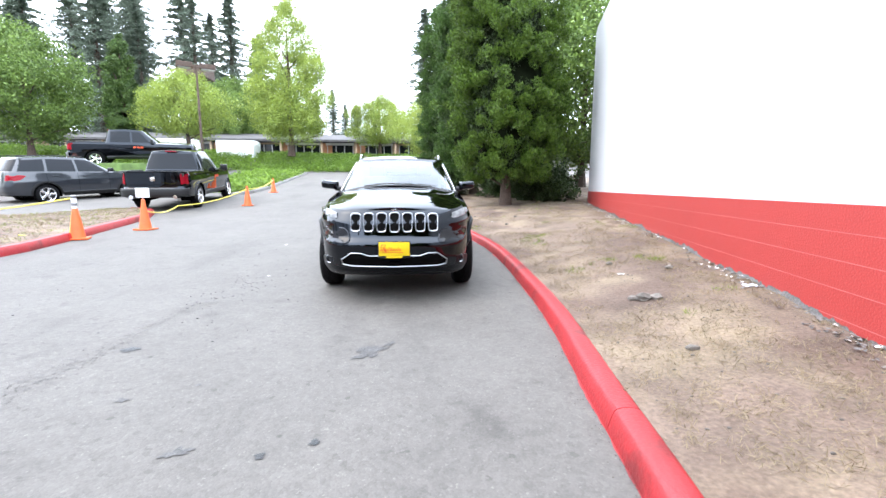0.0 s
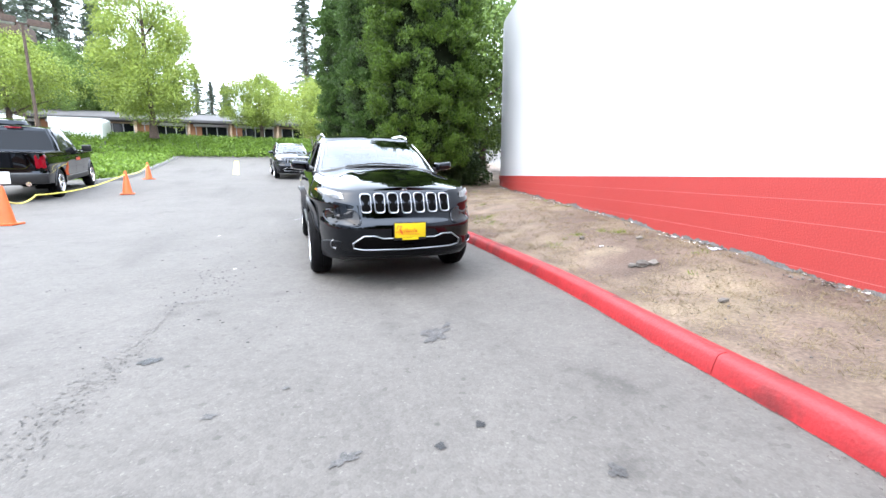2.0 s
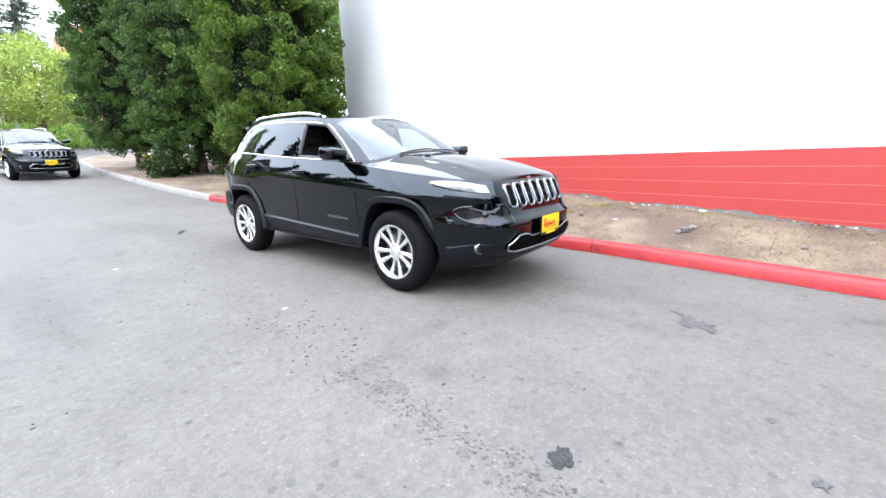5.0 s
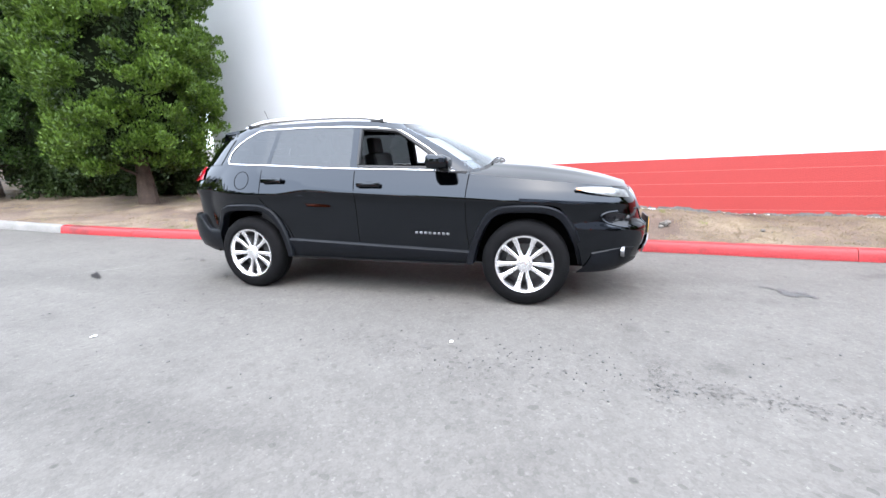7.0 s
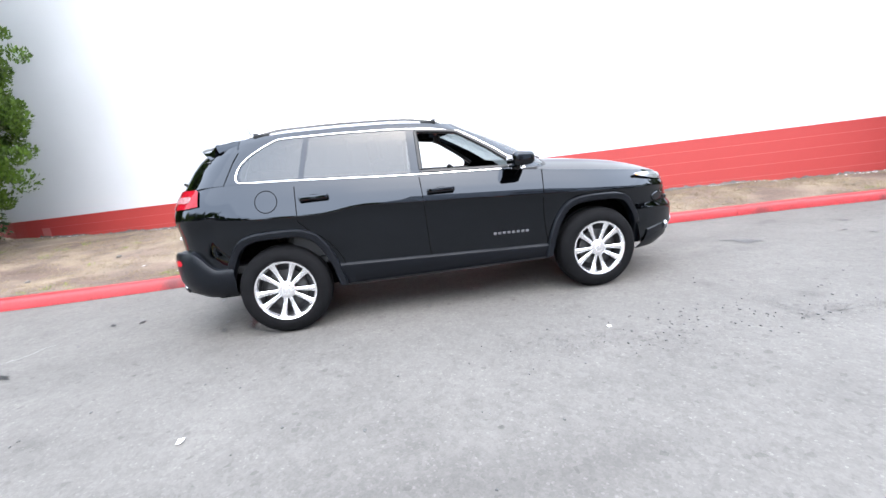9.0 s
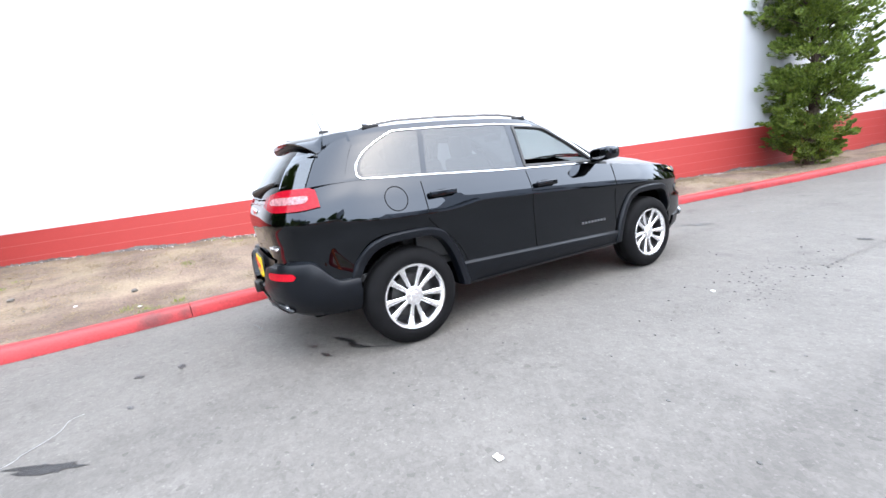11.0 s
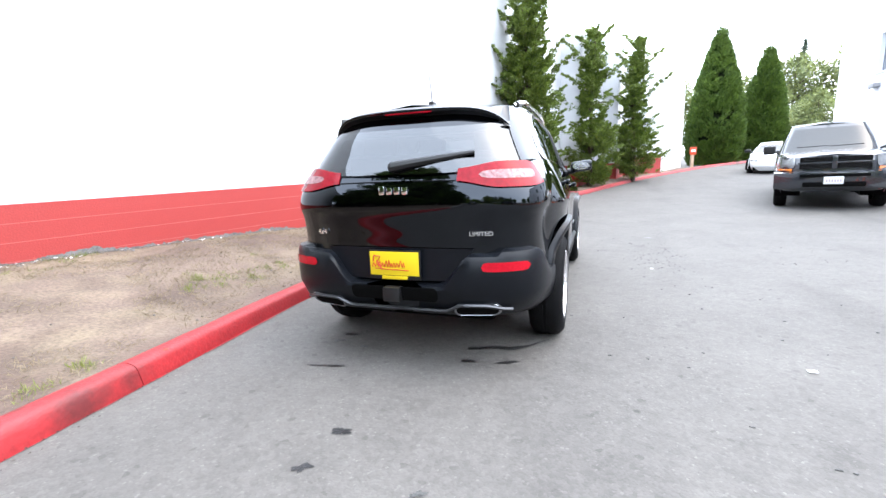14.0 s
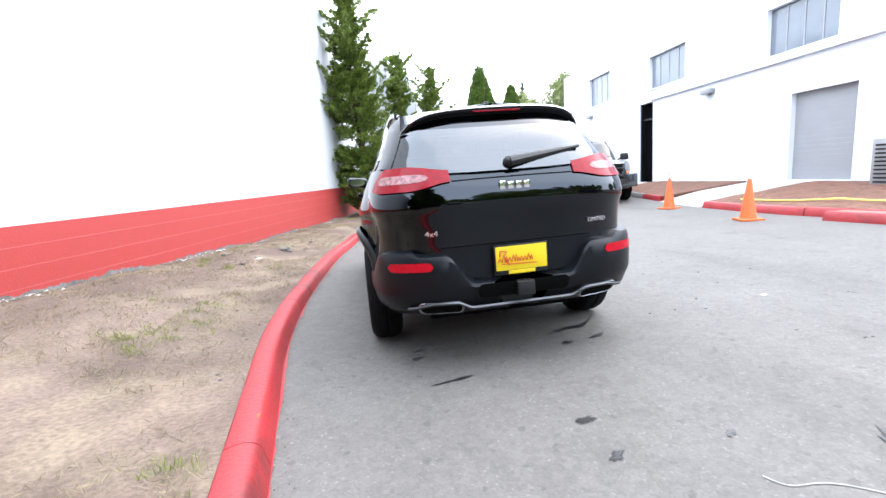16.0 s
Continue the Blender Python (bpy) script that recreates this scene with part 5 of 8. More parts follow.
wall = thing("wall_east", "tall white painted wall with a red painted block base", "wall", kind="structure")
for k, (ya, yb, off, top) in enumerate(BAYS):
    length = (ya - yb) / -dn.y
    F = wall_frame(ya, off)
    bm = bmesh.new()
    deep = 14.0 - 0.02 * k + off
    if k:
        box(bm, (length / 2, deep / 2 + 0.012, (top - 0.6) / 2), (length, deep, top + 0.6), 0.0, F)
    else:
        # the near end is rounded off
        arch_end = [(ROUND - ROUND * math.sin(q), 0.012 + ROUND - ROUND * math.cos(q)) for q in np.linspace(0, math.pi / 2, 13)]
        plan = [(length, deep), (length, 0.012)] + arch_end + [(0, deep)]
        ring = [[bm.verts.new(F @ Vector((u, d, z))) for u, d in plan] for z in (-0.6, top)]
        bm.faces.new(ring[0])
        bm.faces.new(ring[1][::-1])
        for i in range(len(plan)):
            bm.faces.new((ring[0][i], ring[0][(i + 1) % len(plan)], ring[1][(i + 1) % len(plan)], ring[1][i]))
        bmesh.ops.recalc_face_normals(bm, faces=bm.faces)
    part("wall_bay", bm, M["white_wall"], wall, "white painted wall", smooth=not k, angle=40)
    bm = bmesh.new()
    cut = 0 if k else ROUND
    box(bm, ((length + cut) / 2, (deep + cut) / 2 + 0.008, top + 0.028), (length - cut + 0.004, deep - cut + 0.004, 0.06), 0.0, F)
    part("roof_flashing", bm, M["white_wall"], wall, smooth=False)
    if k:
        bm = bmesh.new()
        box(bm, (length / 2, 0.006, RED_TOP / 2 - 0.15), (length + 0.004, 0.02, RED_TOP + 0.3), 0.0, F)
        box(bm, (-0.006, 0.42, RED_TOP / 2 - 0.15), (0.02, 0.84, RED_TOP + 0.3), 0.0, F)
        part("red_band", bm, M["red_wall"], wall, "red painted base", smooth=False)
F = wall_frame(WALL_END, 0.0)
L0 = (WALL_END + 15.0) / -dn.y
bm = bmesh.new()
box(bm, ((L0 + ROUND) / 2, -0.0035, RED_TOP / 2 - 0.2), (L0 - ROUND, 0.0232, RED_TOP + 0.38), 0.0, F)
part("mortar_bed", bm, M["mortar"], wall, smooth=False)
bm = bmesh.new()
box(bm, (-0.008, 7.3, RED_TOP / 2 - 0.2), (0.02, 13.4, RED_TOP + 0.4), 0.0, F)
bend = [(ROUND - (ROUND + 0.016) * math.sin(q), 0.012 + ROUND - (ROUND + 0.016) * math.cos(q)) for q in np.linspace(0, math.pi / 2, 13)]
grid(bm, [[F @ Vector((u, d, z)) for u, d in bend] for z in (-0.4, RED_TOP)] + [[F @ Vector((u + 0.02, d + 0.02, RED_TOP)) for u, d in bend]])
bmesh.ops.recalc_face_normals(bm, faces=bm.faces)
part("red_band", bm, M["red_wall"], wall, "red painted base", smooth=False)

# the row ends in a bay turned towards the road, and a white wing with no red base
def turned_bay(a, b, top_a, top_b, deep):
    """A slanted block of wall from a to b, as a mesh and the frame of its face."""
    a, b = Vector((*a, 0)), Vector((*b, 0))
    d = (b - a).normalized()
    F = Matrix(((d.x, -d.y, 0, a.x), (d.y, d.x, 0, a.y), (0, 0, 1, 0), (0, 0, 0, 1)))
    n = (b - a).length
    bm = bmesh.new()
    ends = [[bm.verts.new(F @ Vector((x, y, z))) for x, z in ((0, -0.5), (n, -0.5), (n, top_b), (0, top_a))] for y in (0, deep)]
    bm.faces.new(ends[0])
    bm.faces.new(ends[1][::-1])
    for k in range(4):
        bm.faces.new((ends[0][k], ends[1][k], ends[1][(k + 1) % 4], ends[0][(k + 1) % 4]))
    bmesh.ops.recalc_face_normals(bm, faces=bm.faces)
    return bm, F, n
bm, F, n = turned_bay((-2.0, -19.35), (-4.40, -21.25), 5.8, 5.7, 9.0)
part("wall_bay", bm, M["white_wall"], wall, "white painted wall", smooth=False)
bm = bmesh.new()
box(bm, (n / 2, -0.004, 0.52), (n + 0.01, 0.02, 1.64), 0.0, F)
part("red_band", bm, M["red_wall"], wall, "red painted base", smooth=False)
bm, F, n = turned_bay((-4.45, -21.7), (-5.90, -24.5), 5.9, 5.15, 8.0)
place("wall_wing", bm, M["white_wall"], label="plain white end wing with a sloping roofline", kind="structure", category="wall", smooth=False)

# ---- dry verge between kerb and wall ----
FOOT = table([(-30, 0.75), (-23, 0.5), (-15, 0.15), (-9.6, 0.07), (-5, 0.165), (-3, 0.25), (0, 0.36), (1.5, 0.42), (5.5, 0.54), (8.5, 0.68), (12.8, 1.08), (17, 1.32), (25, 1.8), (28, 2.1)])

def verge(x, y):
    """Height of the dirt: level with the kerb, rising in a hummock to the wall."""
    k = kerb_x(y) + 0.17
    w = max(wall_foot(y) if y < WALL_END else 6.4, k + 0.4)
    t = (x - k) / (w - k)
    lo = land(kerb_x(y), y) + 0.118
    h = lerp(lo, max(FOOT(y), lo + 0.02), smooth01(0, 0.85, t) if t < 1 else 1)
    b = 0.03 * noise.noise((x * 0.9, y * 0.9, 2.0)) + 0.013 * noise.noise((x * 3.1, y * 3.1, 5.0))
    return h + b * smooth01(0, 0.25, t) * 1.3

bm = bmesh.new()
rows = []
for y in np.concatenate([np.arange(-24, -12, 0.5), np.arange(-12, 10, 0.16), np.arange(10, 27.5, 0.5)]):
    k = kerb_x(y) + 0.17
    w = wall_foot(y) + 0.05 if y < 8.6 else lerp(wall_foot(8.5), 16, smooth01(8.6, 9.6, y))
    if y < -20:
        w = wall_foot(-20)
    w = max(w, k + 0.3)
    rows.append([(lerp(k, w, t), y, verge(lerp(k, w, t), y)) for t in np.linspace(0, 1, 34)])
grid(bm, rows)
bmesh.ops.recalc_face_normals(bm, faces=bm.faces)
place("dirt_verge", bm, M["dirt"], label="dry bare dirt verge with straw coloured grass", kind="structure", category="ground")

# ---- things ----
suv = make_suv()
suv.matrix_basis = pose(-0.02, 0.0, 0.0, 1.43, 0, 0)

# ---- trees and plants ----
# wide var and clump noise paint lit and shaded pads into the colour
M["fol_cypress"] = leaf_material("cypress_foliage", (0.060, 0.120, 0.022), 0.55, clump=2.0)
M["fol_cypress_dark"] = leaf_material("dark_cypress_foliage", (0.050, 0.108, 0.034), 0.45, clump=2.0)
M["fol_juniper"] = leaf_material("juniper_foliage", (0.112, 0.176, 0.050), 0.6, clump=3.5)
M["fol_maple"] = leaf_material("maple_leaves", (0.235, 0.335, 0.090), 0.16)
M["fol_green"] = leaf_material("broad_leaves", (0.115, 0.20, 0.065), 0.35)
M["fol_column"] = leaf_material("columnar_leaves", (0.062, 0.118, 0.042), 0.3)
# pale greyed needles, with distance haze painted into the colour
M["fol_fir"] = leaf_material("hazed_fir_needles", (0.120, 0.155, 0.125), 0.22, (1.1, 1.1, 0.95))
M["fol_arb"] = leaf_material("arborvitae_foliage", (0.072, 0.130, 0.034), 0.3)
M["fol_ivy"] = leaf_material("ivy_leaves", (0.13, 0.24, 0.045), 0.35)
# shrub leaf colour, also the painted shade inside the cypresses
M["fol_dark"] = leaf_material("shrub_and_shade_leaves", (0.028, 0.055, 0.020), 0.4)
# hillside green with the far haze mixed into its colour
M["fol_haze"] = leaf_material("hazed_hillside_leaves", (0.17, 0.22, 0.12), 0.3)
# near-black colour of the solid cores, painting shade inside crowns
M["core"] = material("crown_shade_core", (0.009, 0.012, 0.006), 0.95, var=0.4, scale=3, spec=0.02)

def foliage(name, centres, spread, per, size, mat, parent, seed, aim=None, flat=0.5, long=1.6, label="", kind="", category="", wide=0.42, shell=False):
    """Many small leaves: per leaves about each centre; aim is each clump's direction, flat how far leaves lie along it. With shell they overlap on the clump's outside."""
    g = np.random.default_rng(seed)
    c = np.repeat(np.asarray(centres, float), per, axis=0)
    n = len(c)
    sp = np.repeat(np.broadcast_to(np.asarray(spread, float), (len(centres),) if np.ndim(spread) < 2 else np.shape(spread)), per, axis=0)
    off = g.normal(size=(n, 3))
    off /= np.linalg.norm(off, axis=1, keepdims=True)
    face = off.copy()
    off *= g.random((n, 1)) ** (0.16 if shell else 0.45)
    c = c + off * (sp if sp.ndim > 1 else sp[:, None])
    d = off + g.normal(size=(n, 3)) * 0.5
    if aim is not None:
        d = d * (1 - flat) + np.repeat(np.asarray(aim, float), per, axis=0) * flat * 1.6
    d /= np.linalg.norm(d, axis=1, keepdims=True) + 1e-9
    r = g.normal(size=(n, 3))
    if shell:
        r = face + 0.45 * r
    s = np.cross(d, r)
    s /= np.linalg.norm(s, axis=1, keepdims=True) + 1e-9
    z = size * g.uniform(0.6, 1.35, (n, 1))
    v = np.stack([c - d * z * long * 0.5, c + s * z * wide, c + d * z * long * 0.5, c - s * z * wide], axis=1).reshape(-1, 3)
    me = bpy.data.meshes.new(name)
    me.vertices.add(4 * n)
    me.vertices.foreach_set("co", v.ravel())
    me.loops.add(4 * n)
    me.loops.foreach_set("vertex_index", np.arange(4 * n, dtype=np.int32))
    me.polygons.add(n)
    me.polygons.foreach_set("loop_start", np.arange(0, 4 * n, 4, dtype=np.int32))
    me.update(calc_edges=True)
    me.validate()
    me.materials.append(mat)
    ob = new(name, me)
    if parent is not None:
        ob.parent = parent
    return tagged(ob, label, category, "", kind)

def trunk_part(parent, height, r, limbs=(), lean=(0, 0)):
    bm = bmesh.new()
    pts, rad = [], []
    for t in np.linspace(0, 1, 9):
        pts.append((lean[0] * t + 0.06 * r * math.sin(5 * t), lean[1] * t, -0.25 + (height + 0.25) * t))
        rad.append(r * (1.35 - 0.5 * min(1, 8 * t)) * (1 - 0.85 * t) + 0.01)
    tube(bm, pts, rad, 10)
    for a, b, w in limbs:
        a, b = Vector(a), Vector(b)
        tube(bm, [a, lerp(a, b, 0.5) + Vector((0, 0, 0.05 * (b - a).length)), b], [w, w * 0.7, w * 0.25], 6)
    part("trunk", bm, M["bark"], parent)

def crown_points(g, count, profile, h0, h1, depth=0.25, lump=0.25):
    """Clump centres near the surface of a crown of revolution with an uneven outline."""
    out, aim = [], []
    while len(out) < count:
        t = g.random()
        r = profile(t)
        if g.random() * 1.05 > r / 1.0:
            continue
        a = g.uniform(0, 2 * math.pi)
        bump = 1 + lump * noise.noise((math.cos(a) * 1.6 + 9, math.sin(a) * 1.6, t * 7))
        q = 1 - depth * g.random() ** 1.7
        out.append((a, t, r * bump * q))
        aim.append((math.cos(a), math.sin(a), 0.35))
    return out, aim

def make_cypress(name, label, seed, height, radius, base, size, count, per, mat, r_trunk, group=""):
    tree = thing(name, label, "tree", group=group)
    g = np.random.default_rng(seed)
    prof = table([(0, 0.55), (0.06, 0.86), (0.2, 1.0), (0.5, 1.0), (0.75, 0.93), (0.9, 0.66), (1, 0.08)])
    # puffy upswept pads stand out of the crown with dark gaps between
    pts, aim = crown_points(g, count, prof, base, height, 0.05, 0.16)
    c, am, sp = [], [], []
    for a, t, r in pts:
        q = radius * r * g.uniform(0.80, 1.06)
        o = np.array((math.cos(a), math.sin(a), 0.0))
        p = o * q + (0, 0, lerp(base, height, t))
        w = g.uniform(0.22, 0.36)
        for k in range(4):
            d = g.normal(size=3) * (0.5, 0.5, 0.45) + (0, 0, 0.1)
            c.append(p + d * w)
            am.append(o * 0.35 + (0, 0, 0.8))
            sp.append(np.array((0.62, 0.62, 0.54)) * w * g.uniform(0.7, 1.15))
    foliage("crown", np.array(c), np.array(sp), per, size, mat, tree, seed + 1, np.array(am), 0.45, 1.6, "clumped green sprays", shell=True)
    # darker inner leaves put the shade of the gaps into the colour
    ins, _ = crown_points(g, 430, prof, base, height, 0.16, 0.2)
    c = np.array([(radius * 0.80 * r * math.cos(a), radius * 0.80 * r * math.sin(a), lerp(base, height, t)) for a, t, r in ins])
    foliage("inner_foliage", c, 0.30, 70, 0.055, M["fol_dark"], tree, seed + 5, None, 0, 1.5, "inner sprays coloured dark for the shade between pads")
    # solid near-black core paints the deeper shade of the crown
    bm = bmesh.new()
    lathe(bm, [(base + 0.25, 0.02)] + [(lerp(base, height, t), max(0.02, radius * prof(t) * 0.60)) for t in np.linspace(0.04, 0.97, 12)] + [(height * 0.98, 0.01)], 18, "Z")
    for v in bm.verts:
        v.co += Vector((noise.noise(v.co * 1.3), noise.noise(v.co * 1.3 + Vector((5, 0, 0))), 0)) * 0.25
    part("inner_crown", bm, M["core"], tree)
    limbs = []
    for k in range(5):
        a = g.uniform(0, 6.28)
        z = g.uniform(base * 0.6, base + 1.2)
        limbs.append(((0, 0, z), (radius * 0.7 * math.cos(a), radius * 0.7 * math.sin(a), z + g.uniform(0.1, 0.7)), r_trunk * 0.22))
    trunk_part(tree, height * 0.9, r_trunk, limbs)
    return tree

def make_juniper(name, label, seed, height, radius, shape, group="", arms=0):
    """An upright conifer of irregular flattened pads with pointed sprays, dense below and ragged above."""
    tree = thing(name, label, "tree", group=group)
    g = np.random.default_rng(seed)
    prof = table(shape)
    ph = g.uniform(0, 6.28, 2)
    def axis(t):
        return np.array((0.16 * math.sin(5.1 * t + ph[0]) * t, 0.16 * math.sin(4.3 * t + ph[1]) * t, lerp(0.12, height, t)))
    c, aim, sp, limbs = [], [], [], []
    k = 0
    while k < int(46 * height * (0.35 + 0.65 * np.mean([prof(t) for t in np.linspace(0, 1, 20)]))):
        t = g.random()
        r = prof(t)
        if g.random() > 0.35 + 0.65 * r:
            continue
        k += 1
        a = g.uniform(0, 2 * math.pi)
        out = np.array((math.cos(a), math.sin(a), 0.0))
        lump = 1 + 0.30 * noise.noise((out[0] * 1.3 + seed, out[1] * 1.3, t * 6))
        q = radius * r * lump * g.uniform(0.15, 1.0) ** 0.7
        w = radius * g.uniform(0.17, 0.32) * (0.55 + 0.45 * r)
        p = axis(t) + out * q + (0, 0, 0.15 * q)
        if k % 3 == 0:
            limbs.append((tuple(axis(max(0, t - 0.05))), tuple(p), 0.022))
        for m in range(7):
            d = g.normal(size=3) * (0.62, 0.62, 0.30)
            c.append(p + d * w * 1.25)
            aim.append(out * 0.7 + (0, 0, 0.55) + d * 0.4)
            sp.append((w * 0.55, w * 0.55, w * 0.38))
        # a pointed spray that leaves the pad
        tip = out + (0, 0, g.uniform(0.15, 0.75)) + g.normal(size=3) * 0.2
        for u in (0.9, 1.25, 1.55):
            c.append(p + tip * w * u)
            aim.append(tip)
            sp.append((w * 0.26 / u, w * 0.26 / u, w * 0.24 / u))
    # long upswept boughs that leave the upper crown
    for k in range(arms):
        t = lerp(0.48, 0.96, (k + g.random()) / arms)
        a = 2.4 * k + g.normal() * 0.4
        out = np.array((math.cos(a), math.sin(a), 0.0))
        n = radius * (2.3 - 1.6 * t) * g.uniform(0.7, 1.15)
        lift, start = g.uniform(0.35, 0.75), axis(t)
        bough = [start + out * n * u + (0, 0, n * (lift * u * u - 0.06 * math.sin(6 * u))) for u in np.linspace(0.12, 1, 9)]
        limbs.append((tuple(start), tuple(bough[3]), 0.026))
        limbs.append((tuple(bough[3]), tuple(bough[8]), 0.014))
        for i, p in enumerate(bough):
            w = lerp(0.16, 0.065, i / 8) * g.uniform(0.8, 1.2)
            for m in range(2):
                c.append(p + g.normal(size=3) * (0.5, 0.5, 0.3) * w)
                aim.append(out * 0.8 + (0, 0, lift * 1.2 * i / 8 + 0.25))
                sp.append((w, w, w * 0.62))
    foliage("crown", np.array(c), np.array(sp), 40, 0.042, M["fol_juniper"], tree, seed + 3, np.array(aim), 0.5, 1.9, "flattened green pads with ragged pointed tips", shell=True)
    bm = bmesh.new()
    ts = np.linspace(0, 0.97, 14)
    tube(bm, [(0, 0, -0.2)] + [tuple(axis(t)) for t in ts], [0.15] + [0.12 * (1 - 0.85 * t) for t in ts], 9)
    for a, b, w in limbs:
        a, b = Vector(a), Vector(b)
        tube(bm, [a, lerp(a, b, 0.5) + Vector((0, 0, 0.05 * (b - a).length)), b], [w, w * 0.7, w * 0.3], 5)
    part("trunk", bm, M["bark"], tree)
    return tree

def make_broadleaf(name, label, seed, height, radius, base, mat, size, count=170, per=70, tall=False, group=""):
    tree = thing(name, label, "tree", group=group)
    g = np.random.default_rng(seed)
    prof = table([(0, 0.35), (0.15, 0.85), (0.35, 1.0), (0.6, 0.9), (0.8, 0.62), (1, 0.08)]) if not tall else table([(0, 0.5), (0.12, 0.9), (0.3, 1.0), (0.55, 0.85), (0.8, 0.5), (1, 0.05)])
    pts, aim = crown_points(g, count, prof, base, height, 0.6, 0.5)
    c = np.array([(radius * r * math.cos(a), radius * r * math.sin(a), lerp(base, height, t)) for a, t, r in pts])
    foliage("crown", c, g.uniform(0.14, 0.30, len(c)) * radius, per, size, mat, tree, seed + 1, None, 0, 1.3, "loose leafy crown with gaps")
    limbs = [((0, 0, lerp(base * 0.7, height * 0.6, k / 9)), (0.7 * radius * math.cos(2.4 * k), 0.7 * radius * math.sin(2.4 * k), lerp(base + 0.6, height * 0.85, k / 9)), 0.07) for k in range(10)]
    trunk_part(tree, height * 0.9, 0.16 + 0.008 * height, limbs)
    return tree

def make_fir(name, label, seed, height, radius, base, mat, group="", dense=1.0):
    """A tall ragged conifer: drooping boughs of uneven length about a straight trunk."""
    tree = thing(name, label, "tree", group=group)
    g = np.random.default_rng(seed)
    c, aim, sp = [], [], []
    boughs = int(height * 9 * dense)
    for i in range(boughs):
        t = (i + g.random()) / boughs
        z = lerp(base, height, t)
        a = 2.4 * i + g.normal() * 0.6
        r = (radius * (1 - t) ** 0.75 + 0.25) * g.uniform(0.45, 1.15)
        droop = g.uniform(0.15, 0.40)
        for u in (0.15, 0.4, 0.65, 0.9):
            c.append((r * u * math.cos(a), r * u * math.sin(a), z - droop * r * u * u + 0.1 * r * u))
            aim.append((math.cos(a), math.sin(a), -0.3))
            sp.append((0.13 * r + 0.15, 0.13 * r + 0.15, 0.14 + 0.05 * r))
    foliage("crown", np.array(c), np.array(sp), 26, 0.17, mat, tree, seed + 2, np.array(aim), 0.5, 1.8, "ragged drooping dark boughs")
    trunk_part(tree, height * 0.97, 0.22 + 0.01 * height)
    return tree

def put(tree, x, y, z=None, turn=0.0, s=1.0):
    tree.matrix_basis = pose(x, y, land(x, y) if z is None else z, 0, 0, turn)
    tree.scale = (s, s, s)
    return tree

def again(tree, x, y, z=None, turn=0.0, s=1.0, sz=None, group=""):
    ob = copy_thing(tree, pose(x, y, land(x, y) if z is None else z, 0, 0, turn))
    ob.scale = (s, s, sz or s)
    return ob

# the row of tall cypresses behind the parked vehicle
cy = make_cypress("cypress_tree", "tall dense green cypress beside the end of the white wall", 21, 9.3, 1.74, 0.72, 0.044, 400, 120, M["fol_cypress"], 0.17, "cypress row")
put(cy, 3.3, 7.75, 0.68)
cy_dark = put(make_cypress("cypress_tree", "tall darker green cypress behind the nearer one", 27, 9.6, 1.72, 0.60, 0.050, 360, 90, M["fol_cypress_dark"], 0.17, "cypress row"), 2.85, 12.3, 0.98)
again(cy_dark, 2.35, 16.9, 1.25, 250, 1.0)

# ragged junipers against the stepped wall
FULL = [(0, 0.30), (0.05, 0.62), (0.12, 0.85), (0.26, 0.92), (0.36, 0.76), (0.44, 0.88), (0.52, 0.78), (0.60, 0.58), (0.70, 0.44), (0.85, 0.24), (1, 0.06)]
RAGGED = [(0, 0.55), (0.05, 0.95), (0.18, 1.0), (0.32, 0.85), (0.42, 0.50), (0.50, 0.48), (0.60, 0.32), (0.72, 0.34), (0.85, 0.2), (1, 0.06)]
for k, (x, y, h, r) in enumerate(((0.86, -9.8, 7.1, 0.94), (-0.92, -14.9, 6.2, 0.98), (-2.80, -17.9, 6.2, 0.98))):
    put(make_juniper("juniper_tree", ("bushy" if k == 0 else "sparse twisted") + " green juniper against the red and white wall", 40 + 7 * k, h, r, FULL if k == 0 else RAGGED, "junipers along the wall", (24, 16, 16)[k]), x, y, land(x, y) + 0.13, 50 * k)

# two clipped arborvitae at the bend
def make_arborvitae(seed, height, radius):
    tree = thing("arborvitae_tree", "broad cone shaped green arborvitae by the road's bend", "tree", group="arborvitae pair")
    g = np.random.default_rng(seed)
    prof = table([(0, 0.80), (0.1, 0.95), (0.3, 1.0), (0.34, 0.93), (0.6, 0.70), (0.85, 0.28), (1, 0.02)])
    pts, aim = crown_points(g, 950, prof, 0.1, height, 0.10, 0.08)
    c = np.array([(radius * r * math.cos(a), radius * r * math.sin(a), lerp(0.1, height, t)) for a, t, r in pts])
    foliage("crown", c, 0.26, 80, 0.10, M["fol_arb"], tree, seed, np.array(aim) * (0.6, 0.6, 2), 0.6, 2.0, "dense upright sprays", shell=True)
    # near-black core again, shade painted behind the sprays
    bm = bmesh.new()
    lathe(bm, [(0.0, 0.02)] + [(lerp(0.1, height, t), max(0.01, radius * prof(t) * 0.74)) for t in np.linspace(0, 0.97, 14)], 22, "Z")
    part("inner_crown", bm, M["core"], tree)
    trunk_part(tree, height * 0.8, 0.16)
    return tree
put(make_arborvitae(61, 8.45, 1.50), -8.35, -28.3, 0.50)
put(make_arborvitae(67, 7.6, 1.30), -12.05, -32.0, 0.62)

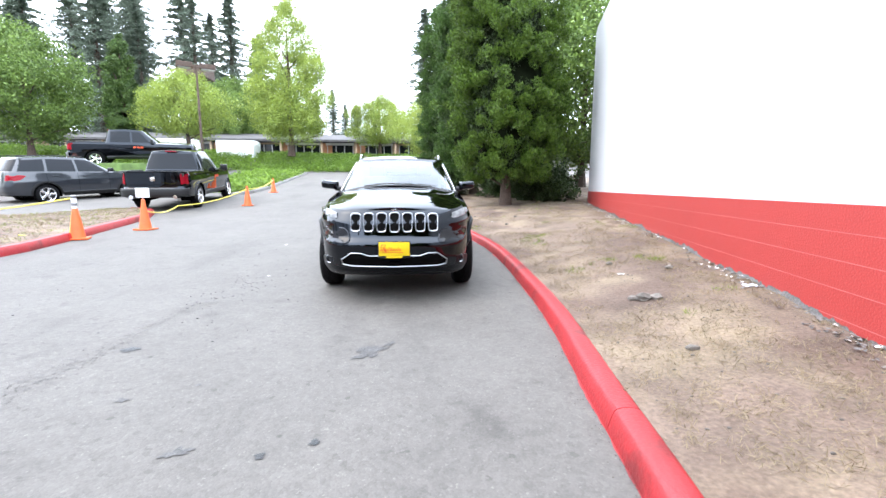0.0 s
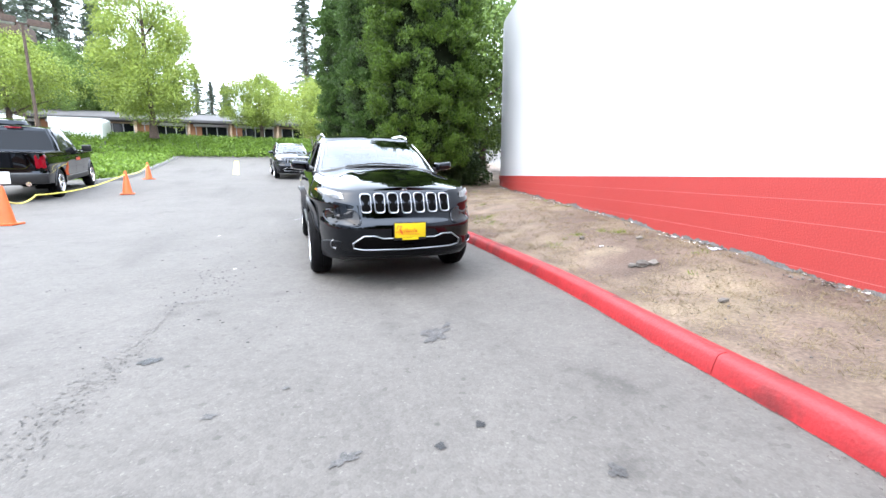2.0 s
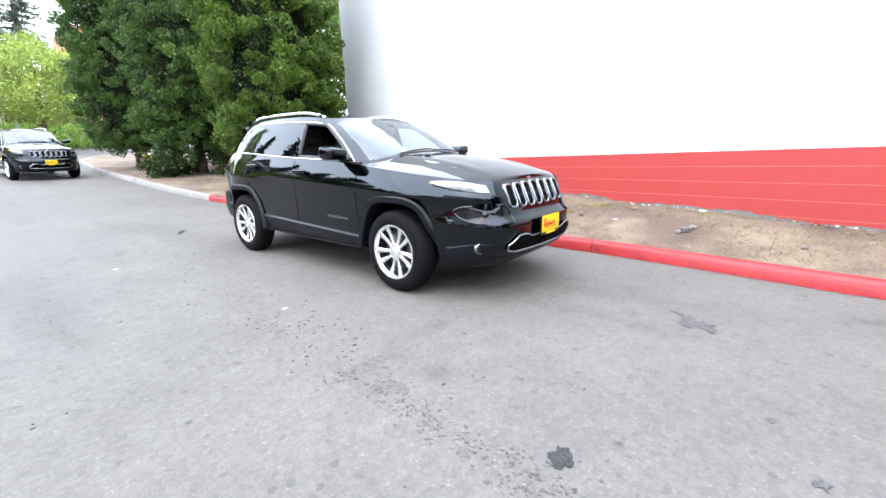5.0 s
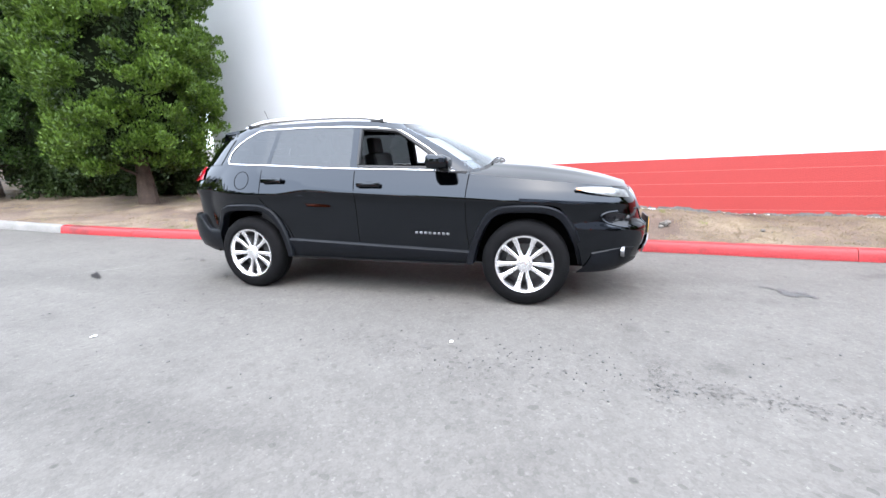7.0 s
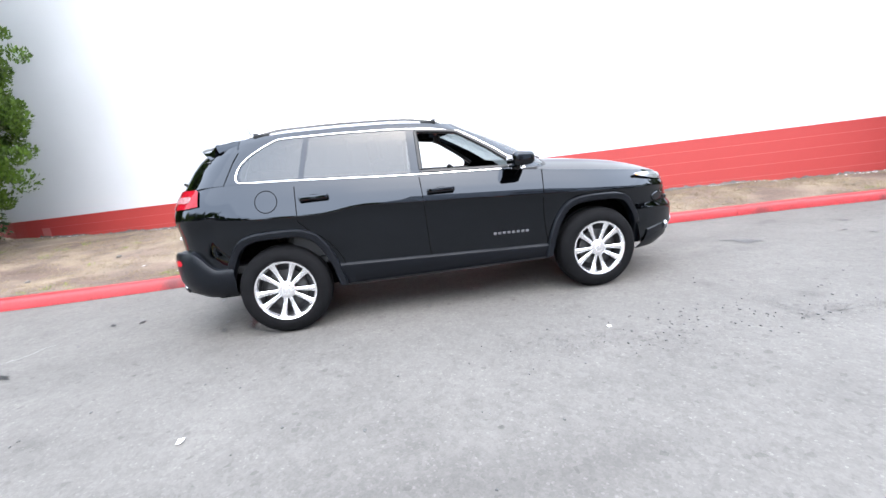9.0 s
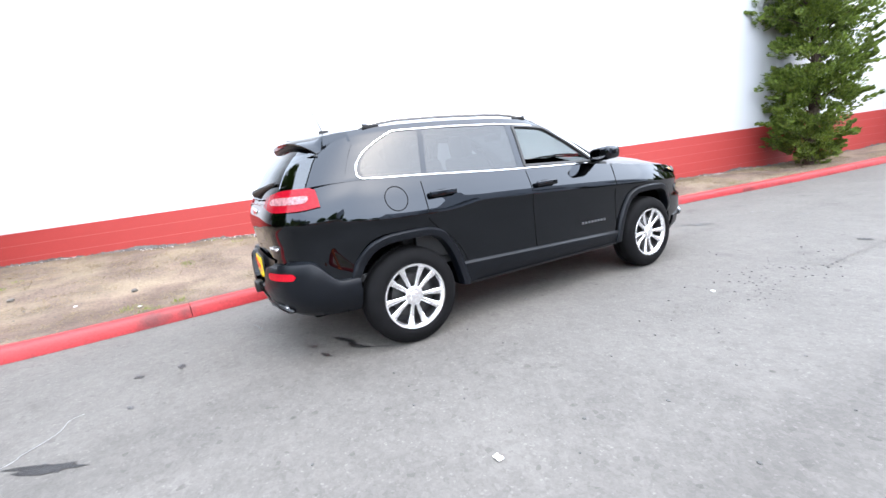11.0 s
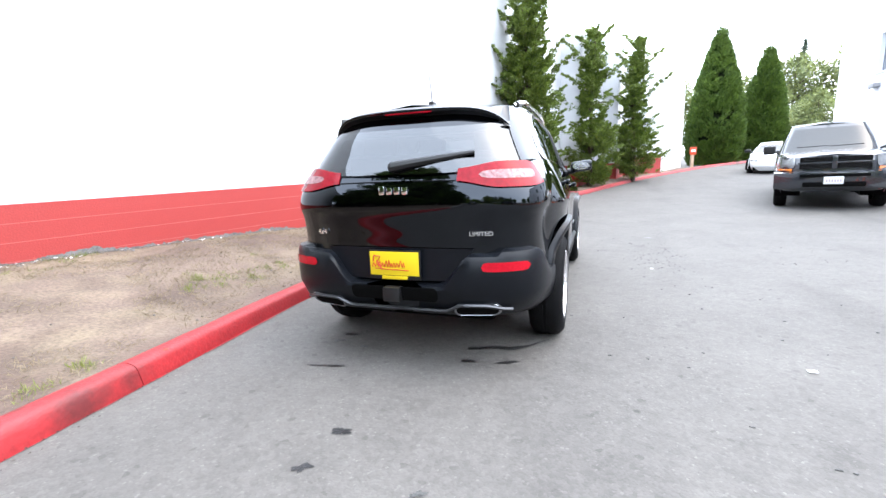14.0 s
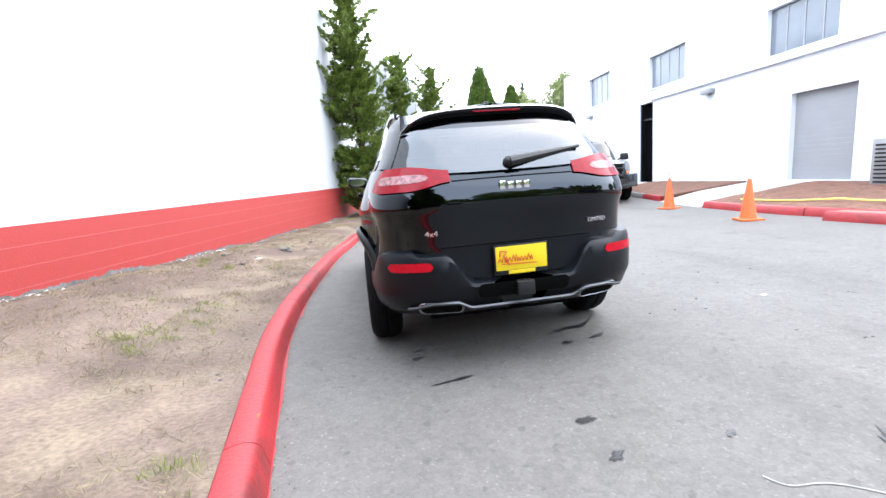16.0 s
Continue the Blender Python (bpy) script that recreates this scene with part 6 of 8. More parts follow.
# shrubs in the shade beside the wall's corner
for k, (x, y, r, h) in enumerate(((4.5, 8.9, 0.9, 1.15), (5.0, 10.0, 1.0, 1.35), (5.2, 11.4, 1.1, 1.4), (5.55, 9.6, 0.9, 1.3), (4.0, 10.2, 0.9, 1.2), (5.2, 8.9, 0.8, 1.1), (3.6, 11.3, 0.9, 1.1), (1.9, 12.2, 0.8, 0.9))):
    g = np.random.default_rng(70 + k)
    shrub = thing("shrub", "low dark green shrub beside the cypress trunks", "shrub", group="shrubs under the trees")
    c = g.normal(size=(130, 3)) * (r * 0.42, r * 0.42, h * 0.26) + (0, 0, h * 0.45)
    foliage("leaves", c, 0.2, 60, 0.06, M["fol_dark"], shrub, 80 + k)
    bm = bmesh.new()
    for j in range(6):
        tube(bm, [(0, 0, -0.1), (0.3 * r * math.cos(j), 0.3 * r * math.sin(j), h * 0.5)], [0.02, 0.008], 5)
    part("stems", bm, M["bark"], shrub)
    put(shrub, x, y, verge(x, y) if y < 27 else None)

# broadleaf trees of the far lot
maple_a = put(make_broadleaf("maple_tree", "tall yellow green maple on the ivy bank", 101, 14.6, 3.7, 1.2, M["fol_maple"], 0.11, 430, 190, True, "lot maples"), -11.8, 37.8, 4.45)
maple_b = put(make_broadleaf("maple_tree", "round yellow green maple beside the lamp post", 107, 6.2, 3.2, 1.4, M["fol_maple"], 0.09, 210, 210, False, "lot maples"), -18.3, 31.0, 4.0)
again(maple_b, -3.4, 42.0, 4.6, 70, 1.02)
again(maple_b, 1.9, 33.0, 2.9, 160, 1.0)
oak = put(make_broadleaf("broadleaf_tree", "full green broadleaf tree above the parked vehicles", 113, 9.8, 4.0, 1.4, M["fol_green"], 0.13, 300, 180, False, "lot trees"), -30.2, 30.5, 3.7)
col = put(make_broadleaf("columnar_tree", "narrow dark green columnar tree", 119, 9.6, 1.2, 0.7, M["fol_column"], 0.11, 340, 150, True, "lot trees"), -23.1, 31.0, 4.0)
again(oak, -35.0, 24.0, 3.6, 100, 0.8)
again(oak, 9.0, 15.6, 1.3, 40, 1.0)
again(oak, -26.0, 60.0, 5.2, 200, 1.15)
again(oak, -20.5, 62.0, 5.2, 20, 1.0)

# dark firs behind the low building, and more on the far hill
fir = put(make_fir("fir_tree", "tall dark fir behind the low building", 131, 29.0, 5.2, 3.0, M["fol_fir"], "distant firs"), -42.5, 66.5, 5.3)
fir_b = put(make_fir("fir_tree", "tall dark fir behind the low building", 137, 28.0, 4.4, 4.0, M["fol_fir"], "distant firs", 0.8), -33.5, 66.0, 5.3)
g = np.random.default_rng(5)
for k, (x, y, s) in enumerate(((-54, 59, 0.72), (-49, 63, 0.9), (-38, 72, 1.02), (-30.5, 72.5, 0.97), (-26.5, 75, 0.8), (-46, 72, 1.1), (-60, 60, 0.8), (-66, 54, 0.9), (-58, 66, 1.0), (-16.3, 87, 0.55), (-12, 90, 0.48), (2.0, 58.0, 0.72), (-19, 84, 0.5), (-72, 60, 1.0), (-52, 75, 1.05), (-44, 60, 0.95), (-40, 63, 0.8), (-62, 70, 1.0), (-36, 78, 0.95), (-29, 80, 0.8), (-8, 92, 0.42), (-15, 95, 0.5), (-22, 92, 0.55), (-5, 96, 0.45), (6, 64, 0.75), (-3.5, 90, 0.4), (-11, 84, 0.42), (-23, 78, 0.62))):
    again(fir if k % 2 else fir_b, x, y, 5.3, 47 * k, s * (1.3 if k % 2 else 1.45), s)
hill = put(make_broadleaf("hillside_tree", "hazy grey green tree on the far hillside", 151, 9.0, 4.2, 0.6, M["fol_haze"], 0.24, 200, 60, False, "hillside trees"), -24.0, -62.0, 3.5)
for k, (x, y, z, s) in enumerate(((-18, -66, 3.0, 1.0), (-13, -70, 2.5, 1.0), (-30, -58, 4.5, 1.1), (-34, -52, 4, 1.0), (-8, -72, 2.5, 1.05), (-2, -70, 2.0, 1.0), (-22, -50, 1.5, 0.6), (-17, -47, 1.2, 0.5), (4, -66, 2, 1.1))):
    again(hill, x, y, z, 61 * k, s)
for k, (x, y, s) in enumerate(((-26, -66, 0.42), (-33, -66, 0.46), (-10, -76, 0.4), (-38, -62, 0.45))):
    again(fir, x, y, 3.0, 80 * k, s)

# unseen trees added across the road, for the paint and glass to reflect
for k, (x, y, s) in enumerate(((-30, 0, 0.8), (-34, 8, 0.9))):
    again(oak, x, y, 0.3, 77 * k, s)

# ivy on the bank
g = np.random.default_rng(9)
pts = []
for k in range(5200):
    x = g.uniform(-40, 8)
    ye = g.uniform(36.0, 42.0) if g.random() < 0.85 else g.uniform(42, 46)
    y = ye - 0.25 * max(0, -x - 8)
    pts.append((x, y, land(x, y) + 0.12 + 0.25 * max(0, noise.noise((x * 0.7, y * 0.7, 3)))))
foliage("ivy_bank", np.array(pts), 0.42, 26, 0.11, M["fol_ivy"], None, 10, label="bright green ivy covering the bank", kind="stuff", category="ivy")

# dry grass, green tufts and straw on the verge
g = np.random.default_rng(15)
def blades(name, count, where, size, mat, label, seed, long, up=1.0, per=9, spread=0.06):
    pts = []
    while len(pts) < count:
        p = where()
        if p is not None:
            pts.append(p)
    foliage(name, np.array(pts), np.tile((spread, spread, spread * 0.25 + 0.02 * up), (len(pts), 1)), per, size, mat, None, seed, np.tile((0, 0, up), (len(pts), 1)), 0.45, long, label, "stuff", "grass", 0.12)
def on_verge(dens, lo, hi):
    def w():
        y = g.uniform(lo, hi)
        k, wl = kerb_x(y) + 0.22, (wall_foot(y) if y < 8.5 else 6.0)
        x = g.uniform(k, wl)
        if noise.noise((x * 1.1, y * 1.1, 8.0)) + 0.4 * noise.noise((x * 4, y * 4, 3.0)) < dens:
            return None
        return (x, y, verge(x, y) + 0.006)
    return w
blades("dry_grass", 7000, on_verge(-0.16, -12, 14), 0.012, M["straw"], "flattened straw coloured dry grass", 16, 5.0, 0.05, 14, 0.09)
blades("green_tufts", 170, on_verge(0.42, -9, 9), 0.013, M["grass"], "few green grass tufts in the dirt", 18, 4.0, 0.8, 26, 0.06)

# ---- other vehicles ----
M["grey_paint"] = material("grey_metallic_paint", (0.019, 0.022, 0.028), 0.30, 0.3, var=0.02, coat=1.0)
M["white_paint"] = material("white_car_paint", (0.75, 0.76, 0.77), 0.3, var=0.02, coat=1.0)
M["orange_paint"] = material("orange_car_paint", (0.62, 0.12, 0.015), 0.3, var=0.02, coat=1.0)
M["blue_black"] = material("dark_slate_paint", (0.018, 0.021, 0.026), 0.25, 0.3, var=0.0, coat=1.0)

class Pickup(Shape):
    rise = 0.0
    nf, nr = 5.0, 9.0
    width = table([(0.3, 0.93), (0.5, 0.97), (0.8, 0.995), (1.0, 1.0), (1.15, 0.985), (1.3, 0.95)])
    nose = table([(0.3, 2.72), (0.45, 2.86), (0.72, 2.90), (0.76, 2.82), (1.0, 2.80), (1.14, 2.72), (1.3, 2.6)])
    tail = table([(0.3, 2.85), (0.5, 2.94), (0.72, 2.95), (0.75, 2.88), (1.3, 2.87)])
    edge = table([(-3, 1.10), (-2.6, 1.16), (-1.2, 1.19), (1.0, 1.20), (1.3, 1.24), (3, 1.26)])
    spine = table([(-3, 1.14), (-2.6, 1.22), (-2.0, 1.27), (-1.0, 1.30)])
    sill = table([(-3, 0.42), (3, 0.45)])
    mid = 0.1
    g_front = table([(0, -1.15), (1, -0.42)])
    g_rear = table([(0, 1.28), (1, 1.10)])
    g_width = table([(0, 0.93), (0.5, 0.84), (1, 0.70)])
    roof = table([(-1.2, 1.80), (-0.4, 1.86), (0.3, 1.91), (1.2, 1.87)])
    gnf, gnr, crown = 6.0, 9.0, 0.05

class Wagon(Shape):
    rise = 0.0
    nf, nr = 4.0, 6.0
    nose = table([(0.2, 2.30), (0.4, 2.44), (0.65, 2.47), (0.85, 2.40), (1.0, 2.25)])
    tail = table([(0.2, 2.36), (0.5, 2.52), (0.7, 2.53), (0.9, 2.48), (1.2, 2.40)])
    width = table([(0.2, 0.90), (0.42, 0.96), (0.7, 0.985), (0.9, 0.995), (1.05, 0.96), (1.2, 0.92)])
    edge = table([(-2.5, 0.80), (-2.0, 1.04), (-1.0, 1.12), (0.5, 1.15), (2.5, 1.20)])
    spine = table([(-2.5, 1.0), (-2.0, 1.10), (-1.3, 1.18), (-0.9, 1.21)])
    mid = 0.8
    g_front = table([(0, -1.05), (1, -0.15)])
    g_rear = table([(0, 2.42), (1, 2.10)])
    g_width = table([(0, 0.92), (0.5, 0.82), (1, 0.68)])
    roof = table([(-1, 1.60), (0.2, 1.72), (1.2, 1.75), (2.4, 1.67)])

class Sedan(Shape):
    rise = 0.0
    nf, nr = 3.6, 4.5
    nose = table([(0.2, 2.1), (0.4, 2.28), (0.6, 2.3), (0.8, 2.15)])
    tail = table([(0.2, 2.1), (0.5, 2.3), (0.7, 2.3), (1.0, 2.2)])
    width = table([(0.2, 0.84), (0.45, 0.90), (0.7, 0.91), (0.95, 0.86)])
    edge = table([(-2.3, 0.72), (-1.8, 0.82), (-0.9, 0.93), (1.5, 1.0), (2.3, 0.96)])
    spine = table([(-2.3, 0.75), (-1.6, 0.90), (-0.9, 0.80)])
    sill = table([(-2.4, 0.2), (2.4, 0.24)])
    mid = 0.5
    g_front = table([(0, -0.95), (1, -0.05)])
    g_rear = table([(0, 2.05), (1, 1.25)])
    g_width = table([(0, 0.84), (0.5, 0.74), (1, 0.58)])
    roof = table([(-1, 1.25), (0.0, 1.36), (0.6, 1.40), (1.3, 1.36), (2, 1.2)])

def make_car(name, label, shape, axles, tyre_r, paint, panes, pickup=False, cladding=None, rim_r=0.235):
    """A plainer car: shell, bonnet, glasshouse with panes, bumpers, lamps, plate and wheels."""
    global S, AXLES, TYRE_R
    keep = S, AXLES, TYRE_R
    S, AXLES, TYRE_R = shape, axles, tyre_r
    car = thing(name, label, "car" if not pickup else "pickup truck")
    ths = ring_angles(S.nose(0.8), S.tail(0.8), S.width(0.8), S.nf, S.nr, 170)
    bm = bmesh.new()
    wheel_arch_shell(bm, ths, np.linspace(0, 1, 24))
    cowl = S.g_front(0) + 0.35
    rows_f, rows_r = [], []
    for th in ths:
        _, y0 = ring_point(th, S.nose(0.8), S.tail(0.8), S.width(0.8), S.nf, S.nr)
        z = S.edge(y0)
        x, y = ring_point(th, S.nose(z), S.tail(z), S.width(z), S.nf, S.nr)
        row = [(x * (1 - t), y, z + (max(0, S.spine(y) - z) * (1 - (1 - t) ** 2.4) if y < cowl else 0)) for t in np.linspace(0, 1, 10)]
        if y < cowl:
            rows_f.append(row)
        elif y > S.g_rear(0) - 0.25:
            rows_r.append(row)
    grid(bm, rows_f, flip=True)
    if not pickup:
        grid(bm, rows_r, flip=True)
    f0, r0, w0 = glass_dims(0.5)
    gth = ring_angles(f0, r0, w0, S.gnf, S.gnr, 90)
    rows = []
    for th in gth:
        row = []
        for v in np.linspace(0, 1, 8):
            f, r, w = glass_dims(v)
            x, y = ring_point(th, f, r, w, S.gnf, S.gnr)
            row.append((x, y + S.mid, glass_z(y + S.mid, v)))
        rows.append(row)
    grid(bm, rows, flip=True)
    cap = []
    for row in rows:
        x, y, z = row[-1]
        xr = max(glass_side(y, 1.0)[0], 1e-3)
        cap.append([(x * (1 - t), y, z + S.crown * (1 - (x * (1 - t) / xr) ** 2)) if t else (x, y, z) for t in np.linspace(0, 1, 6)])
    grid(bm, cap, flip=True)
    for v in list(bm.verts):
        if not v.link_faces:
            bm.verts.remove(v)
    mirror_x(bm)
    bmesh.ops.recalc_face_normals(bm, faces=bm.faces)
    part("body", bm, paint, car, angle=50)
    if pickup:
        bm = bmesh.new()
        yb, ye = S.g_rear(0) + 0.02, S.tail(1.2) - 0.06
        box(bm, (0, (yb + ye) / 2, S.edge(2) - 0.10), (1.72, ye - yb, 0.12), 0.01)
        part("load_bed", bm, M["trim"], car, "black load bed")
        bm = bmesh.new()
        for s in (-1, 1):
            box(bm, (s * 0.93, (yb + ye) / 2, S.edge(2) + 0.002), (0.11, ye - yb, 0.03), 0.01)
        box(bm, (0, ye + 0.01, S.edge(2) + 0.002), (1.9, 0.07, 0.03), 0.01)
        part("bed_rail", bm, M["trim"], car)
    # panes sit a few millimetres proud of the frame
    for rear in (False, True):
        bm = bmesh.new()
        lim = 0.88
        patch(bm, lambda u, v: pane_end(u, v, rear), np.linspace(-lim, lim, 14), np.linspace(0.08, 0.90, 5))
        bmesh.ops.recalc_face_normals(bm, faces=bm.faces)
        part("rear_window" if rear else "windscreen", bm, M["pane_dark"] if rear else M["pane_sky"], car, "dark glass" if rear else "windscreen reflecting the sky")
    for s in (-1, 1):
        for a, b, a1, b1 in panes:
            bm = bmesh.new()
            patch(bm, lambda u, v: (lambda p: (s * (p[0] + 0.005), p[1], p[2]))(glass_side(lerp(lerp(a, a1, v), lerp(b, b1, v), u), v)), np.linspace(0, 1, 6), np.linspace(0.08, 0.86, 5), flip=s > 0)
            bmesh.ops.recalc_face_normals(bm, faces=bm.faces)
            part("side_window", bm, M["pane_dark"], car, "dark glass")
        for ax in axles:
            bm = bmesh.new()
            rr = []
            for r, lift in ((tyre_r + 0.045, -0.03), (tyre_r + 0.05, 0.014), (tyre_r + 0.105, 0.014), (tyre_r + 0.115, -0.004)):
                rr.append([(s * (max(side_x(ax + r * math.cos(t), max(0.3, tyre_r + r * math.sin(t))), 0.84) + lift), ax + r * math.cos(t), tyre_r + r * math.sin(t)) for t in np.linspace(radians(-5), radians(185), 30)])
            grid(bm, rr, flip=s < 0)
            part("arch_trim", bm, cladding or paint, car)
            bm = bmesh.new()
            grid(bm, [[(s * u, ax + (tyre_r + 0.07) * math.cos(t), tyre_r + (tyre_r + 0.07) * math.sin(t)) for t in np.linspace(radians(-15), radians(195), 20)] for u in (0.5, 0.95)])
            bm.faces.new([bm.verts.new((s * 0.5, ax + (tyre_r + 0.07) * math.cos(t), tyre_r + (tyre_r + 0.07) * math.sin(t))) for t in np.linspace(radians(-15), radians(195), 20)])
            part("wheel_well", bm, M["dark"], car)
            make_wheel(car, (s * (S.width(0.6) - 0.13), ax, tyre_r), s, tyre_r, rim_r, 0.25, "five")
        bm = bmesh.new()
        c = Vector((s * (S.width(1.0) + 0.13), S.g_front(0) + 0.32, S.edge(-0.8) + 0.12))
        box(bm, c, (0.25, 0.13, 0.22 if pickup else 0.16), 0.05, seg=3)
        tube(bm, [c, (s * (S.width(1.0) - 0.08), c.y, c.z - 0.08)], 0.03, 6)
        part("door_mirror", bm, M["trim"], car, "black door mirror")
        for y in (panes[0][1] - 0.2, panes[1][1] - 0.2):
            bm = bmesh.new()
            z = S.edge(y) - 0.12
            box(bm, (s * (side_x(y, z) + 0.02), y, z), (0.025, 0.2, 0.035), 0.01)
            part("door_handle", bm, paint, car)
        for y in (panes[0][0] + 0.02, panes[0][1] + 0.05, panes[1][1] + 0.05):
            bm = bmesh.new()
            ribbon(bm, [(y, z) for z in np.linspace(S.sill(y) + 0.1, S.edge(y) - 0.01, 10)], 0.004, on_side(s), 0.002)
            part("shut_line", bm, M["dark"], car)
        bm = bmesh.new()
        grid(bm, [[(s * (side_x(y, z) + l), y, z) for y in np.linspace(axles[0] + 0.5, axles[1] - 0.5, 20)] for z, l in ((S.sill(0) - 0.05, -0.03), (S.sill(0), 0.008), (S.sill(0) + 0.1, 0.010), (S.sill(0) + 0.12, -0.002))], flip=s > 0)
        part("sill_trim", bm, M["trim"], car)
    bm = bmesh.new()
    box(bm, (0, 0, S.sill(0) + 0.08), (1.3, S.tail(0.5) * 1.8, 0.2), 0.03)
    part("underbody", bm, M["dark"], car)
    S, AXLES, TYRE_R = keep
    return car

def pane_end(u, v, rear):
    f, r, w = glass_dims(v)
    l, n = (r, S.gnr) if rear else (f, S.gnf)
    d = l * (1 - abs(u) ** n) ** (1 / n)
    y = S.mid + (d if rear else -d)
    return (u * w, y + (0.008 if rear else -0.008), glass_z(y, v) + 0.004)

M["pane_sky"] = material("windscreen_sheen", (0.012, 0.015, 0.017), 0.04, var=0.0, spec=0.5, ior=1.5)
M["pane_dark"] = material("dark_car_glass", (0.010, 0.012, 0.015), 0.05, var=0.0, spec=0.17)

def add_lamp(car, shape, name, mat, outline, rear, lift=0.012, label=""):
    global S
    keep, S = S, shape
    bm = bmesh.new()
    face_fill(bm, outline, lift, lambda x, z, l: face_map(x, z, l, rear))
    ob = part(name, bm, mat, car, label)
    S = keep
    return ob

PICKUP_PANES = ((-0.78, 0.05, -0.22, 0.05), (0.13, 1.02, 0.13, 0.95))
def pickup(label, paint):
    return make_car("pickup_truck", label, Pickup, (-1.85, 1.72), 0.40, paint, PICKUP_PANES, True, None, 0.25)

def rear_of_pickup(car):
    for s in (-1, 1):
        add_lamp(car, Pickup, "tail_lamp", M["tail"], [(s * 0.86 + px, 1.02 + pz) for px, pz in rounded(0.16, 0.34, 0.03)], True, label="tall red tail lamp")
        bm = bmesh.new()
        tube(bm, [(s * 0.62, 2.6, 0.45), (s * 0.62, 2.99, 0.47)], 0.06, 12)
        part("exhaust_pipe", bm, M["chrome"], car, "bright exhaust pipe")
    bm = bmesh.new()
    rows = []
    for z, l in ((0.46, 0.02), (0.48, 0.10), (0.66, 0.12), (0.72, 0.10), (0.73, 0.0)):
        rows.append([(x, 2.90 + l - 0.10 * (abs(x) / 0.80) ** 4, z) for x in np.linspace(-0.98, 0.98, 24)])
    grid(bm, rows)
    bmesh.ops.recalc_face_normals(bm, faces=bm.faces)
    part("rear_bumper", bm, M["trim"], car, "dark rear bumper")
    bm = bmesh.new()
    box(bm, (0, 2.885, 1.02), (0.14, 0.02, 0.13), 0.03)
    part("tailgate_badge", bm, M["chrome"], car, "bright maker's badge")
    bm = bmesh.new()
    box(bm, (-0.25, 2.99, 0.62), (0.31, 0.015, 0.15), 0.004)
    part("dealer_plate", bm, M["yellow"], car, "yellow card plate")
    bm = bmesh.new()
    box(bm, (0, 2.884, 0.84), (1.5, 0.012, 0.014), 0.003)
    box(bm, (0, 2.884, 1.23), (1.5, 0.012, 0.014), 0.003)
    part("tailgate_line", bm, M["dark"], car)
    bm = bmesh.new()
    box(bm, (0, 1.18, 1.885), (0.34, 0.03, 0.035), 0.008)
    part("stop_lamp", bm, M["tail"], car)
    bm = bmesh.new()
    for k in range(3):
        box(bm, (-1.005, -0.35 + 0.16 * k, 1.0), (0.006, 0.12, 0.09), 0.002)
    part("side_decal", bm, M["script"], car, "red decal on the door")

def front_of_pickup(car):
    bm = bmesh.new()
    for cx in (-0.30, 0.30):
        for cz in (0.95, 1.09):
            box(bm, (cx, -2.80, cz), (0.54, 0.05, 0.115), 0.02)
    g = part("grille", bm, M["dark"], car, "black crosshair grille")
    bm = bmesh.new()
    for z in np.linspace(0.905, 1.135, 9):
        box(bm, (0, -2.828, z), (1.1, 0.012, 0.008))
    part("grille_bars", bm, M["trim"], g)
    bm = bmesh.new()
    box(bm, (0, -2.835, 1.02), (0.09, 0.03, 0.27), 0.01)
    box(bm, (0, -2.835, 1.02), (1.2, 0.025, 0.035), 0.008)
    part("grille_cross", bm, M["blue_black"], g)
    for s in (-1, 1):
        add_lamp(car, Pickup, "headlamp", M["lamp"], [(s * 0.80 + px * (1 + 0.3 * pz), 1.03 + pz - 0.05 * px * s) for px, pz in rounded(0.30, 0.23, 0.06)], False, 0.02, "clear headlamp")
        add_lamp(car, Pickup, "turn_lamp", M["amber"], [(s * 0.82 + px, 0.885 + pz) for px, pz in rounded(0.26, 0.06, 0.02)], False, 0.02)
        add_lamp(car, Pickup, "fog_lamp", M["lamp"], [(s * 0.74 + px, 0.63 + pz) for px, pz in rounded(0.15, 0.11, 0.05)], False, 0.05)
    bm = bmesh.new()
    rows = []
    for z, l in ((0.46, 0.0), (0.50, 0.05), (0.70, 0.07), (0.82, 0.05), (0.84, -0.03)):
        rows.append([(x, -2.86 - l + 0.22 * (abs(x) / 1.0) ** 4, z) for x in np.linspace(-1.0, 1.0, 28)])
    grid(bm, rows)
    bmesh.ops.recalc_face_normals(bm, faces=bm.faces)
    part("front_bumper", bm, M["blue_black"], car, "dark front bumper")
    # near-black boxes paint the shade of the bumper's openings
    bm = bmesh.new()
    box(bm, (0, -2.94, 0.76), (1.1, 0.02, 0.06), 0.01)
    box(bm, (0, -2.94, 0.57), (1.0, 0.02, 0.10), 0.02)
    part("bumper_opening", bm, M["dark"], car)
    bm = bmesh.new()
    box(bm, (0.0, -2.955, 0.655), (0.31, 0.012, 0.155), 0.004)
    p = part("number_plate", bm, M["paper"], car, "pale number plate with grey bars")
    bm = bmesh.new()
    for k in range(6):
        box(bm, (-0.11 + 0.044 * k, -2.963, 0.652), (0.026, 0.006, 0.06))
    part("plate_bars", bm, M["ink"], p, smooth=False)
    for x0, x1 in ((-0.6, -0.02), (0.02, 0.6)):
        bm = bmesh.new()
        tube(bm, [(x0, -1.22, 1.345), (x1, -1.20, 1.36)], 0.012, 6)
        part("wiper", bm, M["trim"], car)

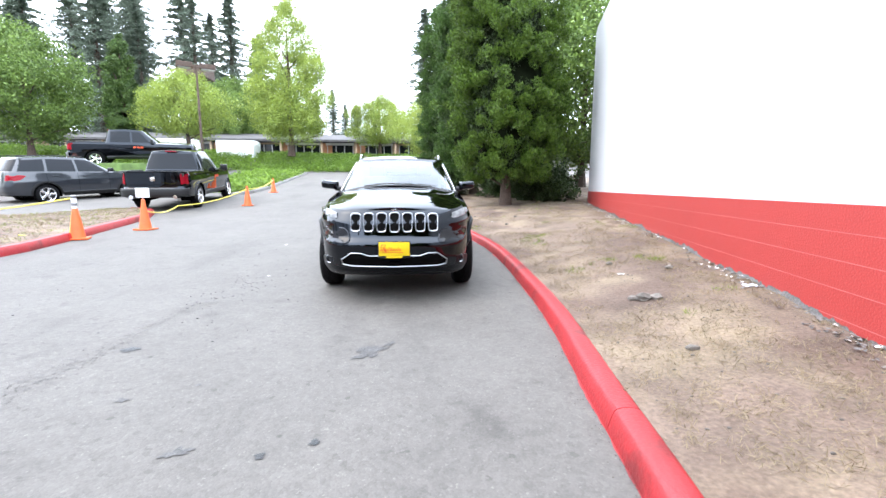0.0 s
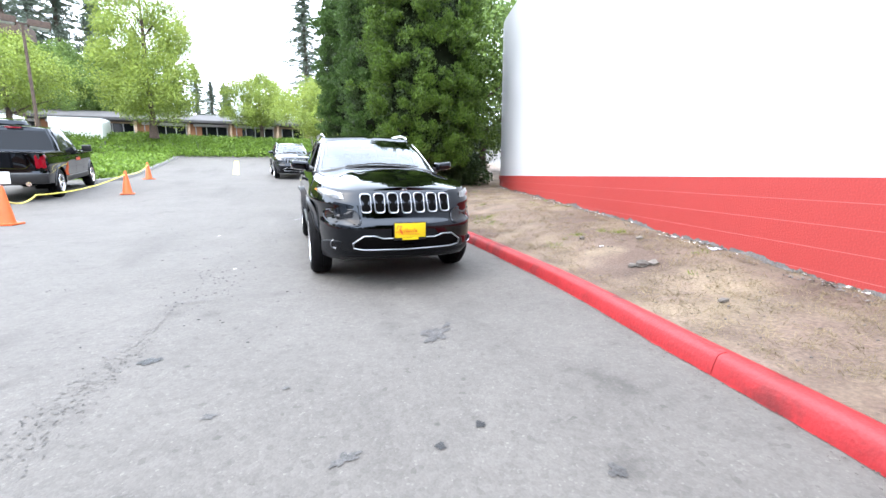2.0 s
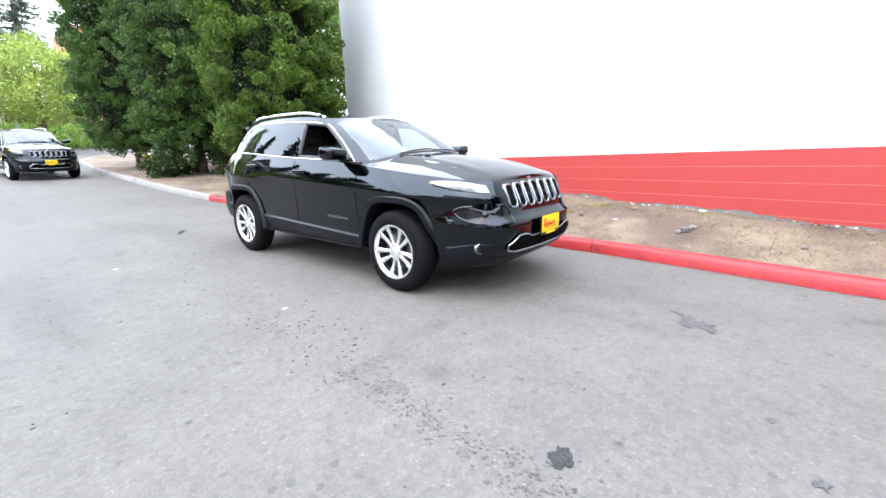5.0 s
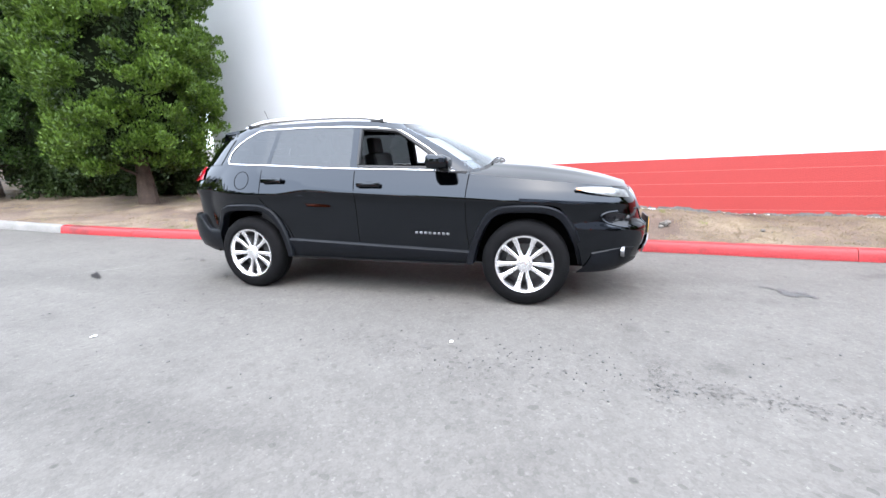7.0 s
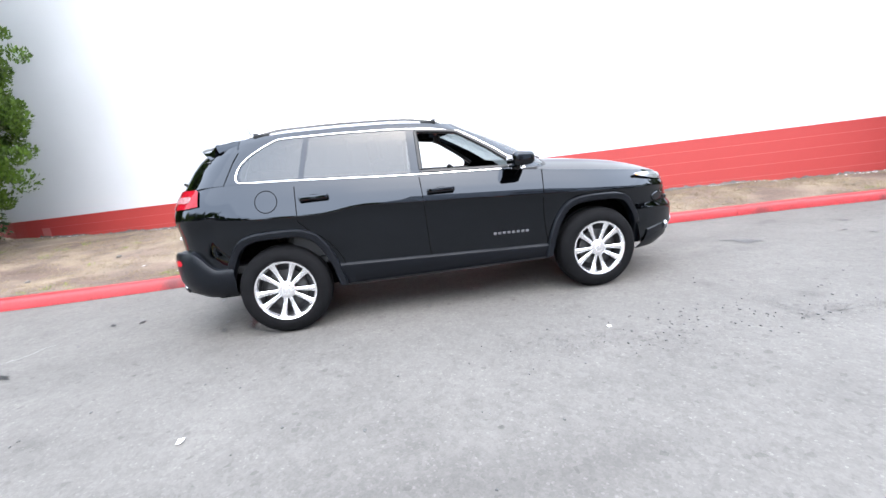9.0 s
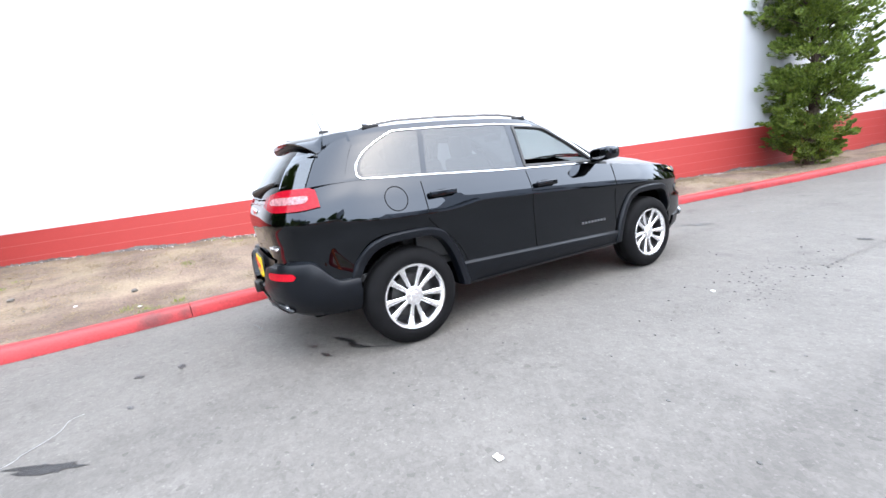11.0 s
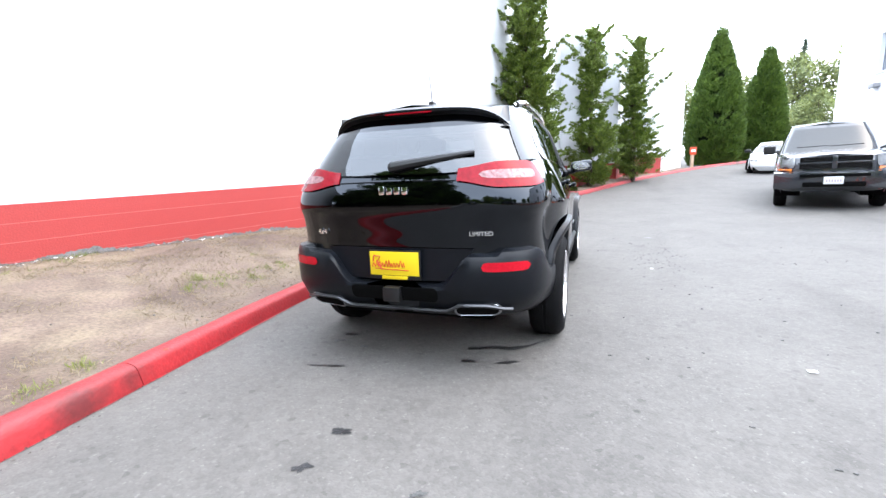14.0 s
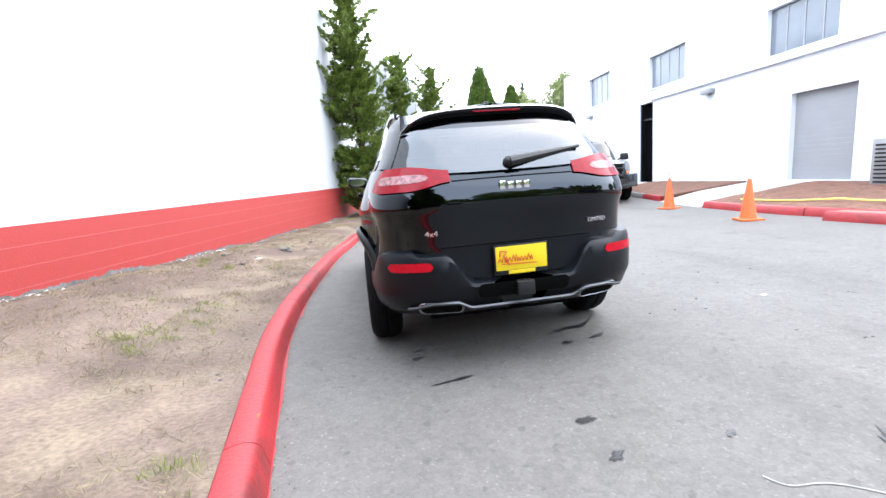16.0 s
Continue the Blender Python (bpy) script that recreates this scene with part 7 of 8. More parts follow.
M["lawn"] = material("lawn", (0.08, 0.13, 0.036), 0.95, var=0.3, scale=3, fine=0.3, fine_scale=60, bump=0.8)
black_truck = pickup("black pickup truck with a red door decal, parked by the rope", M["paint"])
rear_of_pickup(black_truck)
def stand(ob, x, y, turn, z=None):
    """Sets a vehicle on the slope, nose turned by an angle from -y."""
    h = land(x, y) if z is None else z
    dx, dy = math.sin(radians(turn)), -math.cos(radians(turn))
    up = Vector((land(x - 1, y) - land(x + 1, y), land(x, y - 1) - land(x, y + 1), 2)).normalized()
    f = Vector((dx, dy, 0))
    f = (f - up * f.dot(up)).normalized()
    s = up.cross(-f).normalized() * -1
    yax = -f
    xax = yax.cross(up)
    ob.matrix_basis = Matrix(((xax.x, yax.x, up.x, x), (xax.y, yax.y, up.y, y), (xax.z, yax.z, up.z, h), (0, 0, 0, 1)))
    return ob
stand(black_truck, -8.35, 10.4, 188)
south_truck = pickup("dark grey pickup truck facing the camera beside the kerb", M["blue_black"])
front_of_pickup(south_truck)
stand(south_truck, -6.75, -9.65, 162, 0.02)
far_truck = copy_thing(black_truck, Matrix())
bm = bmesh.new()
box(bm, (-21.5, 18.6, 1.1), (18.0, 5.6, 2.4), 0.05)
place("raised_lawn", bm, M["lawn"], label="raised green lawn behind the parked grey vehicle", kind="structure", category="ground")
stand(far_truck, -14.9, 18.6, 112, 2.31)
tagged(far_truck, "dark pickup truck parked higher up the lot")

WAGON_PANES = ((-0.72, 0.32, -0.15, 0.32), (0.40, 1.30, 0.40, 1.22), (1.38, 2.12, 1.30, 1.9))
grey_suv = make_car("sport_utility_vehicle", "grey metallic sport utility vehicle with dark alloy wheels", Wagon, (-1.45, 1.41), 0.375, M["grey_paint"], WAGON_PANES, False, M["trim"], 0.25)
for s in (-1, 1):
    add_lamp(grey_suv, Wagon, "headlamp", M["lamp"], [(s * 0.72 + px, 0.90 + pz) for px, pz in rounded(0.36, 0.12, 0.04)], False, 0.02)
    add_lamp(grey_suv, Wagon, "tail_lamp", M["tail"], [(s * 0.78 + px, 1.0 + pz) for px, pz in rounded(0.26, 0.20, 0.05)], True, 0.02)
    bm = bmesh.new()
    tube(bm, [(s * 0.62, lerp(0.0, 2.0, t), 1.76 + 0.03 * math.sin(math.pi * t)) for t in np.linspace(0, 1, 8)], 0.018, 6)
    part("roof_rail", bm, M["trim"], grey_suv)
stand(grey_suv, -13.6, 12.2, 151, 0.60)

SEDAN_PANES = ((-0.6, 0.3, -0.05, 0.3), (0.38, 1.25, 0.38, 1.0))
white_car = make_car("saloon_car", "white saloon car parked far along the road", Sedan, (-1.35, 1.35), 0.32, M["white_paint"], SEDAN_PANES)
for s in (-1, 1):
    add_lamp(white_car, Sedan, "headlamp", M["lamp"], [(s * 0.62 + px, 0.66 + pz) for px, pz in rounded(0.3, 0.1, 0.03)], False, 0.02)
stand(white_car, -9.3, -21.0, 160, 0.32)
orange_car = make_car("saloon_car", "orange car at the edge of the lot", Sedan, (-1.35, 1.35), 0.32, M["orange_paint"], SEDAN_PANES)
stand(orange_car, -18.6, 13.3, 130, 0.95)
for s in (-1, 1):
    add_lamp(orange_car, Sedan, "headlamp", M["lamp"], [(s * 0.62 + px, 0.66 + pz) for px, pz in rounded(0.3, 0.1, 0.03)], False, 0.02)

# a second vehicle of the same kind up the road
twin = copy_thing(suv, Matrix())
stand(twin, -0.95, 17.1, 5)
tagged(twin, "black sport utility vehicle parked up the slope with a yellow plate")

# ---- the low shop row beyond the bank ----
M["shingle"] = material("grey_shingle_roof", (0.062, 0.060, 0.060), 0.9, var=0.2, scale=1.0, fine=0.2, fine_scale=12, bump=0.5, bump_scale=20)
M["tan"] = material("tan_shop_wall", (0.40, 0.29, 0.20), 0.8, var=0.15, scale=0.8, bump=0.3)
M["brick"] = material("orange_brick_wall", (0.42, 0.20, 0.11), 0.85, var=0.2, scale=2.0, bump=0.3)
shops = thing("shop_building", "long low shop building with a grey shingle roof", "building")
BY, BZ = 52.0, 5.0
bm = bmesh.new()
box(bm, (-22, BY + 6, BZ + 0.6), (110, 12, 3.6))
part("wall", bm, M["tan"], shops, "tan shop wall", smooth=False)
bm = bmesh.new()
prism(bm, [(-2.2, BZ + 1.9), (-2.2, BZ + 2.15), (6, BZ + 3.7), (14, BZ + 2.1), (14, BZ + 1.9)], 112, Matrix.Translation((34, BY, 0)) @ Matrix.Rotation(radians(90), 4, "Z"))
bmesh.ops.recalc_face_normals(bm, faces=bm.faces)
part("roof", bm, M["shingle"], shops, "grey shingle roof", smooth=False)
g = random.Random(31)
x = -74.0
while x < 30:
    w = g.choice((3.2, 4.0, 4.8))
    bm = bmesh.new()
    box(bm, (x + w / 2, BY - 0.04, BZ + 0.75), (w - 0.7, 0.1, 1.9))
    win = part("window", bm, M["pane_dark"], shops, "dark shop window", smooth=False)
    n = max(2, int(w / 1.1))
    for k in range(n + 1):
        bm = bmesh.new()
        box(bm, (x + 0.35 + (w - 0.7) * k / n, BY - 0.12, BZ + 0.75), (0.09, 0.08, 1.9))
        part("mullion", bm, M["white_wall"], win, smooth=False)
    if g.random() < 0.6:
        bm = bmesh.new()
        box(bm, (x + w / 2, BY - 0.30, BZ + 1.78), (w - 0.4, 0.5, 0.28))
        part("awning", bm, M["paper"], shops, "pale sign board", smooth=False)
    bm = bmesh.new()
    box(bm, (x - 0.1, BY - 1.6, BZ + 0.6), (0.22, 0.22, 2.7))
    part("post", bm, M["tan"], shops, smooth=False)
    if g.random() < 0.35:
        bm = bmesh.new()
        box(bm, (x + w + 0.6, BY - 0.05, BZ + 0.7), (1.3, 0.2, 2.4))
        part("brick_pier", bm, M["brick"], shops, "orange brick pier", smooth=False)
    x += w + g.choice((0.3, 0.3, 2.2))

# brick block and a brown box house glimpsed beyond the trees
bm = bmesh.new()
box(bm, (9.5, 46.0, 9.0), (7, 6, 7.5), 0.03)
house = place("brick_house", bm, M["brick"], label="orange brick building behind the trees", category="building", smooth=False)
bm = bmesh.new()
box(bm, (-25.2, 48.0, 14.4), (3.0, 3, 1.2), 0.05)
box(bm, (-25.2, 48.0, 10), (0.5, 0.5, 9))
place("sign_tower", bm, M["bark"], label="brown roofed tower above the trees", category="tower", smooth=False)
bm = bmesh.new()
box(bm, (-17.2, 38.6, 4.85), (3.6, 2.0, 1.7), 0.05)
trailer = place("box_trailer", bm, M["white_paint"], label="white box trailer parked behind the bank", category="trailer")
bm = bmesh.new()
box(bm, (-24.6, 42.0, 5.3), (3.6, 2.2, 1.7), 0.05)
place("box_trailer", bm, M["white_paint"], label="white box trailer parked behind the bank", category="trailer")

# ---- the white warehouse across the road ----
M["ware"] = material("warehouse_white", (0.60, 0.62, 0.66), 0.65, var=0.03, scale=0.6, bump=0.2, bump_scale=30)
M["roller"] = material("grey_roller_door", (0.2349, 0.2349, 0.243), 0.5, var=0.04)
M["mulch"] = material("brown_mulch", (0.1174, 0.05346, 0.0324), 0.95, var=0.3, scale=5, fine=0.4, fine_scale=40, bump=1.0, bump_scale=35, distance=0.03)
M["pave"] = material("pale_concrete", (0.3078, 0.2997, 0.2835), 0.85, var=0.1, scale=1, fine=0.1, bump=0.3)
WX, WB = -9.65, 0.05
wd = Vector((-WB, -1, 0)).normalized()
wi = Vector((wd.y, -wd.x, 0))
def ware(y, out=0.0):
    p = Vector((WX + WB * y, y, 0)) - wi * out
    return p
WF = Matrix(((wd.x, wi.x, 0, WX), (wd.y, wi.y, 0, 0), (0, 0, 1, 0), (0, 0, 0, 1)))
warehouse = thing("warehouse_building", "white painted warehouse with high windows and a grey roller door", "building")
def wall_panel(name, u0, u1, z0, z1, depth, off, holes, mat, parent):
    """A wall with real openings, as strips round each hole. u runs south along the front."""
    us = sorted({u0, u1, *[h[0] for h in holes], *[h[1] for h in holes]})
    zs = sorted({z0, z1, *[h[2] for h in holes], *[h[3] for h in holes]})
    bm = bmesh.new()
    for a, b in zip(us, us[1:]):
        for c, d in zip(zs, zs[1:]):
            if any(h[0] <= a and b <= h[1] and h[2] <= c and d <= h[3] for h in holes):
                continue
            box(bm, ((a + b) / 2, off + depth / 2, (c + d) / 2), (b - a, depth, d - c), 0, WF)
    bmesh.ops.remove_doubles(bm, verts=bm.verts, dist=1e-4)
    return part(name, bm, mat, parent, smooth=False)
M["warepane"] = material("grey_ribbed_pane", (0.13, 0.145, 0.165), 0.12, var=0.05)
UP = [(14.5, 16.6, 3.95, 5.3), (9.4, 11.5, 3.85, 5.05), (4.2, 6.15, 3.65, 4.85)]
DOOR = (10.9, 12.1, 0.0, 3.38)
wall_panel("wall", 1.0, 19.7, -0.3, 5.95, 0.25, 0.30, UP + [DOOR], M["ware"], warehouse)
GATE = (3.42, 5.0, 0.38, 2.52)
wall_panel("lower_wall", 1.0, 10.75, -0.3, 3.28, 0.28, 0.0, [GATE], M["ware"], warehouse)
bm = bmesh.new()
box(bm, (6.2, 0.10, 3.40), (9.2, 0.42, 0.10), 0.02, WF)
box(bm, (6.2, 0.16, 3.315), (9.15, 0.34, 0.07), 0.0, WF)
part("ledge", bm, M["ware"], warehouse, "white ledge over the lower wall", smooth=False)
bm = bmesh.new()
box(bm, (10.35, 8.3, 2.8), (18.65, 15.5, 6.2), 0.0, WF)
part("back_wall", bm, M["ware"], warehouse, smooth=False)
bm = bmesh.new()
box(bm, (10.35, 8.2, 5.985), (18.7, 15.8, 0.06), 0.0, WF)
part("roof", bm, M["ware"], warehouse, "white roof edge", smooth=False)
for a, b, c, d in UP:
    bm = bmesh.new()
    box(bm, ((a + b) / 2, 0.46, (c + d) / 2), (b - a, 0.02, d - c), 0.0, WF)
    win = part("window", bm, M["warepane"], warehouse, "grey ribbed high window", smooth=False)
    for k in range(3):
        bm = bmesh.new()
        box(bm, (lerp(a, b, (k + 1) / 4), 0.445, (c + d) / 2), (0.03, 0.02, d - c), 0.0, WF)
        part("rib", bm, M["roller"], win, smooth=False)
    bm = bmesh.new()
    box(bm, ((a + b) / 2, 0.33, c - 0.03), (b - a + 0.1, 0.16, 0.05), 0.01, WF)
    part("sill", bm, M["ware"], win, smooth=False)
# near-black panel paints the unlit inside behind the open door
bm = bmesh.new()
box(bm, (11.5, 0.548, 1.6), (1.3, 0.02, 3.6), 0.0, WF)
part("dark_doorway", bm, M["dark"], warehouse, "open doorway closed by a near-black panel for its unlit inside", smooth=False)
bm = bmesh.new()
box(bm, (10.96, 0.42, 1.7), (0.06, 0.2, 3.3), 0.0, WF)
box(bm, (12.05, 0.42, 1.7), (0.06, 0.2, 3.3), 0.0, WF)
box(bm, (11.5, 0.42, 2.75), (1.1, 0.06, 0.05), 0.0, WF)
part("door_frame", bm, M["trim"], warehouse, smooth=False)
door = thing("roller_door", "closed grey roller door in the white warehouse", "door")
for k in range(18):
    bm = bmesh.new()
    h = (GATE[3] - GATE[2]) / 18
    box(bm, ((GATE[0] + GATE[1]) / 2, 0.17, GATE[2] + h * (k + 0.5)), (GATE[1] - GATE[0] + 0.02, 0.03, h - 0.0015), 0.0, WF)
    part("slat", bm, M["roller"], door, smooth=False)
for u, z in ((7.8, 3.12), (16.4, 3.5)):
    lamp = thing("wall_light", "grey box light on the warehouse wall", "light")
    bm = bmesh.new()
    box(bm, (u, -0.10 if u < 10 else 0.2, z), (0.42, 0.22, 0.14), 0.03, WF)
    part("housing", bm, M["roller"], lamp)
    bm = bmesh.new()
    box(bm, (u, -0.12 if u < 10 else 0.18, z - 0.085), (0.3, 0.16, 0.03), 0.01, WF)
    part("lens", bm, M["lamp"], lamp)
ac = thing("air_conditioner", "grey louvred air conditioner beside the warehouse wall", "appliance")
bm = bmesh.new()
box(bm, (2.15, -0.35, 0.77), (0.85, 0.5, 0.95), 0.03, WF)
part("case", bm, M["roller"], ac)
for k in range(10):
    bm = bmesh.new()
    box(bm, (2.15, -0.605, 0.40 + 0.08 * k), (0.7, 0.015, 0.035), 0.0, WF)
    part("louvre", bm, M["trim"], ac, smooth=False)

# beds, walk and kerbs in front of the warehouse
SKERB = table([(-14, -8.75), (-10, -8.0), (-7.7, -7.5), (-6.3, -7.2), (-4.2, -6.72), (-2.8, -6.5), (-1.8, -6.42), (0, -6.5), (1, -6.9), (2, -7.6)])
def bed_z(x, y):
    k = SKERB(y)
    t = min(1, max(0, (k - x) / 3.0))
    return land(k, y) + 0.13 + t * max(0.05, 0.34 - land(k, y) - 0.10)
def sheet(name, y0, y1, mat, lift, label, n=24, x_in=0.1):
    bm = bmesh.new()
    rows = []
    for y in np.linspace(y0, y1, n):
        k = SKERB(y) - x_in
        e = WX + WB * y - 0.0
        rows.append([(lerp(k, e, t), y, bed_z(lerp(k, e, t), y) + (lift if mat is M["mulch"] else lerp(-0.124, -0.03, smooth01(0, 0.5, t))) + 0.02 * noise.noise((lerp(k, e, t) * 3, y * 3, 0)) * (mat is M["mulch"])) for t in np.linspace(0, 1, 12)])
    rows = [[(x, y, z - 0.3) for x, y, z in rows[0]], *rows, [(x, y, z - 0.3) for x, y, z in rows[-1]]]
    grid(bm, rows)
    bmesh.ops.recalc_face_normals(bm, faces=bm.faces)
    return place(name, bm, mat, label=label, kind="structure", category="ground")
sheet("mulch_bed_1", -10.6, -6.25, M["mulch"], 0.0, "brown mulch bed in front of the warehouse")
sheet("walk", -6.2, -4.25, M["pave"], -0.04, "pale concrete walk to the roller door", x_in=-0.05)
sheet("mulch_bed_2", -4.2, 0.8, M["mulch"], 0.0, "brown mulch bed in front of the warehouse")
sheet("walk_2", -12.5, -10.65, M["pave"], -0.03, "pale concrete walk to the dark doorway")
def side_kerb(y0, y1, mat, name, label):
    kb = thing(name, label, "kerb", kind="structure")
    n = max(1, round(abs(y1 - y0) / 2.5))
    for k in range(n):
        bm = bmesh.new()
        rows = []
        for t in np.linspace(0.003, 0.997, 12):
            y = lerp(y0, y1, (k + t) / n)
            x = SKERB(y)
            z = land(x, y)
            rows.append([(x - o, y, z + h) for o, h in ((0, -0.1), (0, 0.0), (0.025, 0.11), (0.05, 0.14), (0.15, 0.142), (0.17, 0.12), (0.17, -0.05))])
        vs = grid(bm, rows)
        bm.faces.new(vs[0])
        bm.faces.new(vs[-1])
        bmesh.ops.recalc_face_normals(bm, faces=bm.faces)
        part("kerb_stone", bm, mat, kb)
side_kerb(-4.15, 1.0, M["red_kerb"], "kerb_west", "red painted concrete kerb round the mulch bed")
side_kerb(-7.4, -6.3, M["red_kerb"], "kerb_west_short", "short red painted kerb by the walk")
side_kerb(-14, -7.45, M["kerb"], "kerb_west_grey", "bare concrete kerb beside the parked truck")

# ---- island of dry grass and the lot beyond ----
NK = table([(0.2, -6.1), (0.8, -6.12), (2.3, -6.40), (3.7, -6.78), (6.2, -7.35), (7.2, -7.8), (7.6, -8.6)])
island = thing("kerb_island", "red painted concrete kerb round the dry island", "kerb", kind="structure")
def nkz(y):
    return land(NK(y), y)
for k in range(3):
    bm = bmesh.new()
    rows = []
    for t in np.linspace(0.003, 0.997, 14):
        y = lerp(-1.0, 7.6, (k + t) / 3)
        x = NK(y)
        rows.append([(x - o, y, land(x, y) + h) for o, h in ((0, -0.1), (0, 0.0), (0.025, 0.11), (0.05, 0.14), (0.15, 0.142), (0.17, 0.12), (0.17, -0.05))])
    vs = grid(bm, rows)
    bm.faces.new(vs[0])
    bm.faces.new(vs[-1])
    bmesh.ops.recalc_face_normals(bm, faces=bm.faces)
    part("kerb_stone", bm, M["red_kerb"], island)
bm = bmesh.new()
rows = []
for y in np.linspace(-1.0, 7.5, 34):
    x = NK(y) - 0.15
    e = lerp(-16, -9.0, smooth01(3.0, 7.5, y))
    rows.append([(lerp(x, e, t), y, land(lerp(x, e, t), y) + 0.125 + 0.03 * noise.noise((lerp(x, e, t), y, 1))) for t in np.linspace(0, 1, 18)])
grid(bm, rows)
bmesh.ops.recalc_face_normals(bm, faces=bm.faces)
place("grass_island", bm, M["dirt"], label="dry yellowed grass island between road and lot", kind="structure", category="ground")
g = np.random.default_rng(33)
def on_island():
    y = g.uniform(-0.8, 7.3)
    x = g.uniform(lerp(-15, -9.2, smooth01(3.0, 7.5, y)), NK(y) - 0.25)
    return (x, y, land(x, y) + 0.13)
blades("island_grass", 3000, on_island, 0.022, M["straw"], "short dry grass on the island", 34, 3.0, 0.5)
blades("island_green", 1100, on_island, 0.022, M["grass"], "green shoots among the dry grass", 35, 3.0, 0.8)

# planted strip with a pale kerb beside the climbing road
g = np.random.default_rng(37)
strip = lambda y: -7.3 - 0.10 * max(0, y - 13)
bm = bmesh.new()
rows = []
for y in np.linspace(13.2, 34, 40):
    x = strip(y) - 0.5 * smooth01(15, 13.2, y)
    rows.append([(x - o, y, land(x, y) + h) for o, h in ((0, -0.1), (0, 0.0), (0.02, 0.12), (0.16, 0.13), (0.17, 0.05))])
grid(bm, rows)
bmesh.ops.recalc_face_normals(bm, faces=bm.faces)
place("kerb_planter", bm, M["kerb"], label="bare concrete kerb along the planted strip", kind="structure", category="kerb")
c = []
for k in range(620):
    y = g.uniform(14.5, 34)
    x = strip(y) - g.uniform(0.3, 4.2)
    c.append((x, y, land(x, y) + 0.1 + 0.35 * max(0, noise.noise((x * 0.6, y * 0.5, 2)))))
foliage("planting", np.array(c), 0.38, 40, 0.09, M["fol_ivy"], None, 38, label="green low planting along the kerb", kind="stuff", category="shrubs")

# ---- cones, rope, lamp post, small things ----
def make_cone(sign_card=False):
    cone = thing("traffic_cone", "orange traffic cone with a square base" + (" carrying a small white card" if sign_card else ""), "traffic cone", group="traffic cones")
    bm = bmesh.new()
    box(bm, (0, 0, 0.018), (0.36, 0.36, 0.036), 0.012)
    part("base", bm, M["cone"], cone)
    bm = bmesh.new()
    lathe(bm, [(0.03, 0.135), (0.06, 0.125), (0.68, 0.034), (0.71, 0.026), (0.71, 0.016), (0.10, 0.10)], 28, "Z")
    part("body", bm, M["cone"], cone)
    if sign_card:
        bm = bmesh.new()
        tube(bm, [(0, 0, 0.5), (0, 0, 0.85)], 0.008, 6)
        part("stake", bm, M["ink"], cone)
        bm = bmesh.new()
        box(bm, (0, 0, 0.85), (0.32, 0.008, 0.22), 0.002)
        card = part("sign_card", bm, M["paper"], cone, "small white card with faint lines")
        for k in range(3):
            bm = bmesh.new()
            box(bm, (0, -0.006, 0.91 - 0.05 * k), (0.22 - 0.05 * k, 0.003, 0.016))
            part("card_line", bm, M["ink"], card, smooth=False)
    return cone
cone = make_cone()
cone.matrix_basis = pose(-5.75, 9.25, land(-5.75, 9.25), 0, 0, 12)
for x, y, r in ((-6.72, 15.3, 40), (-6.32, 2.06, 25)):
    copy_thing(cone, pose(x, y, land(x, y), 0, 0, r))
signed = make_cone(True)
signed.matrix_basis = pose(-6.0, 3.65, land(-6.0, 3.65) + 0.0, 0, 0, -5)
copy_thing(signed, pose(-6.25, -4.65, land(-6.25, -4.65), 0, 0, 190))
copy_thing(cone, pose(-5.65, -1.87, land(-5.65, -1.87), 0, 0, 70))
post = thing("delineator_post", "grey banded post standing in a cone", "post")
bm = bmesh.new()
lathe(bm, [(0.4, 0.045), (0.84, 0.045), (0.85, 0.03), (0.85, 0.001)], 16, "Z")
part("tube", bm, M["satin"], post)
for z in (0.56, 0.70):
    bm = bmesh.new()
    lathe(bm, [(z, 0.0465), (z + 0.09, 0.0465)], 16, "Z")
    part("band", bm, M["paper"], post)
post.matrix_basis = pose(-6.32, 2.06, land(-6.32, 2.06))
def rope(name, pts, sag, label):
    bm = bmesh.new()
    for a, b in zip(pts, pts[1:]):
        a, b = Vector(a), Vector(b)
        tube(bm, [lerp(a, b, t) - Vector((0, 0, sag * 4 * t * (1 - t))) for t in np.linspace(0, 1, 12)], 0.016, 6)
    place(name, bm, M["tape"], label=label, category="rope")
h = lambda x, y, z: (x, y, land(x, y) + z)
rope("yellow_rope", [h(-9.5, -0.4, 0.45), h(-6.32, 2.06, 0.80)], 0.12, "yellow rope sagging from the banded post")
rope("yellow_rope", [h(-6.0, 3.65, 0.45), h(-7.0, 7.0, 0.25), h(-5.75, 9.25, 0.6), h(-6.72, 15.3, 0.6)], 0.12, "yellow rope strung between the traffic cones")
rope("yellow_rope", [h(-6.32, 2.06, 0.80), h(-6.42, 1.98, 0.03), h(-7.0, 1.6, 0.14)], 0.02, "yellow rope end hanging from the post")
rope("yellow_rope", [h(-6.9, -3.3, 0.20), h(-7.2, -1.6, 0.22), h(-7.0, 0.2, 0.25)], 0.03, "yellow rope lying across the mulch bed")

lamp = thing("parking_lot_lamp", "tall brown lamp post with two box heads", "street lamp")
bm = bmesh.new()
tube(bm, [(0, 0, -1.0), (0, 0, 6.95)], [0.085, 0.06], 10)
part("pole", bm, M["bark"], lamp)
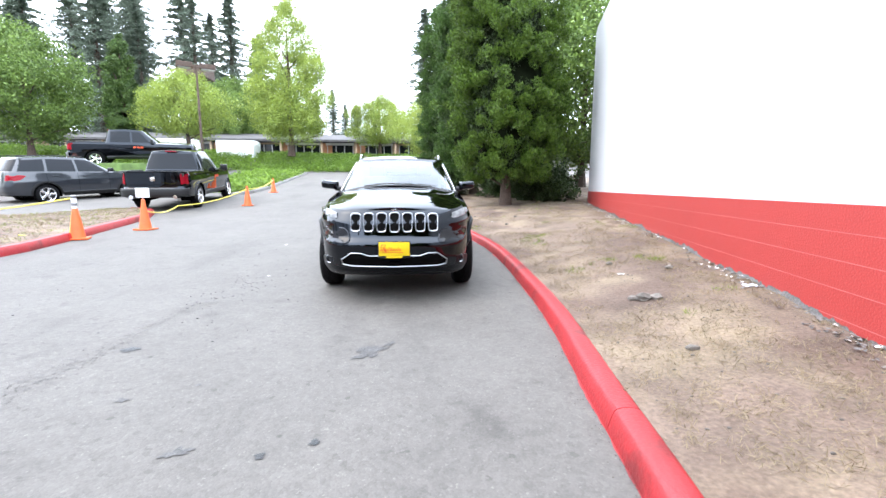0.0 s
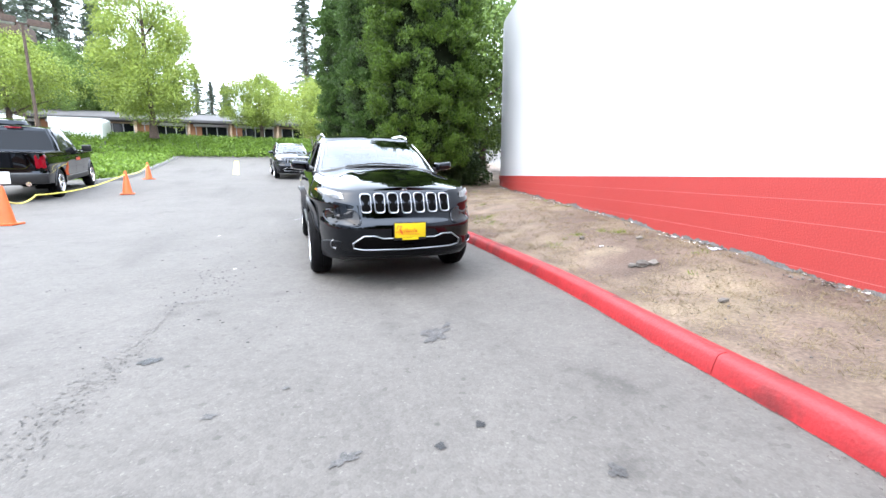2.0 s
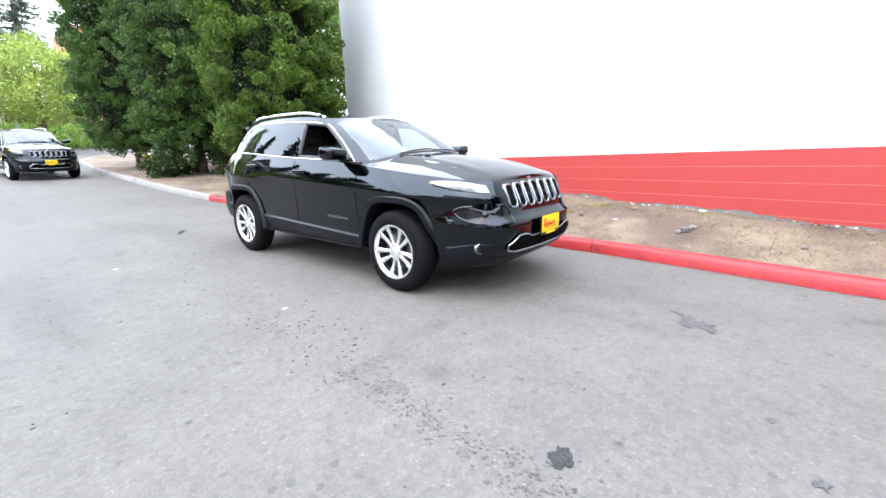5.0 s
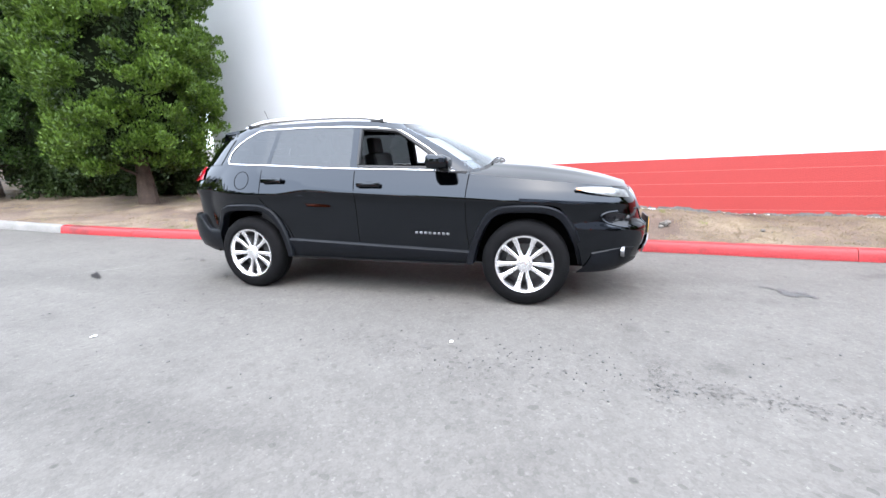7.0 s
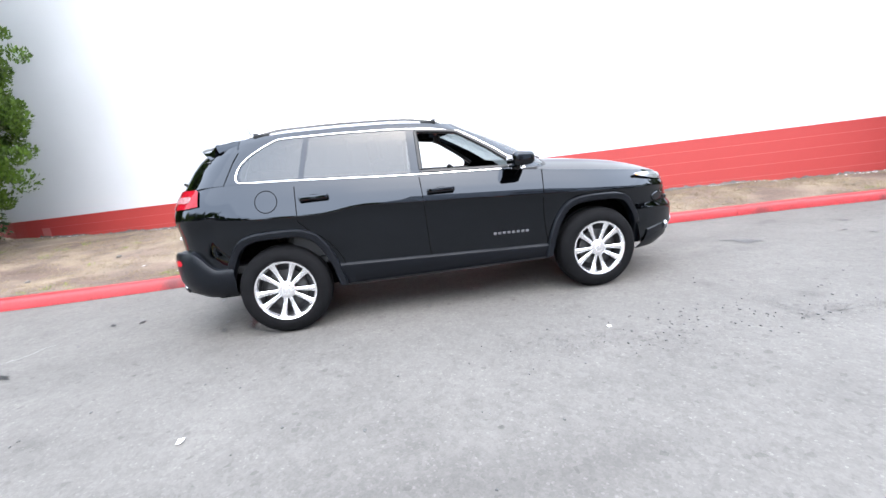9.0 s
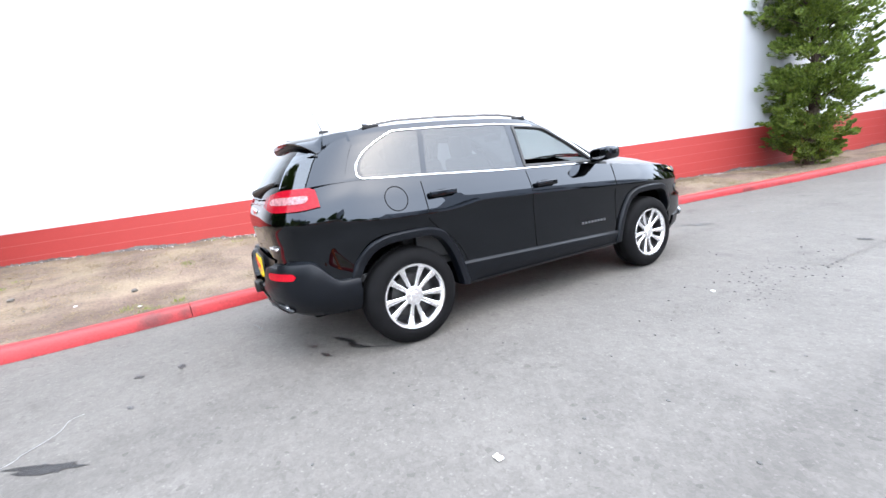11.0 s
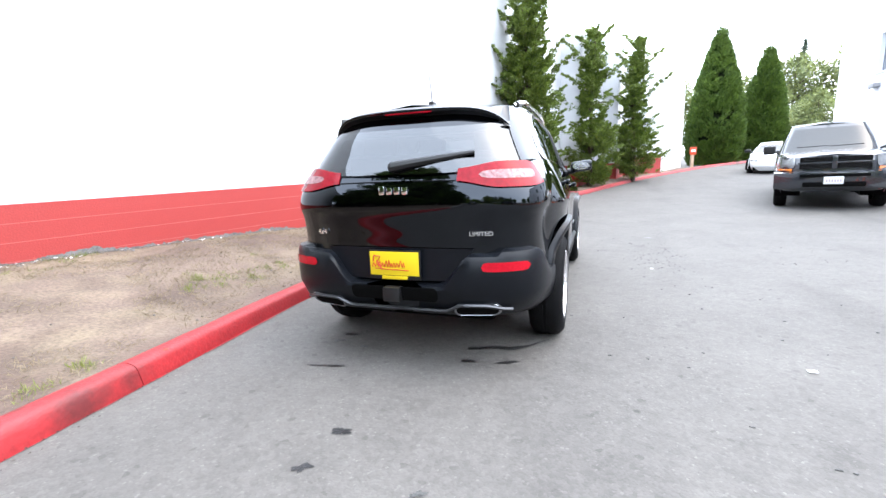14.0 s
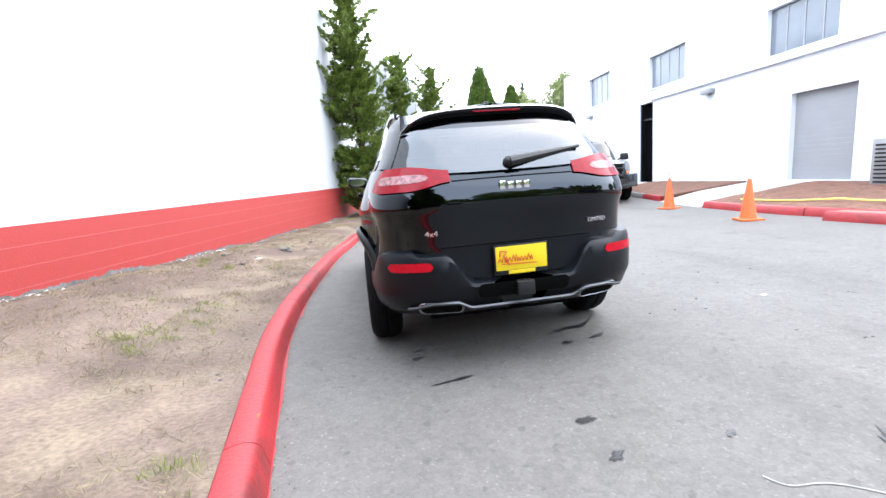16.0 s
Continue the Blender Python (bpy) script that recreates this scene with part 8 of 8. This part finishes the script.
for s in (-1, 1):
    bm = bmesh.new()
    box(bm, (s * 0.62, 0, 7.0), (0.85, 0.5, 0.32), 0.05)
    tube(bm, [(0, 0, 6.9), (s * 0.3, 0, 6.98)], 0.04, 6)
    head = part("head", bm, M["bark"], lamp, "brown box lamp head")
    bm = bmesh.new()
    box(bm, (s * 0.62, 0, 6.835), (0.7, 0.4, 0.02))
    part("lens", bm, M["paper"], head, smooth=False)
lamp.matrix_basis = pose(-12.9, 21.6, land(-12.9, 21.6), 0, 0, 28)

pole = thing("utility_pole", "pale utility pole up the road", "pole")
bm = bmesh.new()
tube(bm, [(0, 0, -1), (0, 0, 6.2)], [0.11, 0.08], 10)
part("shaft", bm, M["kerb"], pole)
pole.matrix_basis = pose(1.3, 39.0, 4.0)

board = thing("notice_board", "pale yellow board standing on the verge under the cypress", "board")
bm = bmesh.new()
box(bm, (0, 0, 0.33), (1.05, 0.03, 0.5), 0.008)
part("panel", bm, M["tape"], board)
for x in (-0.42, 0.42):
    bm = bmesh.new()
    box(bm, (x, 0.03, 0.15), (0.05, 0.03, 0.6), 0.006)
    part("leg", bm, M["tan"], board)
board.matrix_basis = pose(2.45, 15.4, verge(2.45, 15.4), 8, 0, 12)
sign = thing("small_sign", "small red and white sign on a wooden post", "sign")
bm = bmesh.new()
box(bm, (0, 0, 0.35), (0.14, 0.10, 1.0), 0.01)
part("post", bm, M["tan"], sign)
bm = bmesh.new()
box(bm, (0, 0.06, 0.85), (0.34, 0.02, 0.36), 0.004)
panel = part("panel", bm, M["script"], sign)
bm = bmesh.new()
box(bm, (0, 0.072, 0.86), (0.22, 0.006, 0.1))
part("white_bar", bm, M["paper"], panel, smooth=False)
sign.matrix_basis = pose(-6.4, -24.1, 0.50, 0, 0, 15)
sign.scale = (1.1, 1.1, 1.2)

# yellow road dash up the slope
bm = bmesh.new()
grid(bm, [[(lerp(-3.64, -4.84, t) + o, lerp(18.3, 31.0, t), land(-4.2, lerp(18.3, 31.0, t)) + 0.006) for t in np.linspace(0, 1, 14)] for o in (-0.15, 0.15)])
place("road_marking", bm, M["tape"], label="worn yellow dash on the asphalt", kind="structure", category="marking")

# ---- stains, cracks and litter on the asphalt ----
def blot(name, x, y, rx, ry, turn, seed, mat, label, category="stain", rough=0.5, lift=0.0045, sides=40):
    """A ragged flat stain lying on the road."""
    bm = bmesh.new()
    rows = []
    ca, sa = math.cos(radians(turn)), math.sin(radians(turn))
    for q in (0.02, 0.55, 1.0):
        row = []
        for k in range(sides):
            a = 2 * math.pi * k / sides
            r = q * (1 + rough * noise.noise((math.cos(a) * 1.7 + seed, math.sin(a) * 1.7, seed * 0.7)) + 0.45 * rough * noise.noise((math.cos(a) * 6 + seed, math.sin(a) * 6, 3)))
            u, v = rx * r * math.cos(a), ry * r * math.sin(a)
            px, py = x + u * ca - v * sa, y + u * sa + v * ca
            row.append((px, py, land(px, py) + lift))
        rows.append(row)
    vs = grid(bm, rows, closed_v=True)
    bm.faces.new(vs[0])
    bmesh.ops.recalc_face_normals(bm, faces=bm.faces)
    return place(name, bm, mat, label=label, kind="structure", category=category)
M["damp"] = material("faded_oil", (0.05346, 0.05184, 0.05103), 0.7, var=0.3, scale=14, fine=0.4, fine_scale=85, bump=0.3)
M["worn"] = material("worn_asphalt", (0.0648, 0.06156, 0.05751), 0.85, var=0.3, scale=14, fine=0.4, fine_scale=85, bump=0.3)
M["scuff"] = material("chalk_scratch", (0.20, 0.20, 0.20), 0.9, var=0.3, scale=20)
for k, (x, y, rx, ry, a, mt) in enumerate(((-0.16, -3.55, 0.15, 0.075, 55, "damp"), (-0.02, -3.42, 0.05, 0.025, 55, "damp"), (-1.96, -3.41, 0.05, 0.035, 20, "oil"), (-0.96, -4.74, 0.06, 0.035, 20, "damp"), (-1.53, -4.21, 0.03, 0.02, 0, "damp"), (-0.55, -4.79, 0.03, 0.022, 0, "oil"), (-0.32, -4.7, 0.028, 0.02, 30, "oil"), (-1.18, -4.04, 0.02, 0.015, 0, "damp"), (0.06, -5.17, 0.045, 0.03, 70, "damp"), (-0.43, -1.78, 0.07, 0.025, 40, "oil"), (-0.51, -1.60, 0.04, 0.02, 0, "oil"), (-0.58, -0.86, 0.04, 0.018, 20, "oil"), (-0.40, -0.29, 0.06, 0.04, 0, "oil"), (-0.75, 0.2, 0.03, 0.018, 0, "oil"), (-0.04, 2.91, 0.045, 0.03, 20, "oil"), (-0.02, 3.18, 0.035, 0.022, 20, "oil"), (-0.52, 3.18, 0.03, 0.015, 20, "damp"), (0.41, 2.31, 0.11, 0.014, 12, "oil"), (0.58, 1.80, 0.05, 0.02, 0, "oil"), (0.60, 1.92, 0.045, 0.02, 10, "oil"), (0.37, 1.98, 0.035, 0.014, 0, "oil"), (-0.38, 2.02, 0.045, 0.022, 10, "oil"), (-0.62, 1.98, 0.05, 0.018, 30, "oil"), (-0.97, 3.46, 0.17, 0.035, 62, "oil"), (-2.6, 2.4, 0.03, 0.02, 0, "damp"))):
    blot("oil_stain", x, y, rx, ry, a, k * 3.1, M[mt], "dark oil stain on the asphalt", rough=0.9)
bm = bmesh.new()
trickle = [(-0.33, 1.83), (-0.42, 1.80), (-0.50, 1.76), (-0.58, 1.77), (-0.64, 1.75), (-0.70, 1.70), (-0.76, 1.62), (-0.83, 1.54)]
width = [0.02, 0.035, 0.022, 0.03, 0.04, 0.028, 0.018, 0.008]
grid(bm, [[(x + s * w * 0.5, y + s * w, land(x, y) + 0.0048) for (x, y), w in zip(trickle, width)] for s in (-1, 0, 1)])
bmesh.ops.recalc_face_normals(bm, faces=bm.faces)
place("oil_trickle", bm, M["oil"], label="wet black oil trickle beside the rear wheel", kind="structure", category="stain")
# crumbled, darker band where the surface has worn through
for k, (x, y, rx, ry, a) in enumerate(((-2.23, -4.0, 0.15, 0.42, -3), (-2.18, -3.55, 0.16, 0.40, -6), (-2.13, -3.1, 0.12, 0.50, -4), (-2.08, -2.55, 0.13, 0.45, -6), (-1.98, -2.2, 0.30, 0.09, 0), (-2.08, -1.4, 0.34, 0.55, 8), (-1.9, -0.6, 0.2, 0.5, 0))):
    bm = bmesh.new()
    g = random.Random(300 + k)
    for j in range(170):
        u, v = g.gauss(0, 0.5) * rx, g.gauss(0, 0.5) * ry
        px, py = x + u * math.cos(radians(a)) - v * math.sin(radians(a)), y + u * math.sin(radians(a)) + v * math.cos(radians(a))
        r = g.uniform(0.002, 0.007) 
        ph = g.uniform(0, 6.28)
        bm.faces.new([bm.verts.new((px + r * g.uniform(0.5, 1.2) * math.cos(ph + t), py + 1.5 * r * g.uniform(0.5, 1.2) * math.sin(ph + t), land(px, py) + 0.004 + 0.000008 * j)) for t in np.linspace(0, 2 * math.pi, 8)[:-1]])
    bmesh.ops.recalc_face_normals(bm, faces=bm.faces)
    place("worn_patch", bm, M["worn"], label="dark crumbled patch in the worn asphalt", kind="structure", category="patch", smooth=False)
# dark grit strewn over the road, thickest round a worn patch
rng = random.Random(31)
bm = bmesh.new()
for k in range(120):
    x, y = (rng.gauss(-1.9, 0.16), rng.gauss(-1.6, 0.5)) if k < 70 else (rng.uniform(-4.0, -0.9), rng.uniform(-3.5, 3.0))
    r, a = rng.uniform(0.003, 0.010), rng.uniform(0, 3.14)
    z = land(x, y)
    ring = [(x + r * rng.uniform(0.6, 1.3) * math.cos(a + q) * 1.5, y + r * rng.uniform(0.6, 1.3) * math.sin(a + q)) for q in (0, 1.1, 2.1, 3.2, 4.2, 5.2)]
    low = [bm.verts.new((u, v, z - 0.002)) for u, v in ring]
    top = [bm.verts.new((lerp(x, u, 0.7), lerp(y, v, 0.7), z + 0.005)) for u, v in ring]
    bm.faces.new(top)
    for i in range(6):
        bm.faces.new((low[i], low[(i + 1) % 6], top[(i + 1) % 6], top[i]))
place("road_grit", bm, M["damp"], label="dark grit and tar crumbs strewn over the asphalt", kind="stuff", category="grit", smooth=False)

# pale scratch and two scraps of paper
bm = bmesh.new()
pts = [(-0.42 - 0.5 * t + 0.03 * math.sin(9 * t), 3.42 + 0.32 * t + 0.02 * math.sin(14 * t)) for t in np.linspace(0, 1.6, 40)]
grid(bm, [[(x + s * (0.0018 + 0.0014 * math.sin(i * 1.7)), y + s * 0.0028, land(x, y) + 0.0045) for i, (x, y) in enumerate(pts)] for s in (-1, 1)])
place("chalk_scratch", bm, M["scuff"], label="pale crooked scratch across the asphalt", kind="structure", category="scratch")

def scrap(x, y, z, size, mat, label, seed):
    bm = bmesh.new()
    g = random.Random(seed)
    rows = []
    for i in range(5):
        rows.append([(x + size * ((i - 2) / 4 + g.uniform(-0.06, 0.06)), y + size * 0.7 * ((j - 2) / 4 + g.uniform(-0.08, 0.08)), z + 0.006 + size * 0.12 * g.random()) for j in range(5)])
    grid(bm, rows)
    place("litter", bm, mat, label=label, category="litter")
M["blue_scrap"] = material("blue_white_wrapper", (0.55, 0.62, 0.80), 0.5, var=0.3, scale=30)
M["stone"] = material("grey_stone", (0.1215, 0.1094, 0.0972), 0.9, var=0.25, scale=15, bump=0.4, random_var=0.3)
scrap(-2.26, 1.67, land(-2.26, 1.67), 0.045, M["paper"], "crumpled white paper scrap on the asphalt", 1)
scrap(-1.75, -0.95, land(-1.75, -0.95), 0.035, M["paper"], "crumpled white paper scrap on the asphalt", 2)
scrap(3.30, -3.0, verge(3.30, -3.0), 0.13, M["blue_scrap"], "blue and white wrapper on the dirt", 3)
scrap(2.5, -2.1, verge(2.5, -2.1), 0.08, M["paper"], "white paper scrap on the dirt", 4)

# broken lumps on the verge
g = random.Random(77)
for k, (x, y, r) in enumerate(((2.28, -3.0, 0.07), (2.36, -3.05, 0.05), (2.20, -2.94, 0.04), (2.6, -1.6, 0.04), (2.0, -4.1, 0.035), (3.0, -2.2, 0.04), (2.4, 3.4, 0.035), (2.9, 4.6, 0.04), (1.9, 5.2, 0.03))):
    bm = bmesh.new()
    bmesh.ops.create_icosphere(bm, subdivisions=2, radius=r, matrix=Matrix.Translation((x, y, verge(x, y) + r * 0.3)) @ Matrix.Diagonal((1.2, 0.9, 0.6, 1)))
    for v in bm.verts:
        v.co += Vector((noise.noise(v.co * 30), noise.noise(v.co * 30 + Vector((9, 0, 0))), noise.noise(v.co * 30 + Vector((0, 9, 0))))) * r * 0.4
    place("stone", bm, M["stone"], label="grey broken stone on the dirt verge", category="stone", group="stones on the verge", smooth=False)
bm = bmesh.new()
for k in range(380):
    y = g.uniform(-9, 8.4)
    kx, wx = kerb_x(y) + 0.2, wall_foot(y) - 0.05
    x = lerp(kx, wx, g.random())
    r = g.uniform(0.004, 0.012)
    bmesh.ops.create_icosphere(bm, subdivisions=1, radius=r, matrix=Matrix.Translation((x, y, verge(x, y) + r * 0.2)) @ Matrix.Diagonal((1.2, g.uniform(0.7, 1.2), 0.6, 1)))
place("pebbles", bm, M["stone"], label="small grey pebbles scattered on the dirt", kind="stuff", category="pebbles", smooth=False)

# bare strip where the paint has peeled along the wall's foot, with white flakes fallen below
bm = bmesh.new()
top, low = [], []
for y in np.arange(-14.8, 7.9, 0.02):
    h = 0.010 + 0.085 * max(0, noise.noise((y * 1.3, 2, 0)) + 0.3) + 0.035 * noise.noise((y * 9, 5, 0)) + 0.03 * noise.noise((y * 31, 9, 0))
    p = Vector((wall_x(y), y, 0)) - inn * 0.019
    f = verge(p.x, y)
    top.append((p.x, y, f + max(0.004, h)))
    low.append((p.x, y, f - 0.1))
grid(bm, [low, top])
place("peeled_strip", bm, M["bare"], label="bare grey concrete showing under peeled red paint", kind="structure", category="wall")
for n_flakes, mat, nm, lab in ((260, M["chip"], "paint_flakes", "white flakes of paint fallen at the wall's foot"), (900, M["bare"], "rubble", "grey crumbs of concrete at the wall's foot")):
    bm = bmesh.new()
    while n_flakes:
        y = g.uniform(-9.4, 8.4)
        if noise.noise((y * 0.9, n_flakes * 0.002, 4)) < -0.05:
            continue
        n_flakes -= 1
        p = Vector((wall_x(y), y, 0)) - inn * (0.03 + 0.22 * g.random() ** 2.2)
        r = g.uniform(0.008, 0.032)
        z = verge(p.x, p.y) + 0.006
        t0 = g.uniform(0, 6.28)
        bm.faces.new([bm.verts.new((p.x + r * g.uniform(0.5, 1) * math.cos(t0 + t), p.y + r * g.uniform(0.5, 1) * math.sin(t0 + t), z + g.uniform(0, 0.018))) for t in (0, 1.3, 2.6, 3.9, 5.2)])
    place(nm, bm, mat, label=lab, kind="stuff", category="debris", smooth=False)

# grit washed up along the foot of the kerb
M["grit"] = material("dark_grit", (0.04455, 0.03807, 0.0324), 0.95, var=0.4, scale=30)
bm = bmesh.new()
for k in range(750):
    y = g.uniform(-7.5, 8.0)
    if noise.noise((y * 0.8, 7.0, 2.0)) < -0.25:
        continue
    x = kerb_x(y) - 0.005 - 0.10 * g.random() ** 2.5
    r = g.uniform(0.002, 0.006)
    t0 = g.uniform(0, 6.28)
    bm.faces.new([bm.verts.new((x + r * g.uniform(0.6, 1) * math.cos(t0 + t), y + 1.4 * r * g.uniform(0.6, 1) * math.sin(t0 + t), land(x, y) + 0.006 + g.uniform(0, 0.004))) for t in (0, 1.3, 2.6, 3.9, 5.2)])
place("kerb_grit", bm, M["grit"], label="dark grit washed up along the kerb's foot", kind="stuff", category="grit", smooth=False)
scrap(1.42, 2.62, verge(1.42, 2.62), 0.06, M["script"], "crumpled red wrapper on the dirt beside the kerb", 9)
scrap(1.75, 3.3, verge(1.75, 3.3), 0.05, M["paper"], "white paper scrap on the dirt", 12)
scrap(2.15, 3.9, verge(2.15, 3.9), 0.045, M["paper"], "white paper scrap on the dirt", 13)

# ---- painted blocks of the red base, course by course ----
F = wall_frame(WALL_END, 0.0)
def block_mesh(length):
    bm = bmesh.new()
    box(bm, (length / 2, -0.004, 0.0975), (length, 0.024, 0.195), 0.0)
    es = [e for e in bm.edges if all(v.co.y < -0.01 for v in e.verts) and abs(e.verts[0].co.z - e.verts[1].co.z) < 0.01]
    bmesh.ops.bevel(bm, geom=es, offset=0.0009, segments=1, affect="EDGES")
    me = bpy.data.meshes.new("block")
    bm.to_mesh(me)
    bm.free()
    me.materials.append(M["red_wall"])
    return me
whole, half_block = block_mesh(0.40), block_mesh(0.20)
rng = random.Random(11)
for c in range(5):
    z = RED_TOP - 0.2 * (c + 1) + 0.0015
    u = 0.0
    first = c % 2 == 1
    while u < L0 - 0.15:
        n = 0.2 if first or u + 0.4 > L0 else 0.4
        first = False
        y_here = WALL_END + dn.y * (u + n / 2)
        if z + 0.2 > FOOT(y_here) - 0.05 and u > ROUND - 0.01:
            ob = new("block", half_block if n < 0.3 else whole)
            ob.parent = wall
            ob.matrix_basis = F @ Matrix.Translation((u, rng.uniform(-0.0001, 0.0001), z))
        u += n
